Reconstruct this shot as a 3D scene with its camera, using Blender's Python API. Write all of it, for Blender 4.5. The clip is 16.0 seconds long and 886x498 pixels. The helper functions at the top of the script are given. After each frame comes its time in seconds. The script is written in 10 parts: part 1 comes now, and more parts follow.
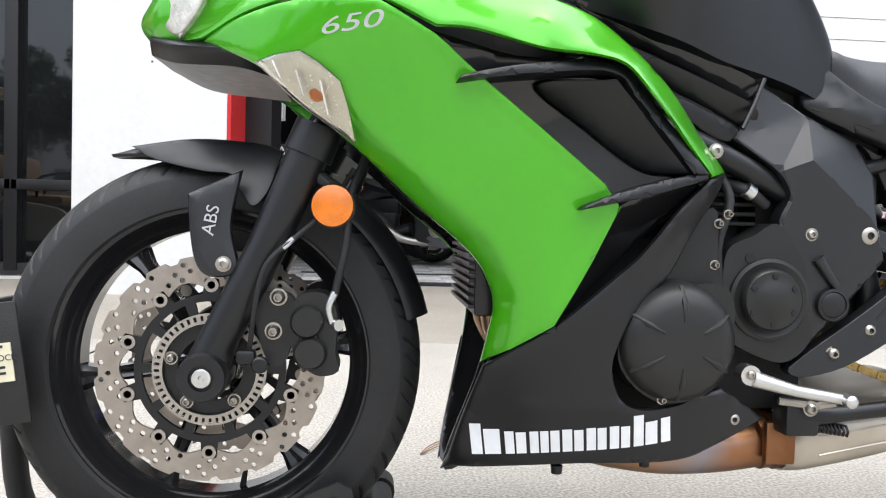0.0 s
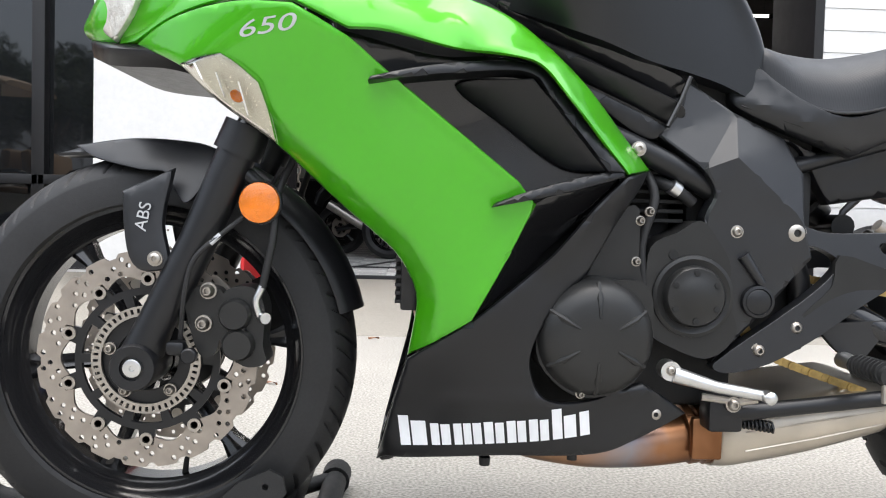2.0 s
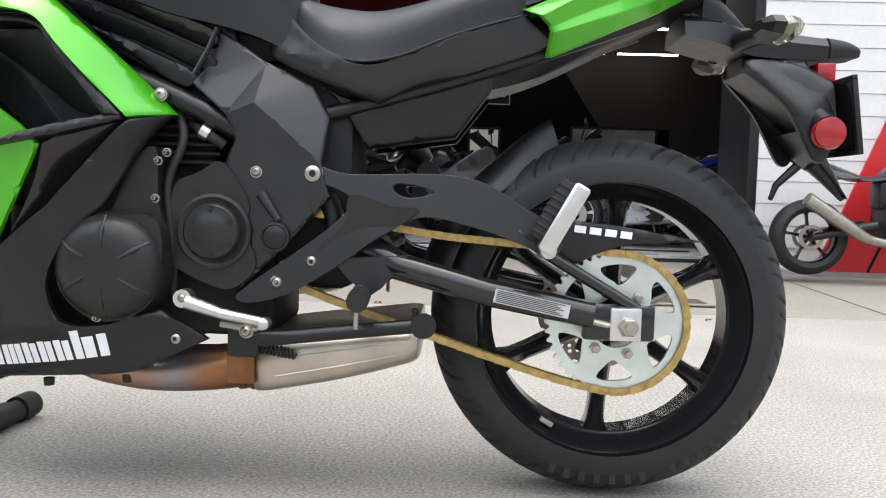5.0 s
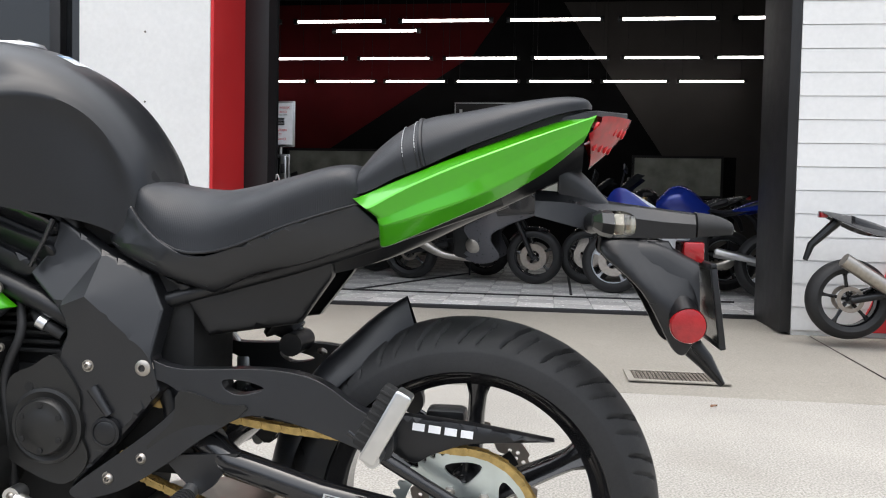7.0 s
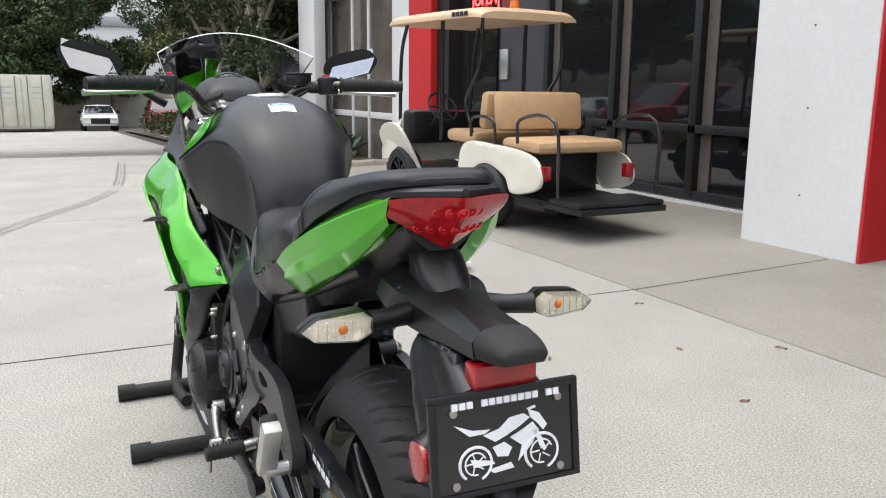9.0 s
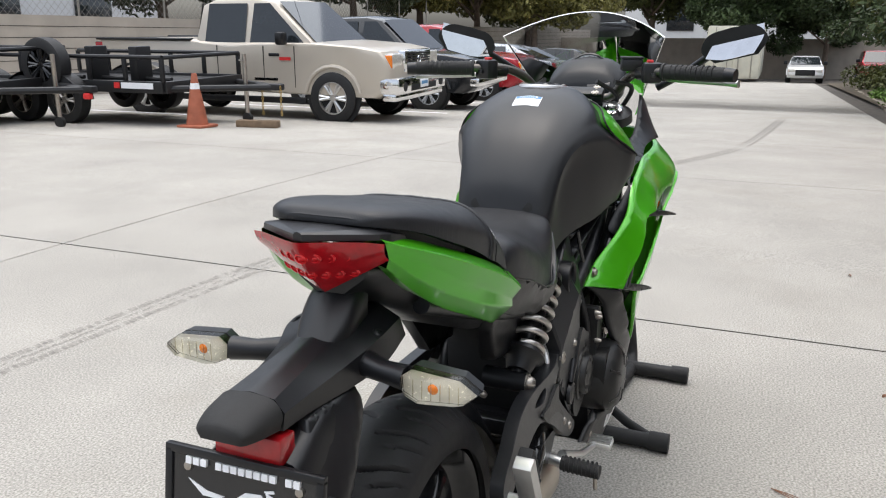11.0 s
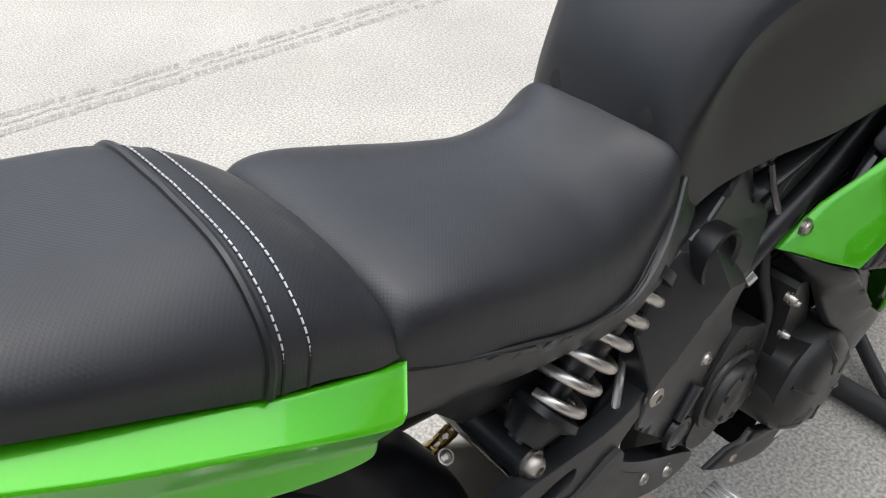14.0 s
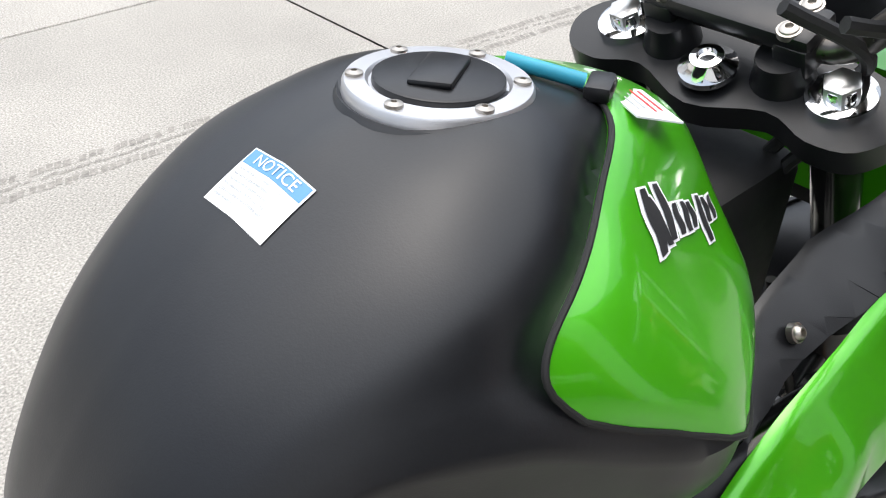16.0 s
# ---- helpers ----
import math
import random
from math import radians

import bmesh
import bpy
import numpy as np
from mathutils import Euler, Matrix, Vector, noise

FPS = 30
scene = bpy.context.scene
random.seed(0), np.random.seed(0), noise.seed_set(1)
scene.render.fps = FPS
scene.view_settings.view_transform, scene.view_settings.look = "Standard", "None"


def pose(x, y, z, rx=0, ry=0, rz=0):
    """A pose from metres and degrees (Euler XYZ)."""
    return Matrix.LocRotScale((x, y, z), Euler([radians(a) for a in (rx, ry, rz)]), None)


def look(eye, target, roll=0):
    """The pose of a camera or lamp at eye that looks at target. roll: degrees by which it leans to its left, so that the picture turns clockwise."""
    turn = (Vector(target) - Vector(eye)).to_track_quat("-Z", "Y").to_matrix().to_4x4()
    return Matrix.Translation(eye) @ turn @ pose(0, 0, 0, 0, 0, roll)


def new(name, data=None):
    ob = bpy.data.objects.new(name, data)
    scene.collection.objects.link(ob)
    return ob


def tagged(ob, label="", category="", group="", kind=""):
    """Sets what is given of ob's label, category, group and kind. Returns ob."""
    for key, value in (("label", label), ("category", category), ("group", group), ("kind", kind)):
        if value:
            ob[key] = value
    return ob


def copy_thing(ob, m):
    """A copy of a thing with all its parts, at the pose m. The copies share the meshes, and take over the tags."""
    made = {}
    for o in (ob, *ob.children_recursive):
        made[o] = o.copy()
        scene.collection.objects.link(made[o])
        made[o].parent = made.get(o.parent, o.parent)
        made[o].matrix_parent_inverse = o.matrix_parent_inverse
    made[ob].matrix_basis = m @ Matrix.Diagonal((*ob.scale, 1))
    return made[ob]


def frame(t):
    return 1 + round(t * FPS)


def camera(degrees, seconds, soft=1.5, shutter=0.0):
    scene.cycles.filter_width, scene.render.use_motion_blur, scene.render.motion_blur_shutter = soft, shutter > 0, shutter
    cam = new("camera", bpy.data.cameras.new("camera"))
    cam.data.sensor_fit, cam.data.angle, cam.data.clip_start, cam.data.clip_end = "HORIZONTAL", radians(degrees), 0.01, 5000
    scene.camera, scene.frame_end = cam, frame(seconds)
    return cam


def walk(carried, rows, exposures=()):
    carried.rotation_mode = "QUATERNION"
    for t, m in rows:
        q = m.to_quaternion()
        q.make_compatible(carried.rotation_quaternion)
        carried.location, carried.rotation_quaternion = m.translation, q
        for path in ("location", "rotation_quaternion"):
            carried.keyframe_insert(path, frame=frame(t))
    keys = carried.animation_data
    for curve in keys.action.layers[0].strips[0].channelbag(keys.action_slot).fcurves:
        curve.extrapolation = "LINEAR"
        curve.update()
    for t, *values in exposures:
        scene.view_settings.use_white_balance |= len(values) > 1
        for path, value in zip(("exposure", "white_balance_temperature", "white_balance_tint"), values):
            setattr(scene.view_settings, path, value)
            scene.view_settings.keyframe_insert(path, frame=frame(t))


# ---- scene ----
cam = camera(57.4, 16.0, soft=1.1)
PATH = [
    (0, (0.218, -1.245, 0.528), (0.39, 0.746, 0.465), 1.4),
    (0.5, (0.212, -1.246, 0.441), (0.316, 0.75, 0.375), 1.4),
    (1, (0.197, -1.256, 0.43), (0.315, 0.739, 0.348), 1.5),
    (1.5, (0.239, -1.267, 0.454), (0.362, 0.727, 0.376), 1.6),
    (2, (0.373, -1.282, 0.535), (0.453, 0.715, 0.456), 1.5),
    (2.5, (0.53, -1.288, 0.57), (0.592, 0.709, 0.486), 1.5),
    (3, (0.678, -1.32, 0.571), (0.727, 0.677, 0.478), 1.5),
    (3.5, (0.829, -1.343, 0.569), (0.857, 0.654, 0.464), 1.6),
    (4, (0.989, -1.373, 0.55), (0.98, 0.625, 0.445), 1.6),
    (4.2, (1.043, -1.392, 0.539), (1.033, 0.605, 0.427), 1.6),
    (6.3, (1.264, -1.366, 0.455), (1.103, 0.623, 0.322), 1.6),
    (6.5, (1.301, -1.361, 0.535), (1.15, 0.63, 0.422), 1.1),
    (7, (1.518, -1.282, 0.766), (1.266, 0.7, 0.678), 1.2),
    (7.5, (1.835, -1.186, 0.963), (1.127, 0.682, 0.86), 0.9),
    (8, (2.168, -1.005, 1.05), (0.945, 0.571, 0.907), 0.5),
    (8.2, (2.271, -0.911, 1.043), (0.881, 0.512, 0.84), 0.6),
    (10.3, (2.672, 0.292, 1.135), (0.734, 0.162, 0.66), 0.6),
    (10.5, (2.626, 0.381, 1.156), (0.711, 0.056, 0.681), 0.5),
    (11, (2.393, 0.484, 1.142), (0.602, -0.243, 0.627), 0.3),
    (11.5, (2.221, 0.506, 1.153), (0.615, -0.486, 0.493), 0.1),
    (12, (2.075, 0.505, 1.155), (0.672, -0.689, 0.376), -0.1),
    (12.5, (1.93, 0.449, 1.161), (0.661, -0.807, 0.26), -0.2),
    (13, (1.816, 0.421, 1.182), (0.637, -0.794, 0.117), -0.6),
    (13.5, (1.638, 0.433, 1.194), (0.556, -0.749, -0.002), -0.9),
    (14, (1.466, 0.434, 1.194), (0.457, -0.751, -0.061), -0.9),
    (14.5, (1.267, 0.415, 1.24), (0.298, -0.78, -0.038), -1.0),
    (15, (1.104, 0.387, 1.24), (0.117, -0.803, -0.03), -0.7),
    (15.5, (0.962, 0.361, 1.23), (-0.045, -0.841, -0.011), -0.7),
    (16, (0.882, 0.323, 1.228), (-0.156, -0.897, 0.03), -0.6),
]
walk(cam, [(t, look(e, g, r)) for t, e, g, r in PATH], [(0, 1.54), (4.0, 1.42), (6.5, 1.17), (8.0, 1.15), (10.5, 0.88), (12.5, 1.2), (16.0, 1.16)])

# overcast daylight
world = bpy.data.worlds.new("sky")
scene.world = world
world.use_nodes = True
wn, wl = world.node_tree.nodes, world.node_tree.links
sky = wn.new("ShaderNodeTexSky")
sky.sky_type = "NISHITA"
sky.sun_disc = False
sky.sun_elevation, sky.sun_rotation = radians(83), radians(200)
sky.air_density, sky.dust_density, sky.ozone_density = 1.0, 4.0, 1.5
grey = wn.new("ShaderNodeHueSaturation")
grey.inputs["Saturation"].default_value = 0.55
wl.new(sky.outputs[0], grey.inputs["Color"])
wl.new(grey.outputs[0], wn["Background"].inputs[0])
wn["Background"].inputs[1].default_value = 0.12
sun_data = bpy.data.lights.new("sun", "SUN")
sun_data.energy, sun_data.angle, sun_data.color = 1.5, radians(112), (0.95, 0.98, 1.0)
sun = new("sun", sun_data)
sun.matrix_world = pose(0, 0, 10, 7, 0, -20)

# ---- materials ----
def mat(name, col, rough=0.5, metal=0.0, var=0.12, scale=9.0, bump=0.0, bscale=300.0, coat=0.0, rvar=0.08, spec=0.5, emit=0.0, trans=0.0, ior=1.45, fine=0.0):
    """A surface with colour variation at two scales, uneven gloss and fine relief, in metres."""
    m = bpy.data.materials.new(name)
    m.use_nodes = True
    n, l = m.node_tree.nodes, m.node_tree.links
    b = n["Principled BSDF"]
    b.inputs["Metallic"].default_value = metal
    b.inputs["Coat Weight"].default_value = coat
    b.inputs["Coat Roughness"].default_value = 0.06
    b.inputs["Specular IOR Level"].default_value = spec
    b.inputs["Transmission Weight"].default_value = trans
    b.inputs["IOR"].default_value = ior
    tc = n.new("ShaderNodeTexCoord")

    def noise_tex(s, detail):
        t = n.new("ShaderNodeTexNoise")
        t.inputs["Scale"].default_value, t.inputs["Detail"].default_value = s, detail
        l.new(tc.outputs["Object"], t.inputs["Vector"])
        return t
    big = noise_tex(scale, 5)
    ramp = n.new("ShaderNodeMapRange")
    ramp.inputs["From Min"].default_value, ramp.inputs["From Max"].default_value = 0.3, 0.7
    ramp.inputs["To Min"].default_value, ramp.inputs["To Max"].default_value = 1 - var, 1 + var
    l.new(big.outputs["Fac"], ramp.inputs["Value"])
    src = ramp.outputs[0]
    if fine:
        small = noise_tex(bscale * 0.5, 3)
        r2 = n.new("ShaderNodeMapRange")
        r2.inputs["From Min"].default_value, r2.inputs["From Max"].default_value = 0.3, 0.7
        r2.inputs["To Min"].default_value, r2.inputs["To Max"].default_value = 1 - fine, 1 + fine
        l.new(small.outputs["Fac"], r2.inputs["Value"])
        mul = n.new("ShaderNodeMath")
        mul.operation = "MULTIPLY"
        l.new(src, mul.inputs[0])
        l.new(r2.outputs[0], mul.inputs[1])
        src = mul.outputs[0]
    vm = n.new("ShaderNodeVectorMath")
    vm.operation = "SCALE"
    vm.inputs[0].default_value = col
    l.new(src, vm.inputs["Scale"])
    l.new(vm.outputs[0], b.inputs["Base Color"])
    rr = n.new("ShaderNodeMapRange")
    rr.inputs["To Min"].default_value, rr.inputs["To Max"].default_value = max(0, rough - rvar), min(1, rough + rvar)
    r3 = noise_tex(scale * 4, 4)
    l.new(r3.outputs["Fac"], rr.inputs["Value"])
    l.new(rr.outputs[0], b.inputs["Roughness"])
    if bump:
        bt = noise_tex(bscale, 2)
        bn = n.new("ShaderNodeBump")
        bn.inputs["Strength"].default_value, bn.inputs["Distance"].default_value = bump, 0.001
        l.new(bt.outputs["Fac"], bn.inputs["Height"])
        l.new(bn.outputs[0], b.inputs["Normal"])
    if emit:
        b.inputs["Emission Color"].default_value = (*col, 1)
        b.inputs["Emission Strength"].default_value = emit
    m["bsdf"] = b.name
    return m


GREEN = mat("green_paint", (0.06, 0.4, 0.004), 0.3, 0.35, 0.03, 6, coat=0.8, rvar=0.03)
TANK = mat("matte_black_paint", (0.006, 0.0066, 0.008), 0.37, 0.0, 0.12, 12, 0.06, 900, rvar=0.05, fine=0.15, spec=0.55)
PLASTIC = mat("black_plastic", (0.0075, 0.0078, 0.009), 0.36, 0, 0.15, 14, 0.1, 1100, rvar=0.08, spec=0.5)
PANEL = mat("dark_grey_cover", (0.0115, 0.012, 0.0135), 0.34, 0, 0.12, 12, 0.1, 1200, rvar=0.07, spec=0.6)
GLOSS = mat("gloss_black", (0.012, 0.012, 0.013), 0.16, 0, 0.1, 10, coat=0.3)
DARK = mat("dark_void", (0.008, 0.008, 0.008), 0.7, 0, 0.3, 20)
ENGINE = mat("engine_coating", (0.021, 0.021, 0.0205), 0.38, 0.3, 0.12, 20, 0.15, 700)
RUBBER = mat("tyre_rubber", (0.013, 0.013, 0.0135), 0.6, 0, 0.2, 15, 0.2, 500, rvar=0.1, fine=0.15)
GRIP = mat("grip_rubber", (0.015, 0.015, 0.015), 0.7, 0, 0.15, 30, 0.2, 900)
STEEL = mat("brushed_steel", (0.42, 0.39, 0.35), 0.38, 1.0, 0.12, 30, 0.1, 900)
DISC = mat("brake_disc_steel", (0.36, 0.32, 0.28), 0.42, 0.85, 0.12, 40, 0.1, 1500)
ALU = mat("aluminium", (0.62, 0.62, 0.61), 0.34, 1.0, 0.06, 40)
ZINC = mat("sprocket_zinc", (0.62, 0.68, 0.66), 0.34, 0.9, 0.1, 25, 0.1, 700)
CHAIN = mat("gold_chain", (0.46, 0.33, 0.13), 0.4, 0.9, 0.25, 80, 0.1, 900)
TI = mat("muffler_metal", (0.5, 0.45, 0.38), 0.36, 0.9, 0.14, 14, 0.1, 600)
SPRING = mat("spring_silver", (0.5, 0.48, 0.45), 0.3, 0.9, 0.08, 30)
AMBER = mat("amber_lens", (0.75, 0.19, 0.01), 0.18, 0, 0.12, 60, 0.6, 500, coat=0.5)
REDLENS = mat("red_lens", (0.3, 0.008, 0.011), 0.12, 0, 0.2, 60, 0.5, 300, coat=0.6)
CLEARLENS = mat("clear_lens", (0.62, 0.6, 0.54), 0.12, 0.3, 0.2, 60, 0.8, 220, coat=0.6)
CHROME = mat("chrome", (0.8, 0.8, 0.8), 0.08, 1.0, 0.05, 30)
WHITE = mat("white_print", (0.8, 0.81, 0.83), 0.4, 0, 0.04, 40)
BLUE = mat("blue_print", (0.09, 0.25, 0.45), 0.4, 0, 0.05, 40)
INK = mat("black_print", (0.02, 0.02, 0.022), 0.4, 0, 0.05, 40)
PRINTGREY = mat("grey_print", (0.5, 0.51, 0.52), 0.35, 0.2, 0.05, 40)
REDPRINT = mat("red_print", (0.6, 0.03, 0.03), 0.4, 0, 0.05, 40)
STANDMET = mat("stand_black_powder", (0.018, 0.018, 0.018), 0.6, 0.1, 0.2, 20, 0.6, 500)


def colour_bands(m, stops, axis_from, axis_to):
    """Heat tint along one axis of the object, from a real discoloration of the metal."""
    n, l = m.node_tree.nodes, m.node_tree.links
    b = n[m["bsdf"]]
    tc = n.new("ShaderNodeTexCoord")
    sep = n.new("ShaderNodeSeparateXYZ")
    l.new(tc.outputs["Object"], sep.inputs[0])
    noi = n.new("ShaderNodeTexNoise")
    noi.inputs["Scale"].default_value = 25
    l.new(tc.outputs["Object"], noi.inputs["Vector"])
    add = n.new("ShaderNodeMath")
    add.operation = "MULTIPLY_ADD"
    add.inputs[1].default_value = 0.06
    l.new(noi.outputs["Fac"], add.inputs[0])
    l.new(sep.outputs[0], add.inputs[2])
    mr = n.new("ShaderNodeMapRange")
    mr.inputs["From Min"].default_value, mr.inputs["From Max"].default_value = axis_from, axis_to
    l.new(add.outputs[0], mr.inputs["Value"])
    cr = n.new("ShaderNodeValToRGB")
    for i, (p, c) in enumerate(stops):
        e = cr.color_ramp.elements[i] if i < 2 else cr.color_ramp.elements.new(p)
        e.position, e.color = p, (*c, 1)
    l.new(mr.outputs[0], cr.inputs[0])
    l.new(cr.outputs[0], b.inputs["Base Color"])


HEAT = mat("heat_tinted_steel", (0.4, 0.25, 0.15), 0.36, 0.9, 0.2, 20, 0.1, 500)
colour_bands(HEAT, [(0.0, (0.32, 0.2, 0.12)), (1.0, (0.2, 0.09, 0.04)), (0.35, (0.42, 0.24, 0.14)), (0.6, (0.3, 0.28, 0.3)), (0.8, (0.33, 0.16, 0.08))], 0.55, 0.85)


def weave(name, col, rough, size):
    """Seat vinyl with a small woven emboss."""
    m = mat(name, col, rough, 0, 0.1, 10)
    n, l = m.node_tree.nodes, m.node_tree.links
    b = n[m["bsdf"]]
    tc = n.new("ShaderNodeTexCoord")
    w = []
    for rot in (40, -40):
        mp = n.new("ShaderNodeMapping")
        mp.inputs["Rotation"].default_value = (0, 0, radians(rot))
        l.new(tc.outputs["Object"], mp.inputs[0])
        t = n.new("ShaderNodeTexWave")
        t.inputs["Scale"].default_value = size
        l.new(mp.outputs[0], t.inputs[0])
        w.append(t)
    ad = n.new("ShaderNodeMath")
    ad.operation = "MULTIPLY"
    l.new(w[0].outputs["Fac"], ad.inputs[0])
    l.new(w[1].outputs["Fac"], ad.inputs[1])
    bn = n.new("ShaderNodeBump")
    bn.inputs["Strength"].default_value, bn.inputs["Distance"].default_value = 0.22, 0.0004
    l.new(ad.outputs[0], bn.inputs["Height"])
    l.new(bn.outputs[0], b.inputs["Normal"])
    return m


SEAT = weave("seat_vinyl", (0.011, 0.012, 0.0145), 0.45, 120)

# clear windscreen plastic
GLASS = bpy.data.materials.new("clear_screen")
GLASS.use_nodes = True
gn, gl = GLASS.node_tree.nodes, GLASS.node_tree.links
gt, gg, gm = gn.new("ShaderNodeBsdfTransparent"), gn.new("ShaderNodeBsdfGlossy"), gn.new("ShaderNodeMixShader")
gf = gn.new("ShaderNodeFresnel")
gf.inputs[0].default_value = 1.5
gt.inputs[0].default_value = (0.9, 0.91, 0.92, 1)
gg.inputs[1].default_value = 0.03
gl.new(gf.outputs[0], gm.inputs[0])
gl.new(gt.outputs[0], gm.inputs[1])
gl.new(gg.outputs[0], gm.inputs[2])
gl.new(gm.outputs[0], gn["Material Output"].inputs[0])


def tinted(name, tint, rough):
    """A coloured clear lens."""
    m = bpy.data.materials.new(name)
    m.use_nodes = True
    n, l = m.node_tree.nodes, m.node_tree.links
    t, g, mx, f = n.new("ShaderNodeBsdfTransparent"), n.new("ShaderNodeBsdfGlossy"), n.new("ShaderNodeMixShader"), n.new("ShaderNodeFresnel")
    t.inputs[0].default_value, g.inputs[1].default_value, f.inputs[0].default_value = (*tint, 1), rough, 1.5
    l.new(f.outputs[0], mx.inputs[0])
    l.new(t.outputs[0], mx.inputs[1])
    l.new(g.outputs[0], mx.inputs[2])
    l.new(mx.outputs[0], n["Material Output"].inputs[0])
    return m


TAILRED = mat("tail_light_red", (0.36, 0.005, 0.01), 0.12, 0, 0.25, 70, 0.25, 150, coat=0.3)
LENS = tinted("clear_cover", (0.94, 0.93, 0.89), 0.04)
AGED = tinted("yellowed_cover", (0.96, 0.94, 0.86), 0.05)
REFLECT = mat("reflector_bowl", (0.84, 0.83, 0.79), 0.25, 0.4, 0.06, 60)


# ---- building helpers ----
from mathutils import geometry


def mesh_ob(name, bm, material, smooth=True, angle=40):
    """A mesh object from a bmesh, smooth-shaded with hard edges kept past an angle."""
    bmesh.ops.remove_doubles(bm, verts=bm.verts, dist=0.00005)
    bmesh.ops.recalc_face_normals(bm, faces=bm.faces)
    me = bpy.data.meshes.new(name)
    for f in bm.faces:
        f.smooth = smooth
    if smooth:
        lim = radians(angle)
        for e in bm.edges:
            if len(e.link_faces) == 2 and e.calc_face_angle(0) > lim:
                e.smooth = False
    bm.to_mesh(me)
    bm.free()
    me.materials.append(material)
    return new(name, me)


def part(name, bm, material, parent, label="", smooth=True, angle=40):
    ob = mesh_ob(name, bm, material, smooth, angle)
    ob.parent = parent
    if label:
        ob["label"] = label
    return ob


def thing(name, label, category, group="", kind=""):
    return tagged(new(name), label, category, group, kind)


def join(*bms):
    out = bmesh.new()
    for b in bms:
        me = bpy.data.meshes.new("tmp")
        b.to_mesh(me)
        b.free()
        out.from_mesh(me)
        bpy.data.meshes.remove(me)
    return out


def moved(bm, m):
    bm.transform(m)
    return bm


def flip_y(bm):
    for v in bm.verts:
        v.co.y = -v.co.y
    bmesh.ops.reverse_faces(bm, faces=bm.faces)
    return bm


def catmull(pts, n=6, closed=False):
    """A smooth curve through points of any dimension; a point with a trailing None stays a corner."""
    P = [np.array([c for c in p if c is not None], float) for p in pts]
    sharp = [len(p) and p[-1] is None for p in pts]
    out, N = [], len(P)
    for i in range(N if closed else N - 1):
        p1, p2 = P[i], P[(i + 1) % N]
        p0 = P[i - 1] if (i > 0 or closed) else p1
        p3 = P[(i + 2) % N] if (i + 2 < N or closed) else p2
        m1 = (p2 - p1) if sharp[i] or (i == 0 and not closed) else (p2 - p0) / 2
        m2 = (p2 - p1) if sharp[(i + 1) % N] or (i == N - 2 and not closed) else (p3 - p1) / 2
        k = np.linalg.norm(p2 - p1)
        m1, m2 = m1 * min(1, 1.5 * k / (np.linalg.norm(m1) + 1e-9)), m2 * min(1, 1.5 * k / (np.linalg.norm(m2) + 1e-9))
        for j in range(n):
            t = j / n
            out.append((2 * t**3 - 3 * t**2 + 1) * p1 + (t**3 - 2 * t**2 + t) * m1 + (-2 * t**3 + 3 * t**2) * p2 + (t**3 - t**2) * m2)
    if not closed:
        out.append(P[-1])
    return out


def evenly(poly, step):
    """A closed outline cut into even short steps, its corners kept."""
    out = []
    for a, b in zip(poly, poly[1:] + poly[:1]):
        k = max(1, int(np.linalg.norm(b - a) / step))
        out += [a + (b - a) * j / k for j in range(k)]
    return out


def evenly3(poly, step):
    """An open line in space cut into even steps."""
    P = np.array([tuple(p)[:3] for p in poly], float)
    L = np.concatenate(([0], np.cumsum(np.linalg.norm(np.diff(P, axis=0), axis=1))))
    k = np.linspace(0, L[-1], max(2, int(L[-1] / step) + 1))
    return np.column_stack([np.interp(k, L, P[:, i]) for i in range(3)])


def inside(poly, q):
    """Which of the points q (n x 2) lie in the polygon."""
    p = np.array(poly)
    a, b = p, np.roll(p, -1, 0)
    x, y = q[:, 0][:, None], q[:, 1][:, None]
    with np.errstate(divide="ignore", invalid="ignore"):
        c = ((a[:, 1] > y) != (b[:, 1] > y)) & (x < (b[:, 0] - a[:, 0]) * (y - a[:, 1]) / (b[:, 1] - a[:, 1]) + a[:, 0])
    return c.sum(1) % 2 == 1


def edge_dist(poly, q):
    p = np.array(poly)
    a, d = p, np.roll(p, -1, 0) - p
    best = np.full(len(q), 9.0)
    for i in range(len(p)):
        t = np.clip(((q - a[i]) @ d[i]) / (d[i] @ d[i] + 1e-12), 0, 1)
        best = np.minimum(best, np.linalg.norm(q - a[i] - t[:, None] * d[i], axis=1))
    return best


def fill2d(outer, holes=(), extra=()):
    """Triangles that fill an outline with holes: points and index triples."""
    vs, es = [], []
    for loop in (outer, *holes):
        k = len(vs)
        vs += [Vector((float(p[0]), float(p[1]))) for p in loop]
        es += [(k + i, k + (i + 1) % len(loop)) for i in range(len(loop))]
    vs += [Vector((float(p[0]), float(p[1]))) for p in extra]
    v, _, f, *_ = geometry.delaunay_2d_cdt(vs, es, [], 0, 1e-6)
    v = np.array([(p.x, p.y) for p in v])
    f = [t for t in f if len(t) == 3]
    c = np.array([v[list(t)].mean(0) for t in f])
    keep = inside(outer, c)
    for h in holes:
        keep &= ~inside(h, c)
    return v, [t for t, k in zip(f, keep) if k]


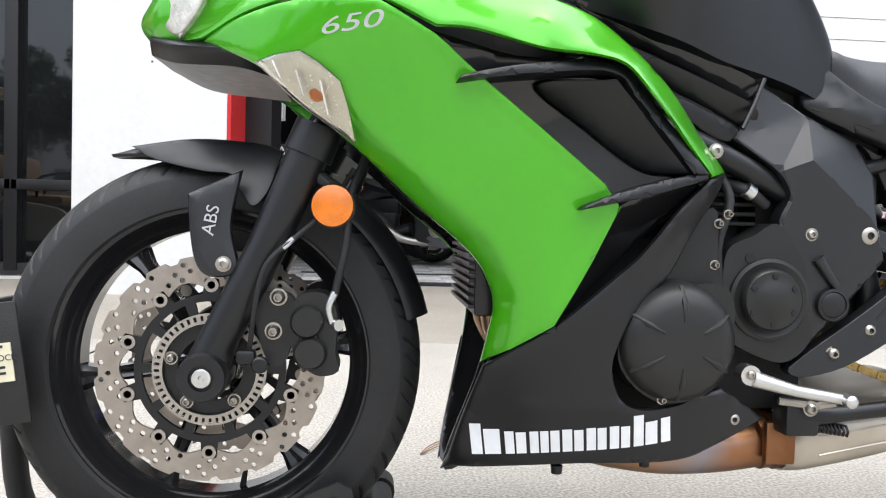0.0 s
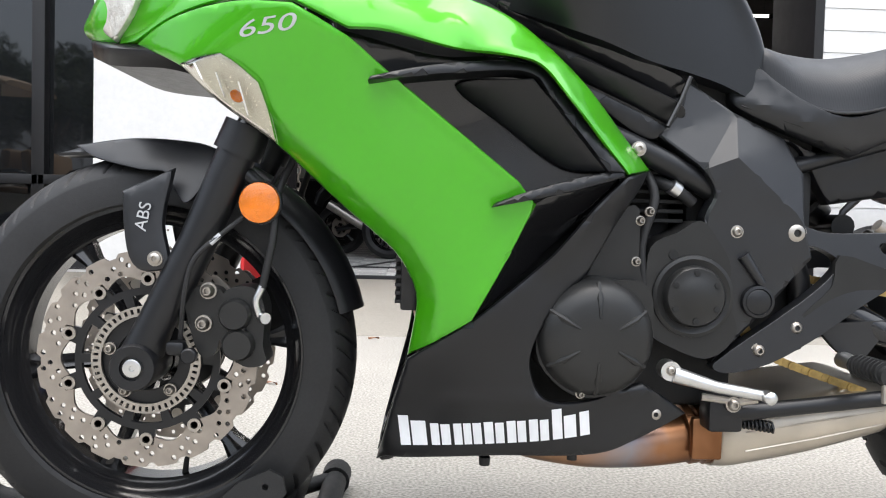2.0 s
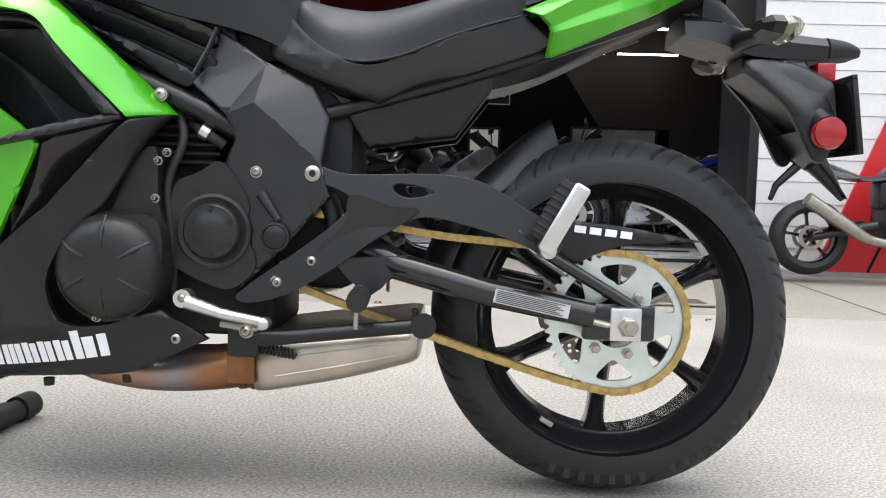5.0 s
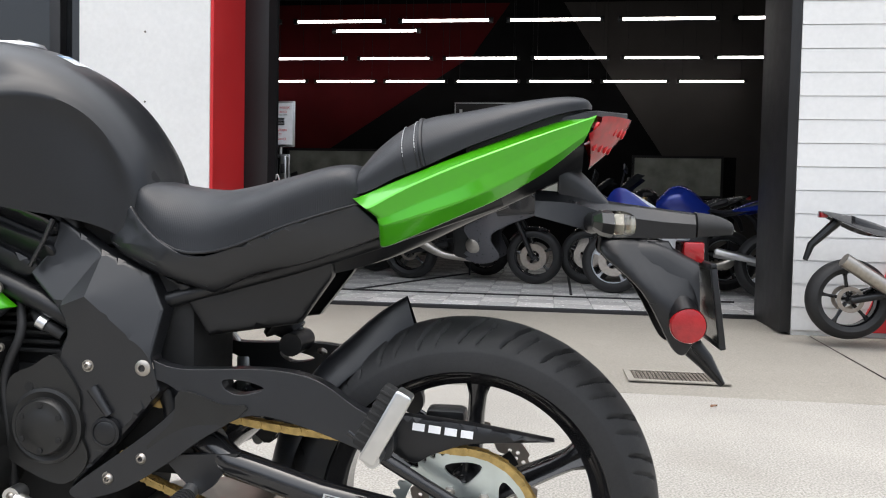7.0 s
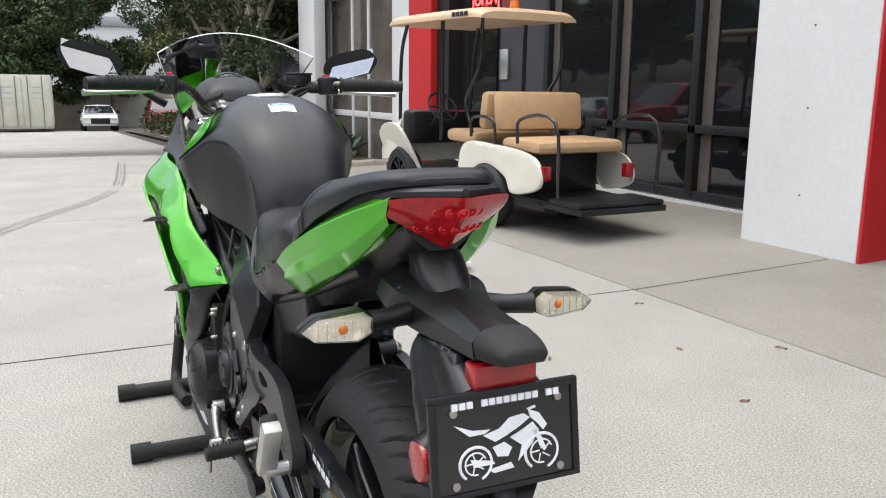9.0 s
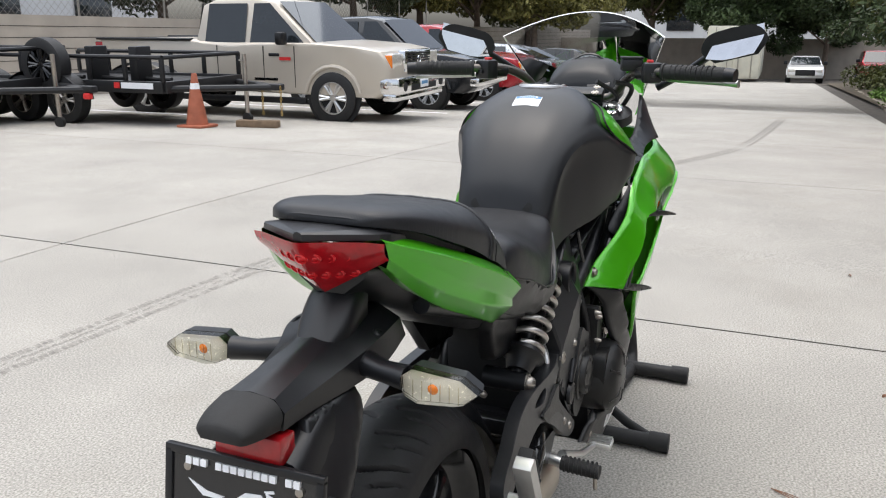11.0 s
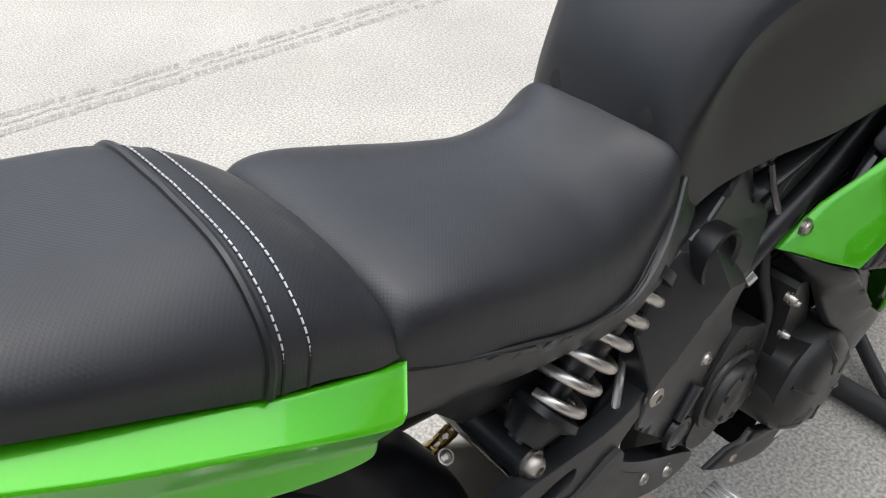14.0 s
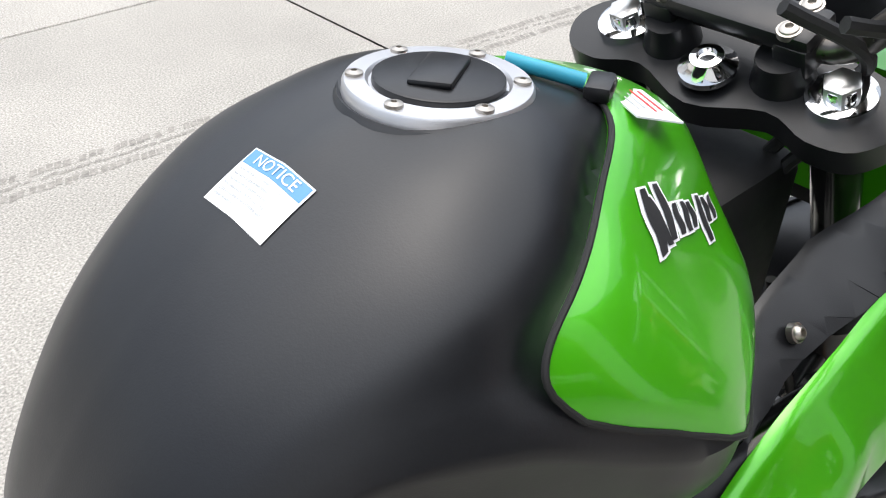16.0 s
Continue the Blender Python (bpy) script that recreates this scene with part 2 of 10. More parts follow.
def solid(v, tris, front, back):
    """A closed body from a flat fill: front and back give the 3D place of a 2D point."""
    bm = bmesh.new()
    a = [bm.verts.new(front(p)) for p in v]
    b = [bm.verts.new(back(p)) for p in v]
    cnt = {}
    for t in tris:
        try:
            bm.faces.new([a[i] for i in t])
            bm.faces.new([b[i] for i in reversed(t)])
        except ValueError:
            continue
        for i in range(3):
            e = (t[i], t[(i + 1) % 3])
            cnt[e] = cnt.get(e, 0) + 1
    for (i, j) in list(cnt):
        if (j, i) not in cnt:
            bm.faces.new((a[j], a[i], b[i], b[j]))
    bmesh.ops.delete(bm, geom=[x for x in bm.verts if not x.link_faces], context="VERTS")
    return bm


def plate(outline, y0, y1, holes=(), smooth=0, bevel=0.0):
    """A flat plate in the x-z plane between two y, with holes."""
    o = catmull(outline, smooth, True) if smooth else [np.array(p[:2], float) for p in outline]
    v, t = fill2d(o, holes)
    if not bevel:
        return solid(v, t, lambda p: (p[0], y0, p[1]), lambda p: (p[0], y1, p[1]))
    d = edge_dist(o, v)
    return solid(v, t, lambda p: (p[0], y0, p[1]), lambda p: (p[0], y1, p[1]))


def ring2d(cx, cz, r, n=16, a0=0.0):
    return [np.array((cx + r * math.cos(a0 + 2 * math.pi * i / n), cz + r * math.sin(a0 + 2 * math.pi * i / n))) for i in range(n)]


def tps(ctrl):
    """A smooth sheet y(x, z) through control points (x, z, y)."""
    c = np.array(ctrl, float)
    n = len(c)

    def u(r):
        return np.where(r > 1e-9, r * r * np.log(np.maximum(r, 1e-9)), 0)
    K = u(np.linalg.norm(c[:, None, :2] - c[None, :, :2], axis=2)) + np.eye(n) * 2e-4
    P = np.hstack([np.ones((n, 1)), c[:, :2]])
    A = np.block([[K, P], [P.T, np.zeros((3, 3))]])
    w = np.linalg.lstsq(A, np.concatenate([c[:, 2], np.zeros(3)]), rcond=None)[0]

    def f(q):
        q = np.atleast_2d(np.array(q, float))
        r = np.linalg.norm(q[:, None, :] - c[None, :, :2], axis=2)
        return u(r) @ w[:n] + w[n] + q @ w[n + 1:]
    return f


def tin(ctrl):
    """A faceted sheet y(x, z): flat triangles between control points (x, z, y)."""
    c = np.array(ctrl, float)
    _, _, f, idx, *_ = geometry.delaunay_2d_cdt([Vector((p[0], p[1])) for p in c], [], [], 0, 1e-6)
    back = [i[0] for i in idx]
    tri = [[back[k] for k in t] for t in f]
    edges = {tuple(sorted((t[i], t[(i + 1) % 3]))) for t in tri for i in range(3)}

    def g(q):
        q = np.atleast_2d(np.array(q, float))
        best, val = np.full(len(q), -9.0), np.zeros(len(q))
        for t in tri:
            a, b, d = c[t[0]], c[t[1]], c[t[2]]
            T = np.array([b[:2] - a[:2], d[:2] - a[:2]]).T
            if abs(np.linalg.det(T)) < 1e-9:
                continue
            w = np.linalg.solve(T, (q - a[:2]).T).T
            l0 = 1 - w.sum(1)
            m = np.minimum(np.minimum(w[:, 0], w[:, 1]), l0)
            v = l0 * a[2] + w[:, 0] * b[2] + w[:, 1] * d[2]
            k = m > best
            best[k], val[k] = m[k], v[k]
        return val
    line = [c[a][:2] + (c[b][:2] - c[a][:2]) * k / 8 for a, b in edges for k in range(9)]
    return g, np.array(line)


def panel_mesh(outline, ctrl, s, thick=0.006, r=0.006, res=0.014, ridges=(), smooth=6, facets=False, holes=(), folds=()):
    """A curved body panel: an outline in x-z, lifted to the half width y given by control points, rolled at the edge and thick.
    s: -1 left, 1 right. ridges: (x0, z0, x1, z1, height, width). folds: (line, depth, width), bent inwards along a line."""
    o = evenly(catmull(outline, smooth, True), res)
    f, lines = tin(ctrl) if facets else (tps(ctrl), None)
    A = np.array(o)
    lo, hi = A.min(0), A.max(0)
    gx, gz = np.meshgrid(np.arange(lo[0], hi[0], res), np.arange(lo[1], hi[1], res * 0.87))
    gx = gx + (np.arange(gx.shape[0])[:, None] % 2) * res / 2
    q = np.column_stack([gx.ravel(), gz.ravel()])
    q = q[inside(o, q)]
    q = q[edge_dist(o, q) > max(r * 1.5, res * 0.4)]
    nrm = np.roll(A, -1, 0) - np.roll(A, 1, 0)
    nrm = np.column_stack([-nrm[:, 1], nrm[:, 0]]) / (np.linalg.norm(nrm, axis=1)[:, None] + 1e-9)
    area = 0.5 * np.sum(A[:, 0] * np.roll(A[:, 1], -1) - np.roll(A[:, 0], -1) * A[:, 1])
    nrm *= 1 if area > 0 else -1
    rings = [A + nrm * r * k for k in (0.3, 1.0)]
    ex = np.vstack([q] + [g[inside(o, g) & (edge_dist(o, g) > r * 0.22)] for g in rings])
    if lines is not None:
        keep = inside(o, lines)
        lines = lines[keep]
        lines = lines[edge_dist(o, lines) > r * 0.5]
        far = np.array([np.min(np.linalg.norm(lines - p, axis=1)) > res * 0.45 for p in ex])
        ex = np.vstack([ex[far], lines])
    v, t = fill2d(o, holes, ex)

    def depth(p):
        p = np.atleast_2d(p)
        y = f(p)
        for x0, z0, x1, z1, h, w in ridges:
            a, d = np.array((x0, z0)), np.array((x1 - x0, z1 - z0))
            k = np.clip((p - a) @ d / (d @ d), 0, 1)
            dist = np.linalg.norm(p - a - k[:, None] * d, axis=1)
            y = y + h * np.maximum(0, 1 - dist / w)
        for line, h, w in folds:
            d = np.full(len(p), 9.0)
            for a, b in zip(np.array(line), np.array(line)[1:]):
                k = np.clip((p - a) @ (b - a) / ((b - a) @ (b - a)), 0, 1)
                d = np.minimum(d, np.linalg.norm(p - a - k[:, None] * (b - a), axis=1))
            y = y - h * np.maximum(0, 1 - d / w)
        return y
    d = np.minimum(edge_dist(o, v), r)
    y = depth(v) - (r - np.sqrt(np.maximum(0, r * r - (r - d) ** 2)))
    yy = {tuple(np.round(p, 6)): c for p, c in zip(v, y)}
    bm = solid(v, t, lambda p: (p[0], s * yy[tuple(np.round(p, 6))], p[1]), lambda p: (p[0], s * (yy[tuple(np.round(p, 6))] - thick), p[1]))
    return bm, depth


def tube(pts, r, seg=12, smooth=0, caps=True):
    """A pipe along points; r one radius or one for each point."""
    P = [np.array(p, float) for p in pts]
    R = list(r) if isinstance(r, (list, tuple)) else [r] * len(P)
    if smooth:
        Q = catmull([(*p, q) for p, q in zip(P, R)], smooth)
        P, R = [q[:3] for q in Q], [q[3] for q in Q]
    bm = bmesh.new()
    rings, up = [], None
    for i, p in enumerate(P):
        d = P[min(i + 1, len(P) - 1)] - P[max(i - 1, 0)]
        d = d / (np.linalg.norm(d) + 1e-12)
        if up is None:
            up = np.array((0, 0, 1.0)) if abs(d[2]) < 0.9 else np.array((1.0, 0, 0))
        a = np.cross(d, up)
        a /= np.linalg.norm(a) + 1e-12
        up = np.cross(a, d)
        rings.append([bm.verts.new(p + R[i] * (a * math.cos(2 * math.pi * k / seg) + up * math.sin(2 * math.pi * k / seg))) for k in range(seg)])
    for A, B in zip(rings, rings[1:]):
        for k in range(seg):
            bm.faces.new((A[k], A[(k + 1) % seg], B[(k + 1) % seg], B[k]))
    if caps:
        bm.faces.new(rings[0][::-1])
        bm.faces.new(rings[-1])
    return bm


def lathe(profile, origin, axis=(0, 1, 0), seg=32):
    """A turned body: profile of (distance along the axis, radius) about an axis through origin."""
    bm = bmesh.new()
    d = np.array(axis, float) / np.linalg.norm(axis)
    u = np.cross(d, (0, 0, 1.0) if abs(d[2]) < 0.9 else (1.0, 0, 0))
    u /= np.linalg.norm(u)
    w = np.cross(d, u)
    o = np.array(origin, float)
    rings = []
    for h, r in profile:
        if r < 1e-6:
            rings.append([bm.verts.new(o + d * h)] * seg)
        else:
            rings.append([bm.verts.new(o + d * h + r * (u * math.cos(2 * math.pi * k / seg) + w * math.sin(2 * math.pi * k / seg))) for k in range(seg)])
    for A, B in zip(rings, rings[1:]):
        for k in range(seg):
            q = [A[k], A[(k + 1) % seg], B[(k + 1) % seg], B[k]]
            q = list(dict.fromkeys(q))
            if len(q) > 2:
                bm.faces.new(q)
    return bm


def grid_mesh(rows, closed_v=False, cap=False):
    """A sheet through rows of 3D points."""
    bm = bmesh.new()
    V = [[bm.verts.new(p) for p in row] for row in rows]
    for A, B in zip(V, V[1:]):
        n = len(A)
        for k in range(n if closed_v else n - 1):
            q = list(dict.fromkeys([A[k], A[(k + 1) % n], B[(k + 1) % n], B[k]]))
            bm.faces.new(q)
    if cap:
        bm.faces.new(V[0][::-1])
        bm.faces.new(V[-1])
    return bm


def loft_rows(stations, nu=5, nv=4):
    """stations: (x, half section of (y, z) from the middle of the top down to the edge). Rows of (x, y, z), one side."""
    secs = [[np.array((x, *p)) for p in catmull(sec, nv)] for x, sec in stations]
    cols = [catmull([s[j] for s in secs], nu) for j in range(len(secs[0]))]
    return [[c[i] for c in cols] for i in range(len(cols[0]))]


def loft(stations, nu=5, nv=4, floor=True, cap=True):
    """A body symmetric about y = 0 from half sections, closed underneath."""
    rows = loft_rows(stations, nu, nv)
    full = []
    for r in rows:
        left = [np.array((p[0], -p[1], p[2])) for p in r[::-1]]
        full.append(left + [p for p in r[1:]])
    return grid_mesh(full, floor, cap and floor)


def block(x0, x1, y0, y1, z0, z1, bevel=0.003, seg=2):
    bm = bmesh.new()
    bmesh.ops.create_cube(bm, size=1)
    for v in bm.verts:
        v.co = (x0 + (v.co.x + .5) * (x1 - x0), y0 + (v.co.y + .5) * (y1 - y0), z0 + (v.co.z + .5) * (z1 - z0))
    if bevel:
        bmesh.ops.bevel(bm, geom=bm.edges[:], offset=bevel, segments=seg, affect="EDGES", profile=0.5)
    return bm


def bolt(p, d=(0, -1, 0), r=0.008, h=0.006):
    """A button-head bolt with a hex socket."""
    return join(lathe([(-0.004, r * 1.25), (0.001, r * 1.25), (0.0012, r), (h * 0.6, r * 0.95), (h, r * 0.6), (h, r * 0.42), (h * 0.3, r * 0.4), (h * 0.3, 0)], p, d, 14))


def text_mesh(body, size, material_name, extrude=0.0003, shear=0.0, align="CENTER", spacing=1.0):
    """Lettering as a bmesh in its own x-y plane, from the built-in font."""
    c = bpy.data.curves.new("text", "FONT")
    c.body, c.size, c.extrude, c.shear, c.align_x, c.align_y = body, size, extrude, shear, align, "CENTER"
    c.space_line = spacing
    ob = bpy.data.objects.new("text", c)
    scene.collection.objects.link(ob)
    bpy.context.view_layer.update()
    me = ob.evaluated_get(bpy.context.evaluated_depsgraph_get()).to_mesh()
    bm = bmesh.new()
    bm.from_mesh(me)
    bpy.data.objects.remove(ob)
    return bm


def frame_matrix(o, xdir, ydir):
    """A matrix that lays the x-y plane at o along two directions."""
    x = Vector(xdir).normalized()
    z = x.cross(Vector(ydir)).normalized()
    y = z.cross(x)
    return Matrix(((x.x, y.x, z.x, o[0]), (x.y, y.y, z.y, o[1]), (x.z, y.z, z.z, o[2]), (0, 0, 0, 1)))


# ---- the motorcycle: front axle at x = 0, rear axle at x = 1.41, facing -x ----
bike = thing("motorcycle", "green and matte black sport motorcycle standing in a wheel chock", "motorcycle")
FZ, RX, RZ = 0.318, 1.405, 0.304          # axle heights and rear axle


def tyre_mesh(cx, cy, cz, R, half, bead, grooves, gdepth=0.009):
    """A tyre turned about y, its tread cut by slanting grooves."""
    seg = 720
    prof = []
    for k in range(-20, 21):
        a = k / 20 * 1.18
        prof.append((half * math.sin(a) / math.sin(1.18), R - (1 - math.cos(a)) * half * 0.95, abs(k) / 20))
    side = [(half * 1.0, R - 0.075), (half * 0.93, bead + 0.012), (half * 0.80, bead), (half * 0.72, bead - 0.004)]
    full = [(-y, r, 2) for y, r in side[::-1]] + prof + [(y, r, 2) for y, r in side]
    rows = []
    for i in range(seg):
        th = 2 * math.pi * i / seg
        row = []
        for y, r, u in full:
            rr = r
            if u < 0.97:
                ph = (th * grooves / (2 * math.pi) + (0.5 if y > 0 else 0)) % 1.0
                along = abs(y) / half
                start = 0.12 + 0.72 * along ** 1.35
                w = 0.07 * (1 - 0.5 * along)
                fade = min(1, max(0, (along - 0.06) / 0.1), max(0, (0.92 - along) / 0.1))
                rr -= gdepth * fade * max(0.0, 1 - (abs(ph - start) / w) ** 2)
                f2 = min(1, max(0, (along - 0.35) / 0.12), max(0, (0.94 - along) / 0.1))
                rr -= gdepth * 0.7 * f2 * max(0.0, 1 - (abs(ph - (start - 0.42) % 1.0) / (w * 0.75)) ** 2)
            row.append((cx + rr * math.cos(th), cy + y, cz + rr * math.sin(th)))
        rows.append(row)
    rows.append(rows[0])
    bm = grid_mesh(rows)
    return bm


def sidewall_ring(cx, cy, cz, r, y, s):
    return lathe([(0, r - 0.003), (0.0012, r - 0.0015), (0.0012, r + 0.0015), (0, r + 0.003)], (cx, cy + s * y, cz), (0, s, 0), 96)


def rim_mesh(cx, cy, cz, r, half):
    p = [(-half, r), (-half, r - 0.008), (-half + 0.01, r - 0.016), (-half * 0.55, r - 0.022), (-half * 0.4, r - 0.034), (half * 0.4, r - 0.034),
         (half * 0.55, r - 0.022), (half - 0.01, r - 0.016), (half, r - 0.008), (half, r), (half * 0.6, r - 0.008), (-half * 0.6, r - 0.008), (-half, r)]
    return lathe(p, (cx, cy, cz), (0, 1, 0), 96)


def spoke(cx, cy, cz, r0, r1, ang, w0, w1, d0, d1):
    """One cast spoke, an I-like bar from the hub to the rim."""
    c, s = math.cos(ang), math.sin(ang)
    rows = []
    for k in range(7):
        t = k / 6
        r = r0 + (r1 - r0) * t
        w = w0 + (w1 - w0) * t + 0.012 * max(0, t - 0.8) * 5
        d = d0 + (d1 - d0) * t
        row = []
        for a, b in ((-1, -0.7), (-0.55, -1), (0, -0.75), (0.55, -1), (1, -0.7), (1, 0.7), (0.55, 1), (0, 0.75), (-0.55, 1), (-1, 0.7)):
            row.append((cx + r * c - a * w * s, cy + b * d, cz + r * s + a * w * c))
        rows.append(row)
    return grid_mesh(rows, True, True)


def disc_mesh(cx, cz, y, r_out, r_in, petals, t=0.005, rows=3, seg=180):
    """A petal brake disc with drilled holes and an open middle."""
    out = []
    for i in range(seg):
        a = 2 * math.pi * i / seg
        ph = (a * petals / (2 * math.pi)) % 1
        out.append(np.array((cx + (r_out - 0.006 * (1 if ph < 0.32 else 0)) * math.cos(a), cz + (r_out - 0.006 * (1 if ph < 0.32 else 0)) * math.sin(a))))
    holes = []
    inner = []
    for i in range(120):
        a = 2 * math.pi * i / 120
        ph = (a * 10 / (2 * math.pi)) % 1
        inner.append(np.array((cx + (r_in + 0.006 * math.cos(ph * 2 * math.pi)) * math.cos(a), cz + (r_in + 0.006 * math.cos(ph * 2 * math.pi)) * math.sin(a))))
    holes.append(inner)
    band = r_out - r_in
    for k in range(petals * 2):
        for j in range(rows):
            if (k + j) % 3 == 2:
                continue
            a = 2 * math.pi * (k + 0.35 * j) / (petals * 2)
            rr = r_in + band * (0.27 + 0.25 * j)
            holes.append(ring2d(cx + rr * math.cos(a), cz + 0 + rr * math.sin(a) - 0, 0.0038, 8) if False else [np.array((cx + rr * math.cos(a) + 0.0038 * math.cos(b), cz + rr * math.sin(a) + 0.0038 * math.sin(b))) for b in [2 * math.pi * q / 8 for q in range(8)]])
    v, tr = fill2d(out, holes)
    return solid(v, tr, lambda p: (p[0], y - t / 2, p[1]), lambda p: (p[0], y + t / 2, p[1]))


def carrier_mesh(cx, cz, y, r_out, r_in, arms, t=0.006):
    """The black carrier inside a disc, with slotted arms."""
    out = []
    for i in range(160):
        a = 2 * math.pi * i / 160
        ph = (a * arms / (2 * math.pi)) % 1
        r = r_out if abs(ph - 0.5) < 0.13 else r_out - 0.022
        out.append(np.array((cx + r * math.cos(a), cz + r * math.sin(a))))
    holes = [ring2d(cx, cz, r_in, 32)]
    for k in range(arms):
        a0 = 2 * math.pi * (k + 0.12) / arms
        a1 = 2 * math.pi * (k + 0.88) / arms
        ra, rb = r_in + 0.03, r_out - 0.032
        if rb - ra > 0.008:
            A = [np.array((cx + rb * math.cos(a0 + (a1 - a0) * q / 6), cz + rb * math.sin(a0 + (a1 - a0) * q / 6))) for q in range(7)]
            B = [np.array((cx + ra * math.cos(a0 + (a1 - a0) * q / 6), cz + ra * math.sin(a0 + (a1 - a0) * q / 6))) for q in range(6, -1, -1)]
            holes.append(A + B)
    v, tr = fill2d(out, holes)
    return solid(v, tr, lambda p: (p[0], y - t / 2, p[1]), lambda p: (p[0], y + t / 2, p[1]))


# front wheel
FY = -0.02
fw = part("front_wheel", join(rim_mesh(-0.007, FY, FZ, 0.228, 0.048),
                              lathe([(-0.06, 0.0), (-0.06, 0.032), (-0.03, 0.042), (0.03, 0.042), (0.06, 0.032), (0.06, 0)], (-0.002, FY, FZ), (0, 1, 0), 32)), GLOSS, bike, "gloss black six-spoke cast front wheel")
for k in range(6):
    part("spoke", spoke(-0.006, FY, FZ, 0.03, 0.2, radians(68 + 60 * k), 0.013, 0.009, 0.022, 0.016), GLOSS, fw)
tyre_ = part("tyre", tyre_mesh(-0.009, FY, FZ, 0.302, 0.058, 0.222, 30), RUBBER, fw, "worn black road tyre with slanted grooves")
for s in (-1, 1):
    for r in (0.245, 0.236):
        part("sidewall_ring", sidewall_ring(-0.002, FY, FZ, r, 0.056, s), RUBBER, tyre_)
for s in (-1, 1):
    yd = FY + s * 0.078
    dk = part("brake_disc", disc_mesh(-0.004, FZ, yd, 0.158, 0.118, 20), DISC, fw, "drilled petal steel brake disc")
    part("carrier", join(carrier_mesh(-0.004, FZ, yd - s * 0.001, 0.126, 0.045, 10, 0.007)), PLASTIC, fw, "black slotted disc carrier")
    for k in range(10):
        a = 2 * math.pi * (k + 0.5) / 10
        part("rivet", lathe([(-0.006, 0.0), (-0.006, 0.009), (0.006, 0.010), (0.006, 0.0055), (0.002, 0.005), (0.002, 0)], (-0.004 + 0.117 * math.cos(a), yd, FZ + 0.117 * math.sin(a)), (0, s, 0), 14), STEEL, fw)
    ringo = ring2d(-0.004, FZ, 0.078, 64)
    slots = [[np.array((-0.004 + r * math.cos(a), FZ + r * math.sin(a))) for r, a in ((0.068, a0), (0.075, a0), (0.075, a0 + 0.055), (0.068, a0 + 0.055))] for a0 in [2 * math.pi * k / 48 for k in range(48)]]
    v2, t2 = fill2d(ringo, slots + [ring2d(-0.004, FZ, 0.064, 48)])
    part("abs_ring", solid(v2, t2, lambda p: (p[0], yd + s * 0.010, p[1]), lambda p: (p[0], yd + s * 0.006, p[1])), STEEL, fw, "slotted steel sensor ring")
    for k in range(5):
        a = radians(20 + 72 * k)
        part("disc_bolt", bolt((-0.004 + 0.055 * math.cos(a), yd + s * 0.006, FZ + 0.055 * math.sin(a)), (0, s, 0), 0.0075, 0.008), STEEL, fw)
part("valve", tube([(0.03, FY, FZ - 0.195), (0.036, FY - 0.012, FZ - 0.165)], [0.005, 0.004], 10), RUBBER, fw)

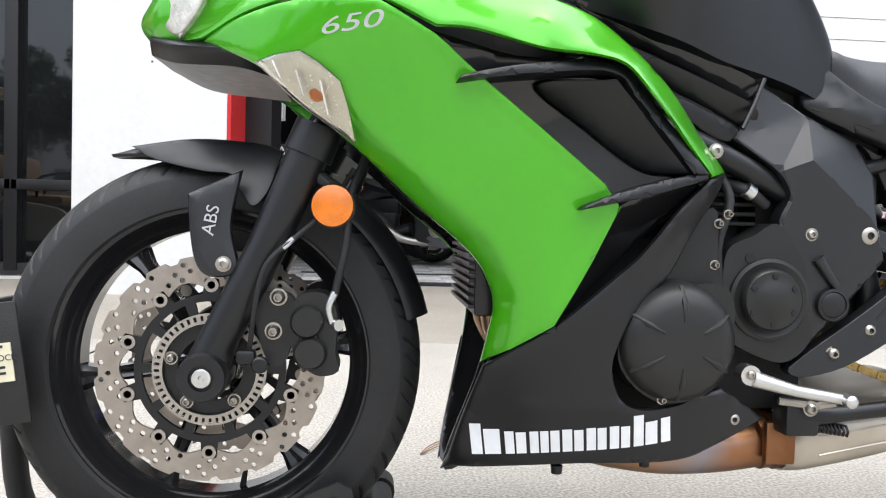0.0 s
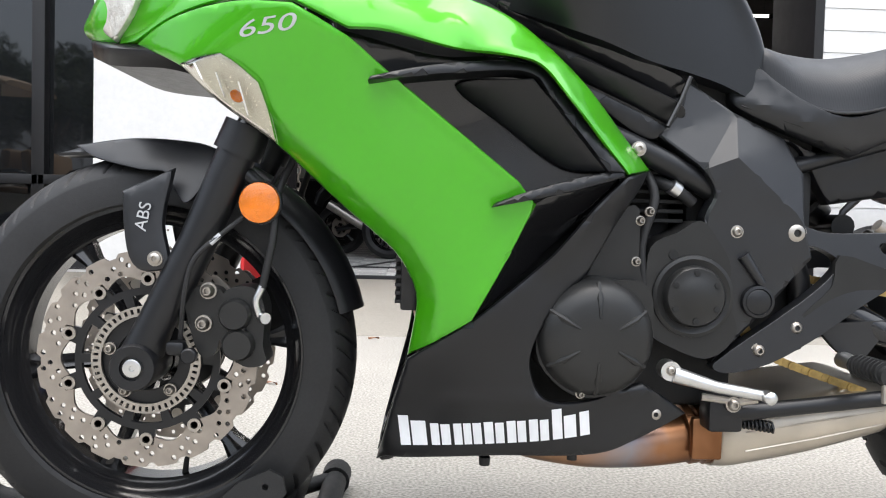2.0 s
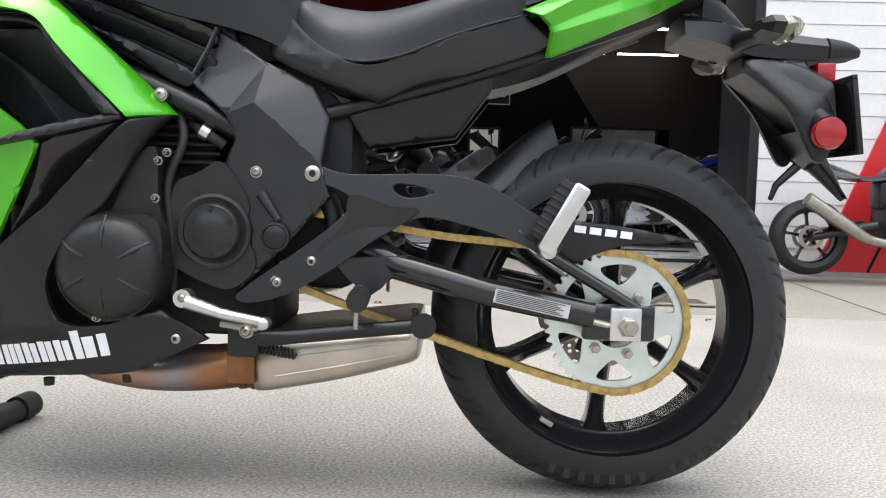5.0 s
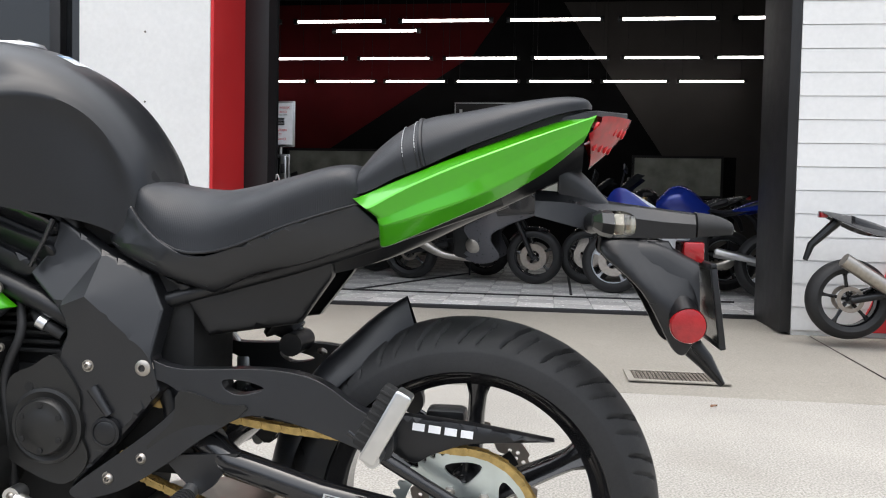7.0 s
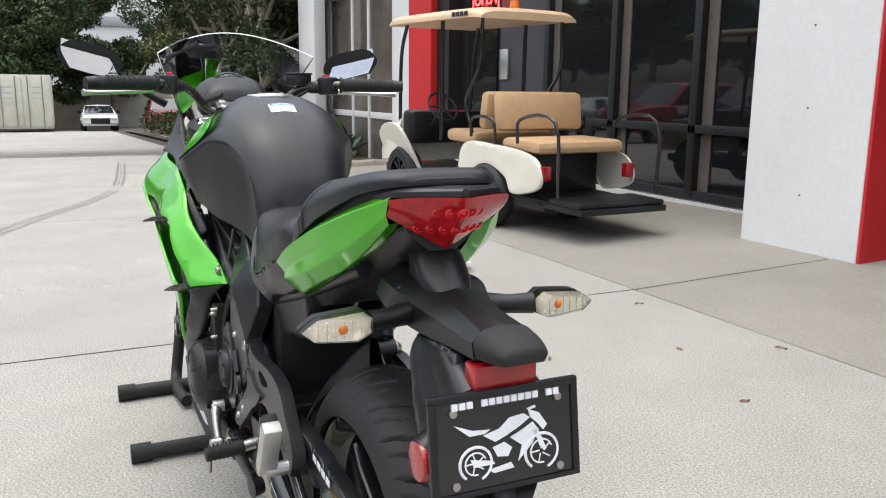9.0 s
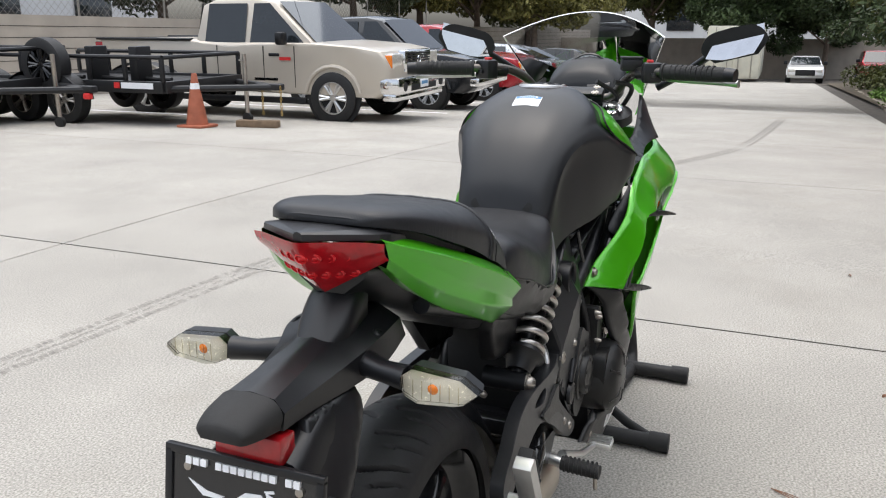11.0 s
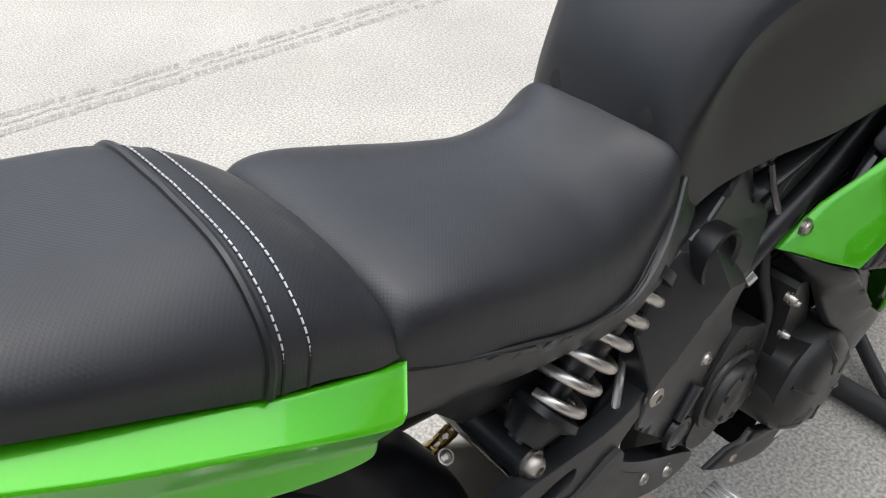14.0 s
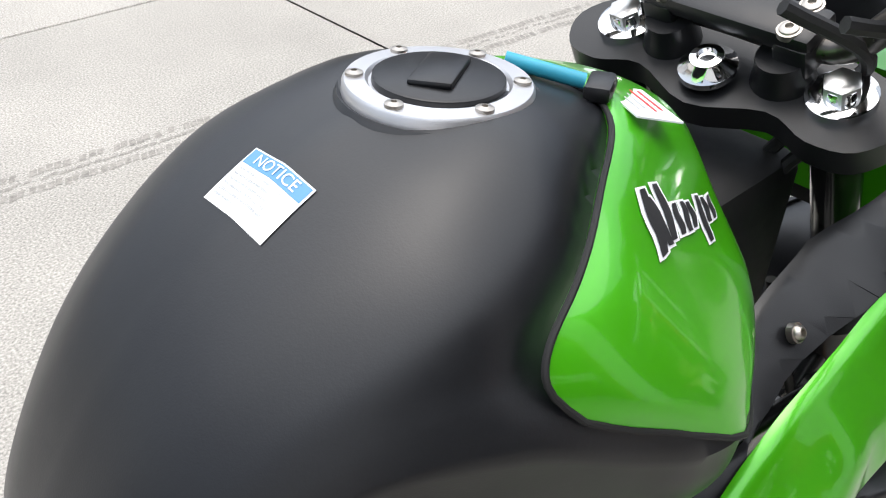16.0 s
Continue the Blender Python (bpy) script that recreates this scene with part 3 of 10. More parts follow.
# fork, calipers, fender
for s in (-1, 1):
    y = FY + s * 0.118
    leg = part("fork_leg", join(tube([(-0.004, y, FZ + 0.005), (0.02, y, FZ + 0.06), (0.075, y, 0.49), (0.132, y * 0.98, 0.628)], [0.03, 0.026, 0.0265, 0.028], 20),
                                lathe([(-0.05, 0.02), (-0.045, 0.032), (0.03, 0.033), (0.036, 0.03), (0.036, 0.017), (0.03, 0.017), (0.03, 0)], (-0.002, y, FZ), (0, s, 0), 28)), PLASTIC, bike, "matte black fork lower leg")
    part("axle_end", lathe([(0.024, 0.013), (0.036, 0.0125), (0.037, 0.01), (0.0365, 0.004), (0.033, 0.003), (0.033, 0)], (-0.002, y, FZ), (0, s, 0), 18), ALU, leg, "silver axle end")
    part("fork_seal", tube([(0.127, y * 0.98, 0.615), (0.143, y * 0.98, 0.655)], [0.034, 0.033], 20), PLASTIC, leg)
    part("fork_tube", tube([(0.138, y * 0.98, 0.64), (0.303, s * 0.1, 0.95)], 0.0205, 20), GLOSS, leg, "gloss black fork tube")
    part("reflector", join(lathe([(-0.008, 0.028), (0.0, 0.029), (0.006, 0.028), (0.008, 0.024), (0.008, 0)], (0.163, y - 0.0 + s * 0.012, 0.548), (-0.1, s, 0.05), 28)), AMBER, leg, "round amber side reflector")
    part("reflector_back", lathe([(-0.016, 0.012), (-0.008, 0.03), (0.002, 0.0305), (0.003, 0.029)], (0.163, y + s * 0.012, 0.548), (-0.1, s, 0.05), 24), PLASTIC, leg)
    part("fork_wrap", tube([(0.127, y * 0.98, 0.6), (0.175, y, 0.56)], [0.012, 0.009], 10), PLASTIC, leg)
    cal = part("brake_caliper", join(
        plate([(0.118, 0.425), (0.155, 0.43), (0.172, 0.40), (0.17, 0.35), (0.175, 0.325), (0.15, 0.318), (0.128, 0.33), (0.112, 0.352), (0.108, 0.39)], y - s * 0.045, y + s * 0.012, smooth=3),
        lathe([(0.0, 0.023), (0.012, 0.0225), (0.018, 0.019), (0.018, 0)], (0.132, y + s * 0.008, 0.392), (0, s, 0), 24),
        lathe([(0.0, 0.023), (0.012, 0.0225), (0.018, 0.019), (0.018, 0)], (0.137, y + s * 0.008, 0.350), (0, s, 0), 24),
        block(0.122, 0.147, min(y, y + s * 0.02), max(y, y + s * 0.02), 0.352, 0.39, 0.004),
        plate([(0.06, 0.42), (0.1, 0.43), (0.115, 0.41), (0.105, 0.34), (0.085, 0.33), (0.07, 0.36)], y - s * 0.02, y + s * 0.004, smooth=3)), ENGINE, leg, "black two-piston brake caliper")
    for bx, bz in ((0.093, 0.424), (0.087, 0.378)):
        part("caliper_bolt", bolt((bx, y + s * 0.008, bz), (0, s, 0), 0.0095, 0.012), STEEL, cal)
    part("banjo_bolt", join(lathe([(-0.01, 0.006), (0.008, 0.006), (0.009, 0.008), (0.016, 0.008), (0.016, 0)], (0.165, y + s * 0.006, 0.388), (0.6, s * 0.8, 0), 12),
                            tube([(0.165, y + s * 0.012, 0.39), (0.160, y + s * 0.014, 0.41), (0.168, y + s * 0.012, 0.432)], 0.0055, 10, 4)), ALU, cal, "silver hose union")
    part("brake_hose", tube([(0.168, y + s * 0.012, 0.43), (0.182, y + s * 0.012, 0.50), (0.185, y, 0.56), (0.205, y * 0.8, 0.62), (0.23, y * 0.6, 0.72)], 0.0055, 10, 5), RUBBER, leg)
    if s < 0:
        part("sensor_cable", tube([(0.056, y - 0.012, 0.352), (0.066, y - 0.03, 0.42), (0.08, y - 0.033, 0.47), (0.118, y - 0.026, 0.507), (0.142, y - 0.008, 0.53), (0.165, y + 0.02, 0.56), (0.19, y + 0.01, 0.6)], 0.0035, 8, 6), RUBBER, leg)
        part("cable_print", tube([(0.1, y - 0.0305, 0.4905), (0.113, y - 0.0275, 0.503)], 0.0038, 8), PRINTGREY, leg)
        part("speed_sensor", join(block(0.04, 0.066, y - 0.03, y - 0.008, 0.335, 0.355, 0.006), lathe([(0, 0.011), (0.01, 0.011), (0.012, 0.009), (0.012, 0)], (0.072, y - 0.02, 0.335), (0, -1, 0), 14)), PLASTIC, leg)

fend = []
for s in (-1, 1):
    rows = []
    for k in range(22):
        t = k / 21
        a = radians(118 - 104 * t)
        R = 0.318 + 0.02 * (1 - t) ** 4 - 0.004 * t
        half = 0.064 - 0.045 * max(0, 0.22 - t) / 0.22 - 0.012 * t
        row = []
        for j in range(7):
            u = j / 6
            drop = 0.03 * u ** 3 * min(1, t * 6)
            row.append((-0.002 + (R - drop) * math.cos(a), FY + s * half * u, FZ + (R - drop) * math.sin(a)))
        rows.append(row)
    inner = [[(p[0] * 0.985, p[1], FZ + (p[2] - FZ) * 0.985) for p in r] for r in rows]
    fend += [grid_mesh(rows), grid_mesh(inner), grid_mesh([[r[-1] for r in rows], [r[-1] for r in inner]]), grid_mesh([rows[0], inner[0]]), grid_mesh([rows[-1], inner[-1]])]
fender = part("front_fender", join(*fend), PLASTIC, bike, "matte black plastic front fender")
for s in (-1, 1):
    bm, wingf = panel_mesh([(-0.13, 0.628, None), (-0.04, 0.64), (0.05, 0.636), (0.09, 0.625, None), (0.075, 0.57), (0.055, 0.545), (0.035, 0.565), (0.02, 0.588), (-0.02, 0.592), (-0.09, 0.608)],
                           [(-0.13, 0.628, 0.03), (0.05, 0.636, 0.05), (0.09, 0.6, 0.085), (0.05, 0.56, 0.1), (0.0, 0.6, 0.08), (-0.06, 0.625, 0.05)], s, 0.004, 0.004)
    part("fender_wing", moved(bm, Matrix.Translation((0, FY, 0))), PLASTIC, fender)
    bm, absf = panel_mesh([(-0.031, 0.56, None), (0.04, 0.594, None), (0.028, 0.52), (0.038, 0.468), (0.03, 0.452), (0.0, 0.45), (-0.018, 0.468), (-0.027, 0.51)],
                          [(-0.03, 0.56, 0.118), (0.04, 0.59, 0.115), (0.02, 0.46, 0.128), (-0.02, 0.48, 0.126)], s, 0.006, 0.006)
    br = part("fender_bracket", moved(bm, Matrix.Translation((0, FY, 0))), PANEL, fender, "dark fender bracket with raised lettering")
    part("bracket_bolt", bolt((0.02, FY + s * 0.129, 0.467), (0, s, 0), 0.0085, 0.006), STEEL, br)
    tx = text_mesh("ABS", 0.024, "w")
    up = (0.22, 0, 0.97)
    part("lettering", moved(tx, frame_matrix((0.002, FY + s * 0.1245, 0.525), up, (-0.97 * -s * 1.0 * (1 if s < 0 else 1), 0, 0.22 * (1 if s > 0 else -1) * -1)) if s > 0 else frame_matrix((0.002, FY - 0.1245, 0.525), (0.2, 0, 0.98), (-0.98, 0, 0.2))), PRINTGREY, br)

# fairing
FAIR = [(0.068, 0.724, 0.196), (0.192, 0.628, 0.2), (0.338, 0.721, 0.25), (0.512, 0.583, 0.23), (0.535, 0.554, 0.224), (0.457, 0.396, 0.204), (0.373, 0.337, 0.15),
        (0.22, 0.778, 0.262), (-0.015, 0.763, 0.135), (0.28, 0.56, 0.207), (0.38, 0.42, 0.178), (0.13, 0.80, 0.23), (0.36, 0.6, 0.232)]
side_out = [(-0.015, 0.763, None), (0.063, 0.726), (0.115, 0.684), (0.191, 0.626), (0.273, 0.553), (0.348, 0.489), (0.374, 0.45), (0.383, 0.419), (0.38, 0.386), (0.372, 0.335, None),
            (0.458, 0.396, None), (0.501, 0.479), (0.537, 0.555, None), (0.512, 0.584, None), (0.426, 0.65), (0.336, 0.72), (0.286, 0.759), (0.218, 0.797, None), (0.133, 0.803), (0.045, 0.789)]
UPPER = [(-0.045, 0.764, 0.12), (-0.02, 0.82, 0.11), (0.06, 0.87, 0.15), (0.218, 0.798, 0.258), (0.29, 0.765, 0.262), (0.4, 0.83, 0.205), (0.2, 0.872, 0.2), (0.35, 0.846, 0.2), (0.5, 0.805, 0.2),
         (0.539, 0.774, 0.203), (0.619, 0.704, 0.188), (0.665, 0.655, 0.16), (0.712, 0.609, 0.14), (0.661, 0.598, 0.212), (0.533, 0.734, 0.238), (0.423, 0.749, 0.247), (0.1, 0.81, 0.21), (0.612, 0.649, 0.226), (0.3, 0.81, 0.24)]
upper_out = [(-0.015, 0.765, None), (-0.046, 0.764, None), (-0.035, 0.81), (0.0, 0.868), (0.06, 0.884), (0.178, 0.874), (0.353, 0.848), (0.448, 0.824), (0.497, 0.805), (0.54, 0.775), (0.62, 0.704), (0.712, 0.609, None),
             (0.661, 0.597, None), (0.612, 0.649), (0.571, 0.695), (0.535, 0.734), (0.488, 0.743), (0.423, 0.75), (0.339, 0.768), (0.288, 0.768, None), (0.219, 0.8, None), (0.133, 0.806), (0.045, 0.792)]
COWL = [(0.373, 0.337, 0.152), (0.327, 0.16, 0.035), (0.351, 0.18, 0.085), (0.366, 0.227, 0.102), (0.507, 0.2, 0.155), (0.64, 0.215, 0.178), (0.632, 0.246, 0.181), (0.768, 0.265, 0.16), (0.582, 0.287, 0.2),
        (0.539, 0.333, 0.202), (0.578, 0.434, 0.2), (0.662, 0.542, 0.18), (0.708, 0.609, 0.145), (0.661, 0.596, 0.2), (0.622, 0.557, 0.2), (0.458, 0.397, 0.203), (0.45, 0.28, 0.165)]
cowl_out = [(0.372, 0.334, None), (0.35, 0.25), (0.327, 0.155, None), (0.351, 0.172), (0.507, 0.199), (0.64, 0.21), (0.696, 0.23), (0.77, 0.265, None), (0.735, 0.29), (0.7, 0.312, None), (0.66, 0.302), (0.629, 0.29), (0.582, 0.286),
            (0.553, 0.298), (0.539, 0.333), (0.542, 0.364), (0.56, 0.402), (0.59, 0.44), (0.616, 0.465), (0.639, 0.503), (0.662, 0.542), (0.708, 0.608, None), (0.661, 0.596, None), (0.622, 0.557), (0.562, 0.487), (0.502, 0.433), (0.46, 0.397, None)]
for s in (-1, 1):
    bm, sidef = panel_mesh(side_out, FAIR, s, 0.004, 0.005, 0.008, ridges=[(0.286, 0.759, 0.512, 0.584, 0.004, 0.012)], folds=[([(0.17, 0.642), (0.273, 0.553), (0.348, 0.489), (0.374, 0.45), (0.383, 0.419), (0.38, 0.386), (0.372, 0.335)], 0.024, 0.03)])
    fair = part("side_fairing", bm, GREEN, bike, "glossy lime green side fairing panel")
    bm, upf = panel_mesh(upper_out, UPPER, s, 0.004, 0.006, ridges=[(0.12, 0.835, 0.44, 0.785, 0.006, 0.03), (0.44, 0.785, 0.68, 0.605, 0.008, 0.03)])
    upper = part("upper_fairing", bm, GREEN, bike, "glossy lime green upper fairing")
    part("fairing_bolt", bolt((0.69, s * 0.152, 0.638), (0, s, 0), 0.0085, 0.006), STEEL, upper, "silver fairing bolt")
    bm, cowf = panel_mesh(cowl_out, COWL, s, 0.005, 0.005, ridges=[(0.43, 0.275, 0.555, 0.29, 0.005, 0.014), (0.56, 0.49, 0.68, 0.6, 0.012, 0.03), (0.60, 0.30, 0.72, 0.30, 0.006, 0.016)])
    cowl = part("lower_cowl", bm, PLASTIC, bike, "matte black lower cowl with white brand marks")
    part("cowl_bolt", bolt((0.722, s * 0.166, 0.266), (0, s, 0), 0.0085, 0.006), STEEL, cowl)
    # white brand mark: eight plain slanted blocks that follow the cowl
    cuts = [(0.0, 0.055, 1.0), (0.066, 0.145, 0.82), (0.168, 0.212, 0.74), (0.222, 0.27, 0.7), (0.288, 0.33, 0.72), (0.339, 0.378, 0.72), (0.387, 0.43, 0.72), (0.444, 0.49, 0.74), (0.5, 0.543, 0.7), (0.558, 0.602, 0.74), (0.61, 0.652, 0.72), (0.668, 0.712, 0.74), (0.722, 0.765, 0.7), (0.784, 0.833, 1.0), (0.843, 0.905, 0.74), (0.925, 0.975, 0.78)]
    for a, b, h in cuts:
        def at(u, v):
            x = 0.366 + 0.268 * u - 0.006 * v if s < 0 else 0.366 + 0.268 * u + 0.006 * v
            z = 0.198 + 0.043 * u + 0.045 * v
            return np.array((x, z))
        poly = [at(a, 0), at((a + b) / 2, 0), at(b, 0), at(b, h), at((a + b) / 2, h), at(a, h)]
        poly = evenly(poly, 0.012)
        v2, t2 = fill2d(poly)
        dd = {tuple(np.round(p, 6)): c for p, c in zip(v2, cowf(v2))}
        part("brand_block", solid(v2, t2, lambda p: (p[0], s * (dd[tuple(np.round(p, 6))] + 0.0007), p[1]), lambda p: (p[0], s * (dd[tuple(np.round(p, 6))] - 0.001), p[1])), WHITE, cowl, "white brand mark block")
    # model number
    num = text_mesh("650", 0.028, "n", shear=0.25)
    for v in num.verts:
        v.co.x *= 1.85
    num = moved(num, frame_matrix((0.183, 0, 0.768), (0.093, 0, 0.01) if s < 0 else (-0.093, 0, -0.01), (-0.19 * 0.5, 0, 1)))
    dn = sidef(np.array([(v.co.x, v.co.z) for v in num.verts]))
    for v, dv in zip(num.verts, dn):
        v.co.y = s * (dv + 0.0006) + v.co.y
    part("model_number", num, PRINTGREY, fair, "grey model number")
    # front turn signal lens
    lens = [(0.064, 0.727, None), (0.09, 0.735), (0.123, 0.739, None), (0.147, 0.724), (0.174, 0.702, None), (0.186, 0.665), (0.194, 0.626, None), (0.161, 0.648), (0.115, 0.68)]
    bm, lf = panel_mesh(lens, [(x, z, y + 0.011) for x, z, y in FAIR], s, 0.006, 0.006, 0.008)
    sig = part("turn_signal", bm, LENS, fair, "clear faceted front turn signal")
    bm, _ = panel_mesh(lens, [(x, z, y + 0.003) for x, z, y in FAIR], s, 0.006, 0.004, 0.008)
    part("signal_bowl", bm, REFLECT, sig, "mirrored signal bowl")
    part("bulb", lathe([(0, 0.012), (0.006, 0.011), (0.009, 0.006), (0.009, 0)], (0.145, s * 0.209, 0.688), (0, s, 0), 12), AMBER, sig, "amber bulb")
    for q in range(3):
        a = np.array((0.088 + 0.03 * q, 0.725 - 0.012 * q))
        b = np.array((0.098 + 0.03 * q, 0.705 - 0.022 * q))
        part("facet", tube([(a[0], s * (lf(a)[0] + 0.0006), a[1]), (b[0], s * (lf(b)[0] + 0.0006), b[1])], 0.0012, 6), CHROME, sig)
    # vent: deep black duct with two fins
    duct_c = [(0.30, 0.74, 0.2), (0.53, 0.73, 0.165), (0.64, 0.6, 0.17), (0.51, 0.56, 0.16), (0.42, 0.66, 0.15)]
    bm, _ = panel_mesh([(0.25, 0.775), (0.4, 0.755), (0.54, 0.745), (0.66, 0.6), (0.6, 0.53), (0.54, 0.53), (0.44, 0.62), (0.33, 0.70)], duct_c, s, 0.01, 0.004)
    duct = part("vent_duct", bm, GLOSS, bike, "black air duct inside the fairing")
    bm, _ = panel_mesh([(0.315, 0.701, None), (0.32, 0.707), (0.396, 0.727), (0.488, 0.741), (0.536, 0.737), (0.556, 0.718), (0.655, 0.6, None), (0.632, 0.6, None), (0.548, 0.703), (0.533, 0.722), (0.5, 0.728), (0.424, 0.718)],
                       [(0.315, 0.704, 0.278), (0.396, 0.722, 0.256), (0.488, 0.735, 0.226), (0.536, 0.73, 0.217), (0.655, 0.6, 0.22), (0.6, 0.66, 0.219)], s, 0.05, 0.003, 0.012)
    part("vent_fin", bm, PLASTIC, duct, "black upper vent fin")
    bm, _ = panel_mesh([(0.477, 0.549, None), (0.484, 0.556), (0.558, 0.582), (0.654, 0.605, None), (0.655, 0.594, None), (0.573, 0.57)],
                       [(0.477, 0.55, 0.252), (0.56, 0.575, 0.238), (0.655, 0.6, 0.216), (0.6, 0.59, 0.228)], s, 0.05, 0.003, 0.01)
    part("vent_fin", bm, PLASTIC, duct, "black lower vent fin")
    bm, _ = panel_mesh([(0.43, 0.715), (0.53, 0.722, None), (0.64, 0.6, None), (0.575, 0.607), (0.5, 0.66)], [(0.43, 0.715, 0.175), (0.53, 0.72, 0.208), (0.64, 0.6, 0.213), (0.56, 0.61, 0.17)], s, 0.004, 0.003)
    part("duct_cheek", bm, PLASTIC, duct)
    bm, _ = panel_mesh([(0.535, 0.555, None), (0.6, 0.59), (0.655, 0.596, None), (0.62, 0.555), (0.56, 0.487), (0.5, 0.43), (0.46, 0.396, None), (0.5, 0.475)], [(0.535, 0.555, 0.21), (0.655, 0.596, 0.2), (0.46, 0.396, 0.185), (0.55, 0.5, 0.165)], s, 0.004, 0.002)
    part("duct_floor", bm, GLOSS, duct)
    # inner black panel between fairing, bars and tank
    bm, _ = panel_mesh([(0.0, 0.87), (0.178, 0.872), (0.353, 0.846), (0.5, 0.803), (0.60, 0.72), (0.58, 0.70), (0.52, 0.78), (0.46, 0.84), (0.36, 0.87), (0.22, 0.9), (0.1, 0.98), (0.03, 0.96)],
                       [(0.0, 0.87, 0.15), (0.178, 0.872, 0.195), (0.353, 0.846, 0.195), (0.5, 0.803, 0.19), (0.6, 0.71, 0.172), (0.46, 0.84, 0.15), (0.36, 0.875, 0.125), (0.22, 0.9, 0.15), (0.1, 0.98, 0.14)], s, 0.004, 0.003)
    inn = part("inner_panel", bm, PLASTIC, bike, "matte black inner fairing panel")
    part("panel_bolt", bolt((0.43, s * 0.168, 0.845), (0, s * 0.8, 0.6), 0.006, 0.005), STEEL, inn)
    bm, _ = panel_mesh([(0.373, 0.34), (0.383, 0.42), (0.35, 0.489), (0.273, 0.552), (0.19, 0.625), (0.12, 0.68), (0.14, 0.7), (0.3, 0.58), (0.41, 0.5), (0.42, 0.4), (0.40, 0.2), (0.33, 0.158)],
                       [(0.373, 0.34, 0.12), (0.35, 0.489, 0.15), (0.19, 0.625, 0.165), (0.42, 0.4, 0.09), (0.33, 0.16, 0.03), (0.3, 0.58, 0.12)], s, 0.003, 0.002)
    part("fairing_liner", bm, GLOSS, bike, "black liner inside the fairing")

# nose, headlight, screen
part("nose_cowl", loft([(-0.115, [(0, 0.825), (0.04, 0.82), (0.06, 0.8), (0.05, 0.79), (0.02, 0.785)]), (-0.08, [(0, 0.865), (0.07, 0.855), (0.1, 0.82), (0.09, 0.775), (0.03, 0.765)]),
                        (-0.03, [(0, 0.888), (0.09, 0.875), (0.125, 0.84), (0.12, 0.765), (0.05, 0.745)]), (0.03, [(0, 0.9), (0.11, 0.888), (0.155, 0.86), (0.15, 0.765), (0.06, 0.74)]),
                        (0.09, [(0, 0.9), (0.12, 0.89), (0.17, 0.868), (0.165, 0.77), (0.07, 0.745)])]), GREEN, bike, "lime green nose cowl")
for s in (-1, 1):
    bm, _ = panel_mesh([(-0.098, 0.8, None), (-0.05, 0.86), (0.02, 0.895, None), (-0.01, 0.81), (-0.046, 0.768, None)], [(-0.098, 0.8, 0.078), (-0.05, 0.86, 0.122), (0.02, 0.895, 0.165), (-0.046, 0.768, 0.13)], s, 0.02, 0.006, 0.01)
    part("headlight", bm, CLEARLENS, bike, "clear swept headlight lens")
part("chin", loft([(-0.1, [(0, 0.785), (0.05, 0.785), (0.07, 0.775), (0.06, 0.756)]), (-0.05, [(0, 0.772), (0.1, 0.77), (0.13, 0.758), (0.115, 0.736)]), (0.03, [(0, 0.768), (0.11, 0.768), (0.155, 0.75), (0.14, 0.73)]), (0.08, [(0, 0.756), (0.1, 0.756), (0.13, 0.742), (0.11, 0.722)])]), PLASTIC, bike, "black lower nose panel")
rows = []
for k in range(11):
    v = k / 10
    row = []
    for j in range(-10, 11):
        u = j / 10
        half = (0.12 + 0.09 * v) * (1 if abs(u) < 1 else 1)
        y = u * half
        x = -0.06 + 0.2 * v + 0.55 * abs(u) ** 2.2 * 0.22 + 0.0 * v
        z = 0.955 + 0.245 * v - 0.035 * abs(u) ** 2 * v - 0.03 * abs(u) ** 2
        row.append((x, y, z))
    rows.append(row)
scr = part("windscreen", join(grid_mesh(rows)), GLASS, bike, "clear plastic windscreen")
part("screen_edge", tube([rows[i][0] for i in range(11)] + rows[-1][1:-1] + [rows[10 - i][-1] for i in range(11)], 0.0022, 6), CHROME, scr)

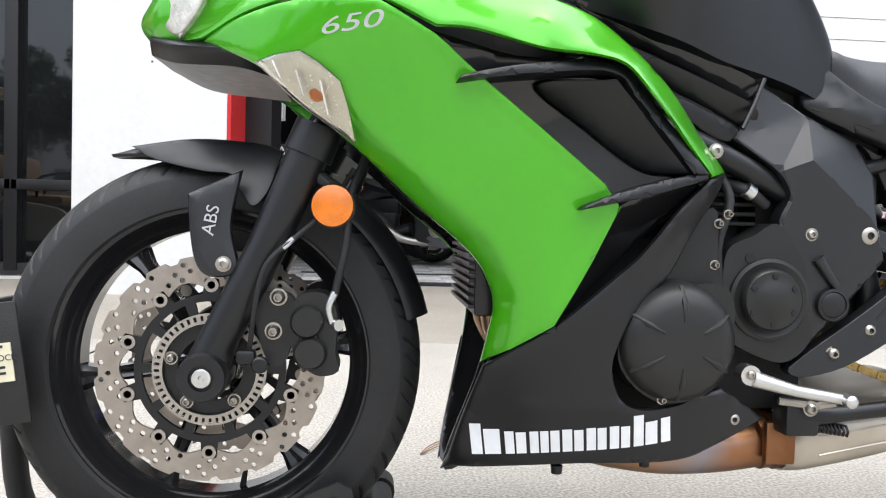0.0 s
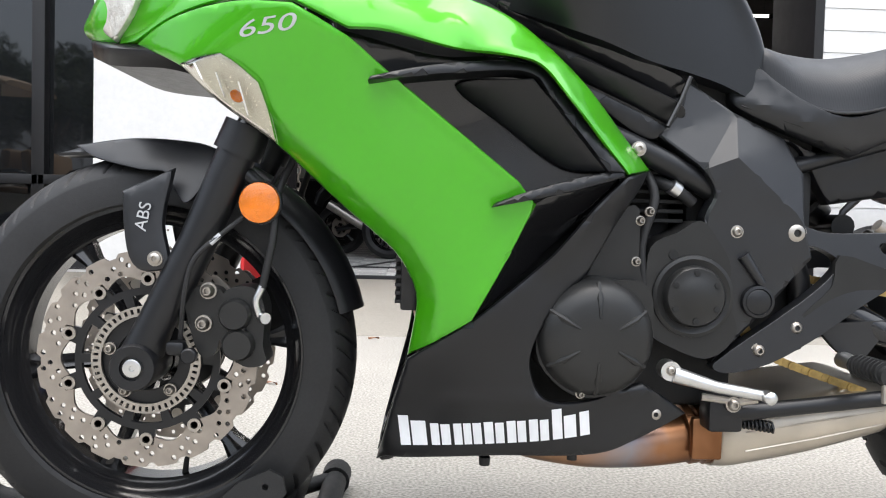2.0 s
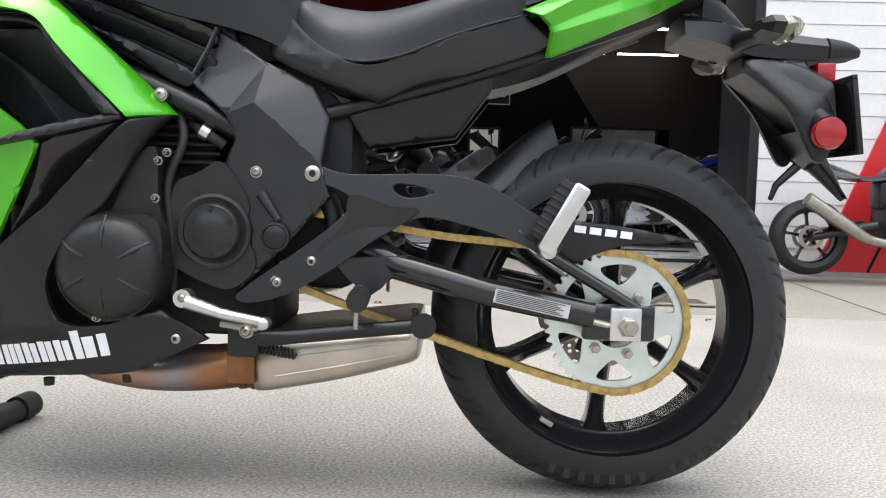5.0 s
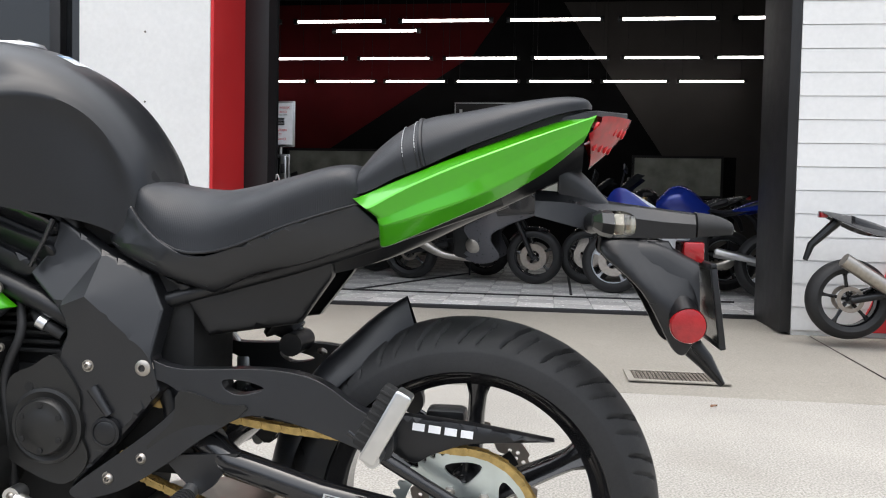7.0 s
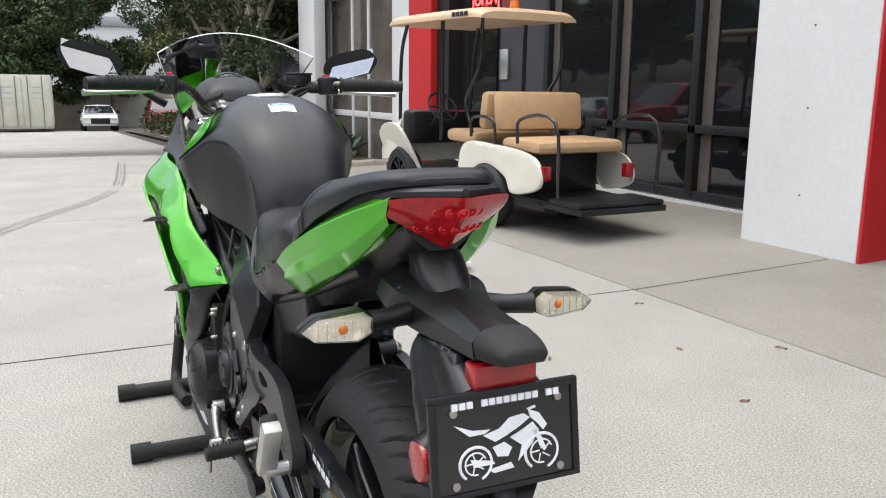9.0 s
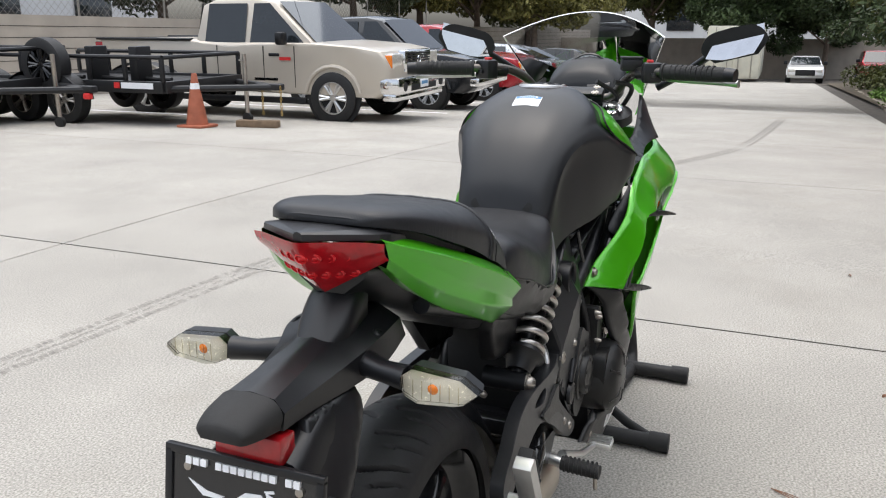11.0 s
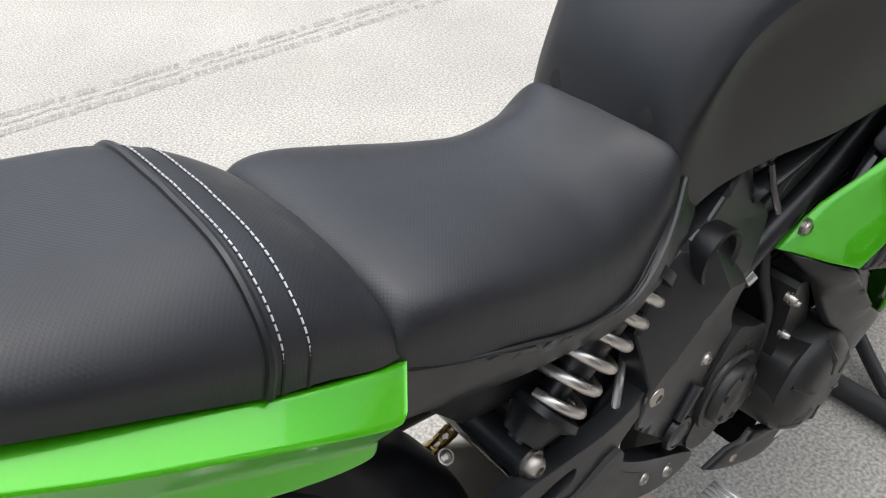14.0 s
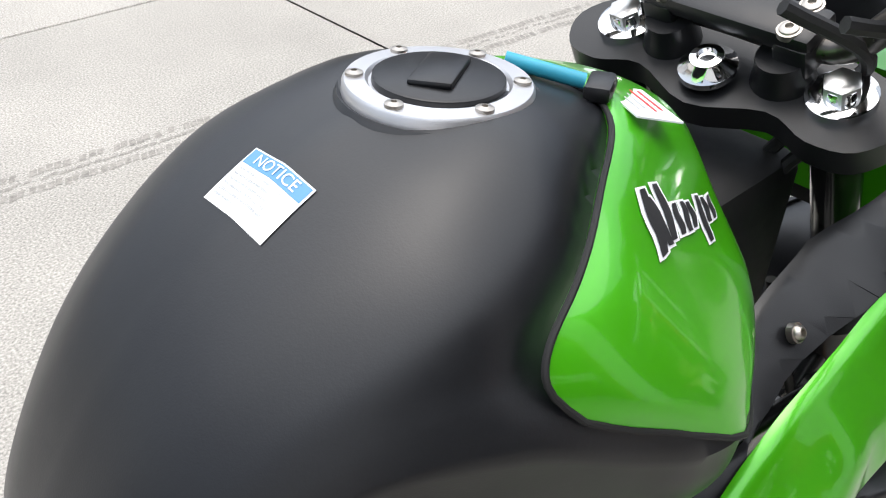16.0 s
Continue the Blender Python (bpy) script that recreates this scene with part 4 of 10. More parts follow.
# tank and its green front cover
TS = [(0.428, [(0, 0.968), (0.035, 0.963), (0.055, 0.953), (0.06, 0.91), (0.06, 0.88), (0.06, 0.845)]),
      (0.46, [(0, 0.982), (0.05, 0.974), (0.095, 0.928), (0.128, 0.9), (0.128, 0.87), (0.12, 0.838)]),
      (0.50, [(0, 0.998), (0.055, 0.988), (0.105, 0.945), (0.15, 0.91), (0.163, 0.876), (0.15, 0.825)]),
      (0.56, [(0, 1.021), (0.06, 1.015), (0.115, 0.971), (0.168, 0.922), (0.203, 0.884, None), (0.166, 0.805)]),
      (0.60, [(0, 1.029), (0.067, 1.026), (0.125, 0.985), (0.172, 0.938), (0.205, 0.888, None), (0.178, 0.79)]),
      (0.64, [(0, 1.031), (0.07, 1.026), (0.13, 0.991), (0.166, 0.95), (0.19, 0.902, None), (0.168, 0.78)]),
      (0.70, [(0, 1.020), (0.068, 1.011), (0.118, 0.991), (0.147, 0.964), (0.166, 0.93, None), (0.15, 0.762)]),
      (0.77, [(0, 0.983), (0.06, 0.978), (0.098, 0.963), (0.12, 0.946), (0.133, 0.929, None), (0.126, 0.75)]),
      (0.83, [(0, 0.934), (0.05, 0.93), (0.08, 0.918), (0.098, 0.904), (0.109, 0.889, None), (0.109, 0.735)]),
      (0.88, [(0, 0.868), (0.043, 0.863), (0.071, 0.848), (0.088, 0.828), (0.097, 0.806), (0.102, 0.71)]),
      (0.905, [(0, 0.80), (0.035, 0.798), (0.06, 0.785), (0.08, 0.76), (0.087, 0.72), (0.095, 0.68)])]


UNDER = {0.56: 0.006, 0.60: 0.006, 0.64: 0.006, 0.70: 0.006, 0.77: 0.005, 0.83: 0.004}
for x_, sec_ in TS:
    a_, b_ = sec_[4], sec_[5]
    u_ = UNDER.get(x_)
    sec_.insert(5, (a_[0] - u_, a_[1] - 0.042) if u_ else ((a_[0] + b_[0]) / 2, (a_[1] + b_[1]) / 2))


def lane(v):
    """The share of the way down a section, for a place that counts the shoulder as 0.8."""
    return v * 5 / 6 if v < 0.8 else 2 / 3 + (v - 0.8) * 5 / 3


def cover_edge(v):
    """Where the green cover ends on the tank, by the place down its side."""
    return float(np.interp(v, [0, 0.13, 0.21, 0.27, 0.345, 0.42, 0.5, 0.575, 0.66], [0.508, 0.508, 0.525, 0.547, 0.596, 0.637, 0.664, 0.678, 0.683]))


def cover_low(x):
    """How far down the side the green cover reaches."""
    return float(np.interp(x, [0.43, 0.50, 0.56, 0.579, 0.588, 0.617, 0.651, 0.678, 0.689], [0.84, 0.83, 0.81, 0.797, 0.775, 0.742, 0.726, 0.705, 0.66]))


def hollow(rows):
    """The groove in which the cover lies: the tank dips towards it."""
    out = []
    n = len(rows[0]) - 1
    for r in rows:
        q = []
        for j, p in enumerate(r):
            v = j / n * 1.2
            d = p[0] - cover_edge(min(v, 0.66))
            g = np.interp(v, [0.12, 0.3, 0.6, 0.74], [0, 1, 1, 0]) * 0.011 * math.exp(-max(d, 0) / 0.032) * min(1, max(0, 1 + d / 0.035))
            q.append(p + np.array((0, -0.75, -0.65)) * g)
        out.append(q)
    return [[np.array((p[0], -p[1], p[2])) for p in r[::-1]] + list(r[1:]) for r in out]


tank = part("fuel_tank", grid_mesh(hollow(loft_rows(TS, 9, 6)), True, True), TANK, bike, "matte black fuel tank with a notice label")
trows = np.array(loft_rows(TS, 9, 6))            # rows by x, columns down the side


def tank_at(x, v):
    """A place on the tank and its outward normal; v from 0 (top middle) to 1 (lower edge)."""
    def raw(x, v):
        v = lane(v)
        xs = trows[:, 0, 0]
        i = int(np.clip(np.searchsorted(xs, x) - 1, 0, len(xs) - 2))
        a = (x - xs[i]) / (xs[i + 1] - xs[i])
        j = min(int(v * (trows.shape[1] - 1)), trows.shape[1] - 2)
        b = v * (trows.shape[1] - 1) - j
        g = lambda i, j: trows[i, j]
        return (1 - a) * ((1 - b) * g(i, j) + b * g(i, j + 1)) + a * ((1 - b) * g(i + 1, j) + b * g(i + 1, j + 1))
    p = raw(x, v)
    n = np.cross(raw(x + 0.004, v) - raw(x - 0.004, v), raw(x, min(1, v + 0.02)) - raw(x, max(0, v - 0.02)))
    n = n / (np.linalg.norm(n) + 1e-9)
    return p, n if n[2] + n[1] > 0 else -n


crow = []
for k in range(-30, 31):
    tt_ = abs(k) / 30
    sg = 1 if k >= 0 else -1
    vv = 0.66 * tt_
    for _ in range(6):
        x1 = cover_edge(vv) - 0.016 * (1 - math.sqrt(max(0, 1 - (max(0, tt_ - 0.9) / 0.1) ** 2)))
        vv = tt_ * cover_low(x1)
    row = []
    for j in range(21):
        u = j / 20
        x = 0.4285 + (x1 - 0.4285) * u
        v = tt_ * cover_low(x)
        p, n = tank_at(x, v)
        e = min(u * 8, (1 - u) * 7, (1 - tt_) * 12, 1)
        off = 0.0065 * math.sqrt(max(0, 1 - (1 - max(0, e)) ** 2)) + 0.0015
        q = p + n * off
        row.append((q[0], sg * q[1], q[2]))
    crow.append(row)
CG = np.array(crow)
for _ in range(8):
    q = CG.copy()
    q[1:-1, 1:-1] = CG[1:-1, 1:-1] * 0.4 + 0.15 * (CG[:-2, 1:-1] + CG[2:, 1:-1] + CG[1:-1, :-2] + CG[1:-1, 2:])
    if _ < 3:
        q[1:-1, (0, -1)] = CG[1:-1, (0, -1)] * 0.5 + 0.25 * (CG[:-2, (0, -1)] + CG[2:, (0, -1)])
    CG = q


def on_cover(x, v, s, h):
    """A place on the green cover, h above it."""
    tt = min(v / cover_low(x), 0.97)
    u = (x - 0.4285) / (cover_edge(v) - 0.4285)
    a, b = 30 + s * tt * 30, min(max(u, 0.05), 0.93) * 20
    i, j = int(a), int(b)
    g = lambda i, j: (CG[i, j] * (1 - (a - int(a))) + CG[i + 1, j] * (a - int(a))) * (1 - (b - int(b))) + (CG[i, j + 1] * (1 - (a - int(a))) + CG[i + 1, j + 1] * (a - int(a))) * (b - int(b))
    n = np.cross(CG[i + 1, j] - CG[i, j], CG[i, j + 1] - CG[i, j])
    n = n / np.linalg.norm(n)
    return g(i, j) + (n if n[2] > 0 else -n) * h


SK = [[None] + list(r) + [None] for r in CG.tolist()]
mid_ = np.array((0.52, 0, 0.86))
for r in SK:
    for a, b in ((0, 1), (-1, -2)):
        p = np.array(r[b])
        d = mid_ - p
        r[a] = tuple(p + d / np.linalg.norm(d) * 0.014)
SK = [[tuple(np.array(p) + (mid_ - np.array(p)) / np.linalg.norm(mid_ - np.array(p)) * 0.014) for p in SK[0]]] + SK + [[tuple(np.array(p) + (mid_ - np.array(p)) / np.linalg.norm(mid_ - np.array(p)) * 0.014) for p in SK[-1]]]
cover = part("tank_cover", grid_mesh(SK), GREEN, bike, "glossy green front tank cover")
part("cover_seal", tube([tuple(CG[k, -1]) for k in range(61)], 0.002, 8), DARK, cover, "black rubber seal round the cover")
for k in (0, -1):
    part("cover_seal", tube([tuple(p) for p in CG[k]], 0.002, 8), DARK, cover, "black rubber seal round the cover")
capz, capx = 1.0285, 0.609
tilt = Vector((-0.09, 0, 1)).normalized()
cap = part("fuel_cap", join(lathe([(-0.006, 0.0555), (0.001, 0.055), (0.003, 0.0535), (0.0035, 0.042), (0.001, 0.04), (0.001, 0)], (capx, 0, capz), tilt, 56)), mat("brushed_cap", (0.6, 0.6, 0.61), 0.4, 0.9, 0.02, 20, rvar=0.03), tank, "brushed aluminium fuel cap ring")
part("cap_lid", join(lathe([(0.0, 0.0385), (0.005, 0.038), (0.006, 0.036), (0.006, 0)], (capx, 0, capz), tilt, 40), moved(block(-0.027, 0.022, -0.013, 0.013, 0.005, 0.0095, 0.002), pose(capx, 0, capz, 0, -5, 35))), PLASTIC, cap, "black lockable cap lid")
for k in range(6):
    a = radians(20 + 60 * k)
    part("cap_screw", bolt((capx + 0.0475 * math.cos(a), 0.0475 * math.sin(a), capz + 0.004 + 0.0475 * math.cos(a) * 0.09), tilt, 0.0042, 0.002), STEEL, cap)
part("cap_seal", lathe([(0.001, 0.0555), (0.0025, 0.0585), (-0.002, 0.062)], (capx, 0, capz - 0.006), tilt, 48), TANK, tank)
# notice label on the slope of the tank
def tank_top(x, y):
    xs = trows[:, 0, 0]
    i = int(np.clip(np.searchsorted(xs, x) - 1, 0, len(xs) - 2))
    a = (x - xs[i]) / (xs[i + 1] - xs[i])
    z = [float(np.interp(abs(y), trows[k, :22, 1], trows[k, :22, 2])) for k in (i, i + 1)]
    return z[0] * (1 - a) + z[1] * a


def on_tank(bm, h):
    """Lay a flat sheet (its x across, its y up the slope) on the tank."""
    for v in bm.verts:
        x, y = 0.7285 - v.co.y * 0.84, v.co.x * 0.9 - 0.002
        v.co = (x, y, tank_top(x, y) + h + v.co.z)
    return bm


def sheet(x0, x1, y0, y1, n=10):
    return grid_mesh([[(x0 + (x1 - x0) * i / n, y0 + (y1 - y0) * j / n, 0) for i in range(n + 1)] for j in range(n + 1)])


lab = part("label", on_tank(sheet(-0.032, 0.032, -0.0205, 0.0205), 0.0008), WHITE, tank, "white and blue notice label")
part("label_header", on_tank(sheet(-0.0305, 0.0305, 0.0085, 0.0192), 0.0012), BLUE, lab)
part("label_title", on_tank(moved(moved(text_mesh("NOTICE", 0.0105, "w", 0.0001), Matrix.Diagonal((1.15, 1, 1, 1))), Matrix.Translation((0, 0.0137, 0))), 0.0016), WHITE, lab)
part("label_text", on_tank(moved(text_mesh("Never fill tank so fuel level rises into\nfiller neck. If tank is overfilled, heat\nmay cause fuel to expand and flow\ninto Evaporative Emission Control\nSystem resulting in hard starting and\nengine hesitation.", 0.0031, "i", 0.0001, align="LEFT", spacing=1.25), Matrix.Translation((-0.0285, -0.0045, 0))), 0.0013), PRINTGREY, lab)
# brand script on the cover: plain dark strokes on white, both sides
for s in (-1, 1):
    for u0, v0, h, lean, wide in ((0.02, 0.0, 1.0, 0.05, 0.05), (0.12, 0.05, 0.8, -0.03, 0.045), (0.2, 0.1, 0.95, 0.06, 0.05), (0.33, 0.12, 0.55, 0.04, 0.045), (0.45, 0.12, 0.55, 0.05, 0.042), (0.55, 0.14, 0.5, 0.04, 0.042), (0.69, -0.22, 0.95, 0.07, 0.045), (0.82, 0.12, 0.55, 0.04, 0.045), (0.93, 0.14, 0.52, 0.05, 0.045)):
        for grow, off, m in ((0.03, 0.0012, WHITE), (0, 0.0018, INK)):
            rows2 = []
            for i in range(7):
                k = i / 6
                half = wide * (0.55 + 0.9 * math.sin(math.pi * min(1, 0.15 + k * 0.8)) * 0.5) + grow
                vv = v0 + h * k + (k - 0.5) * 2 * grow * 1.4
                uc = u0 + lean * k + 0.012 * math.sin(7 * k + u0 * 20)
                rr = []
                for sd in (-1, 0, 1):
                    u = uc + sd * half
                    rr.append(tuple(on_cover(0.588 - 0.1 * u - 0.012 * vv, 0.455 - 0.1 * vv - 0.005 * u, s, off)))
                rows2.append(rr)
            part("brand_stroke", grid_mesh(rows2), m, cover, "dark brush stroke edged in white")
# key with tag on the cover
key = part("ignition_key", join(moved(block(-0.014, 0.014, -0.009, 0.009, -0.006, 0.006, 0.004), pose(0.506, 0.034, 1.006, 0, 0, 30))), PLASTIC, bike, "black key head with blue tube and paper tag")
part("key_tube", tube([(0.512, 0.026, 1.009), (0.545, -0.012, 1.021)], 0.0052, 12), mat("blue_rubber", (0.03, 0.3, 0.42), 0.35, 0, 0.1, 40), key, "blue rubber tube")
part("key_tag", moved(block(-0.03, 0.03, -0.016, 0.016, -0.0006, 0.0006, 0), pose(0.485, 0.05, 0.994, -14, -6, 62)), WHITE, key, "white paper tag with red print")
for q in range(4):
    part("tag_line", moved(block(-0.024, 0.012 + 0.004 * (q % 2), 0.009 - 0.006 * q, 0.0105 - 0.006 * q, 0.0006, 0.0011, 0), pose(0.485, 0.05, 0.994, -14, -6, 62)), REDPRINT if q < 2 else PRINTGREY, key)

# seats
seat = part("rider_seat", loft([(0.872, [(0, 0.812), (0.04, 0.808), (0.075, 0.79), (0.088, 0.755)]), (0.895, [(0, 0.81), (0.06, 0.806), (0.098, 0.788), (0.105, 0.745)]), (0.94, [(0, 0.802), (0.06, 0.795), (0.106, 0.758), (0.118, 0.712)]), (1.0, [(0, 0.797), (0.06, 0.79), (0.115, 0.752), (0.131, 0.698)]),
                                (1.06, [(0, 0.804), (0.07, 0.799), (0.125, 0.766), (0.136, 0.708)]), (1.13, [(0, 0.82), (0.08, 0.817), (0.13, 0.792), (0.137, 0.738)]), (1.2, [(0, 0.836), (0.09, 0.834), (0.13, 0.814), (0.133, 0.765)]), (1.238, [(0, 0.834), (0.09, 0.83), (0.122, 0.812), (0.123, 0.778)]), (1.25, [(0, 0.80), (0.07, 0.795), (0.11, 0.785), (0.115, 0.775)])], 6, 5), SEAT, bike, "black textured vinyl rider seat")
part("seat_piping", join(*[tube([(0.874, s * 0.0935, 0.757), (0.92, s * 0.1135, 0.724), (0.98, s * 0.1315, 0.70), (1.05, s * 0.1375, 0.708), (1.13, s * 0.1385, 0.74), (1.2, s * 0.1315, 0.764), (1.245, s * 0.12, 0.778)], 0.0022, 8, 4) for s in (-1, 1)]), PLASTIC, seat)
PS = [(1.236, [(0, 0.84), (0.06, 0.834), (0.112, 0.815), (0.122, 0.79)]), (1.262, [(0, 0.87), (0.068, 0.862), (0.118, 0.832), (0.126, 0.797)]), (1.30, [(0, 0.897), (0.075, 0.89), (0.122, 0.855), (0.128, 0.816)]),
      (1.34, [(0, 0.912), (0.082, 0.906), (0.125, 0.87), (0.129, 0.832)]), (1.4, [(0, 0.922), (0.084, 0.917), (0.122, 0.891), (0.126, 0.86)]), (1.47, [(0, 0.935), (0.082, 0.931), (0.113, 0.913), (0.117, 0.888)]), (1.52, [(0, 0.942), (0.075, 0.939), (0.1, 0.927), (0.104, 0.908)]),
      (1.552, [(0, 0.944), (0.063, 0.942), (0.086, 0.933), (0.089, 0.918)]), (1.572, [(0, 0.941), (0.05, 0.94), (0.068, 0.934), (0.07, 0.923)]), (1.581, [(0, 0.933), (0.035, 0.933), (0.048, 0.93), (0.049, 0.925)])]
pil = part("pillion_seat", loft(PS, 6, 5), SEAT, bike, "black textured pillion seat with grey stitching")
prow = loft_rows(PS, 6, 5)
for off, xs in enumerate((1.327, 1.319, 1.301)):
    line = []
    for j in range(len(prow[0])):
        xx = xs + 0.014 * (j / (len(prow[0]) - 1)) ** 2
        col = [prow[i][j] for i in range(len(prow))]
        line.append(np.array((xx, float(np.interp(xx, [p[0] for p in col], [p[1] for p in col])), float(np.interp(xx, [p[0] for p in col], [p[2] for p in col])) + 0.0012)))
    path = [np.array(p) for p in evenly3(catmull([(p[0], -p[1], p[2]) for p in line[::-1]] + [tuple(p) for p in line[1:]], 5), 0.0058)]
    if off == 0:
        part("seam", tube([p + np.array((0, 0, -0.0012)) for p in path], 0.0038, 8), PLASTIC, pil)
    else:
        part("seam", tube([p + np.array((0, 0, -0.0018)) for p in path], 0.0012, 6), DARK, pil)
        part("stitching", join(*[tube([path[i], path[i + 1] * 0.7 + path[i] * 0.3], 0.0007, 5) for i in range(0, len(path) - 1)]), PRINTGREY, pil, "grey seat stitching")

# seat side covers, tail
COWL = [[(1.24, 0.09, 0.775), (1.31, 0.095, 0.802), (1.38, 0.09, 0.832), (1.45, 0.08, 0.86), (1.52, 0.065, 0.888), (1.588, 0.055, 0.906)],
        [(1.236, 0.124, 0.787), (1.31, 0.128, 0.816), (1.38, 0.122, 0.846), (1.45, 0.11, 0.873), (1.52, 0.092, 0.899), (1.588, 0.074, 0.917)],
        [(1.262, 0.156, 0.772), (1.32, 0.157, 0.8), (1.38, 0.15, 0.828), (1.45, 0.137, 0.857), (1.52, 0.115, 0.885), (1.585, 0.084, 0.91)],
        [(1.28, 0.147, 0.758), (1.33, 0.146, 0.778), (1.39, 0.138, 0.803), (1.455, 0.128, 0.834), (1.52, 0.109, 0.868), (1.579, 0.084, 0.897)],
        [(1.284, 0.149, 0.748), (1.335, 0.149, 0.762), (1.395, 0.14, 0.783), (1.46, 0.122, 0.813), (1.523, 0.106, 0.848), (1.575, 0.084, 0.887)],
        [(1.28, 0.116, 0.715), (1.325, 0.122, 0.731), (1.38, 0.118, 0.756), (1.45, 0.102, 0.789), (1.515, 0.09, 0.829), (1.568, 0.077, 0.873)],
        [(1.284, 0.09, 0.722), (1.33, 0.095, 0.74), (1.385, 0.09, 0.766), (1.45, 0.078, 0.798), (1.515, 0.066, 0.836), (1.56, 0.055, 0.877)]]


def cowl_rows(s):
    cols = [catmull([np.array(c[0]) + np.array((-0.001, -0.02, 0.002)), np.array(c[0]) + np.array((-0.005, -0.007, 0.001))] + [np.array(c[0]) + np.array((0.006, 0, 0))] + [np.array(p) for p in c[1:]], 7) for c in COWL]
    out = []
    for a, b in zip(cols, cols[1:]):
        for w in (0.05, 0.12, 0.35, 0.65, 0.88, 0.95):
            out.append([(p[0] + (q[0] - p[0]) * w, s * (p[1] + (q[1] - p[1]) * w), p[2] + (q[2] - p[2]) * w) for p, q in zip(a, b)])
    return out


for s in (-1, 1):
    bm, ssf = panel_mesh([(0.84, 0.738, None), (0.879, 0.768, None), (0.905, 0.742), (0.939, 0.716), (0.985, 0.696), (1.031, 0.7), (1.139, 0.742), (1.235, 0.782, None), (1.29, 0.735, None), (1.22, 0.708), (1.158, 0.686), (1.081, 0.667), (1.018, 0.637, None), (0.93, 0.668), (0.85, 0.706)],
                         [(0.841, 0.738, 0.088), (0.879, 0.765, 0.103), (0.985, 0.69, 0.135), (1.139, 0.735, 0.141), (1.235, 0.78, 0.124), (1.29, 0.735, 0.121), (1.158, 0.69, 0.118), (1.018, 0.64, 0.108), (0.85, 0.706, 0.1), (0.93, 0.7, 0.124)], s, 0.02, 0.004, ridges=[(0.86, 0.72, 1.01, 0.655, 0.007, 0.02), (1.02, 0.66, 1.2, 0.73, 0.004, 0.02)])
    sc = part("seat_side_cover", bm, PANEL, bike, "dark grey plastic cover under the seat", angle=25)
    part("cover_seam", tube([(0.853, s * (ssf((0.853, 0.71))[0] + 0.0004), 0.71), (0.93, s * (ssf((0.93, 0.68))[0] + 0.0004), 0.68), (1.012, s * (ssf((1.012, 0.648))[0] + 0.0004), 0.648)], 0.0012, 6), DARK, sc)
    bm, _ = panel_mesh([(0.925, 0.664), (1.015, 0.636), (1.085, 0.667), (1.2, 0.7, None), (1.195, 0.665, None), (1.14, 0.59, None), (1.0, 0.568, None), (0.95, 0.645)], [(0.925, 0.664, 0.1), (1.18, 0.68, 0.09), (0.985, 0.56, 0.082), (1.15, 0.6, 0.075)], s, 0.02, 0.006, ridges=[(1.0, 0.57, 1.12, 0.6, 0.004, 0.03)])
    part("side_box", bm, PLASTIC, bike, "black side box below the seat")
    part("tail_cowl", grid_mesh(cowl_rows(s)), GREEN, bike, "glossy green creased tail cowl")
part("undertail", loft([(1.1, [(0, 0.74), (0.07, 0.735), (0.08, 0.7), (0.07, 0.65)]), (1.25, [(0, 0.78), (0.085, 0.77), (0.085, 0.72), (0.06, 0.685)]), (1.4, [(0, 0.83), (0.085, 0.82), (0.075, 0.775), (0.045, 0.755)]), (1.52, [(0, 0.87), (0.06, 0.86), (0.05, 0.835), (0.03, 0.812)]), (1.57, [(0, 0.88), (0.05, 0.875), (0.05, 0.86), (0.02, 0.835)])]), PLASTIC, bike, "black tail underside")
tt = [(1.44, [(0, 0.895), (0.06, 0.892, None), (0.082, 0.885, None), (0.083, 0.87, None)]), (1.524, [(0, 0.917), (0.066, 0.914, None), (0.088, 0.906, None), (0.089, 0.893, None)]), (1.572, [(0, 0.923), (0.064, 0.921, None), (0.0855, 0.917, None), (0.0865, 0.908, None)]),
      (1.587, [(0, 0.925), (0.056, 0.923, None), (0.078, 0.919, None), (0.079, 0.912, None)]), (1.637, [(0, 0.926), (0.003, 0.925, None), (0.005, 0.923, None), (0.006, 0.915, None)])]
tail_rows = []
for (xa, sa), (xb, sb) in zip(tt, tt[1:]):
    for k in range(4):
        w = k / 4
        tail_rows.append((xa + (xb - xa) * w, [tuple(p[i] * (1 - w) + q[i] * w for i in (0, 1)) for p, q in zip(sa, sb)]))
tail_rows.append((tt[-1][0], [p[:2] for p in tt[-1][1]]))
tail_grid = []
for x, sec in tail_rows:
    half = []
    for p, q in zip(sec, sec[1:]):
        half += [(x, p[0] + (q[0] - p[0]) * w, p[1] + (q[1] - p[1]) * w) for w in (0, 0.08, 0.5, 0.92)]
    half.append((x, *sec[-1]))
    tail_grid.append([(a_, -b_, c_) for a_, b_, c_ in half[::-1]] + half[1:])
part("tail_top", grid_mesh(tail_grid, True, True), PANEL, bike, "matte black tail top cover", angle=24)
part("seat_base", loft([(1.4, [(0, 0.88), (0.1, 0.88), (0.112, 0.872), (0.112, 0.85)]), (1.5, [(0, 0.915), (0.09, 0.915), (0.099, 0.908), (0.099, 0.89)]), (1.55, [(0, 0.928), (0.07, 0.928), (0.08, 0.922), (0.08, 0.905)]), (1.572, [(0, 0.93), (0.05, 0.93), (0.055, 0.925), (0.055, 0.915)])], 4, 3), DARK, pil, "black seat base")
rows = []
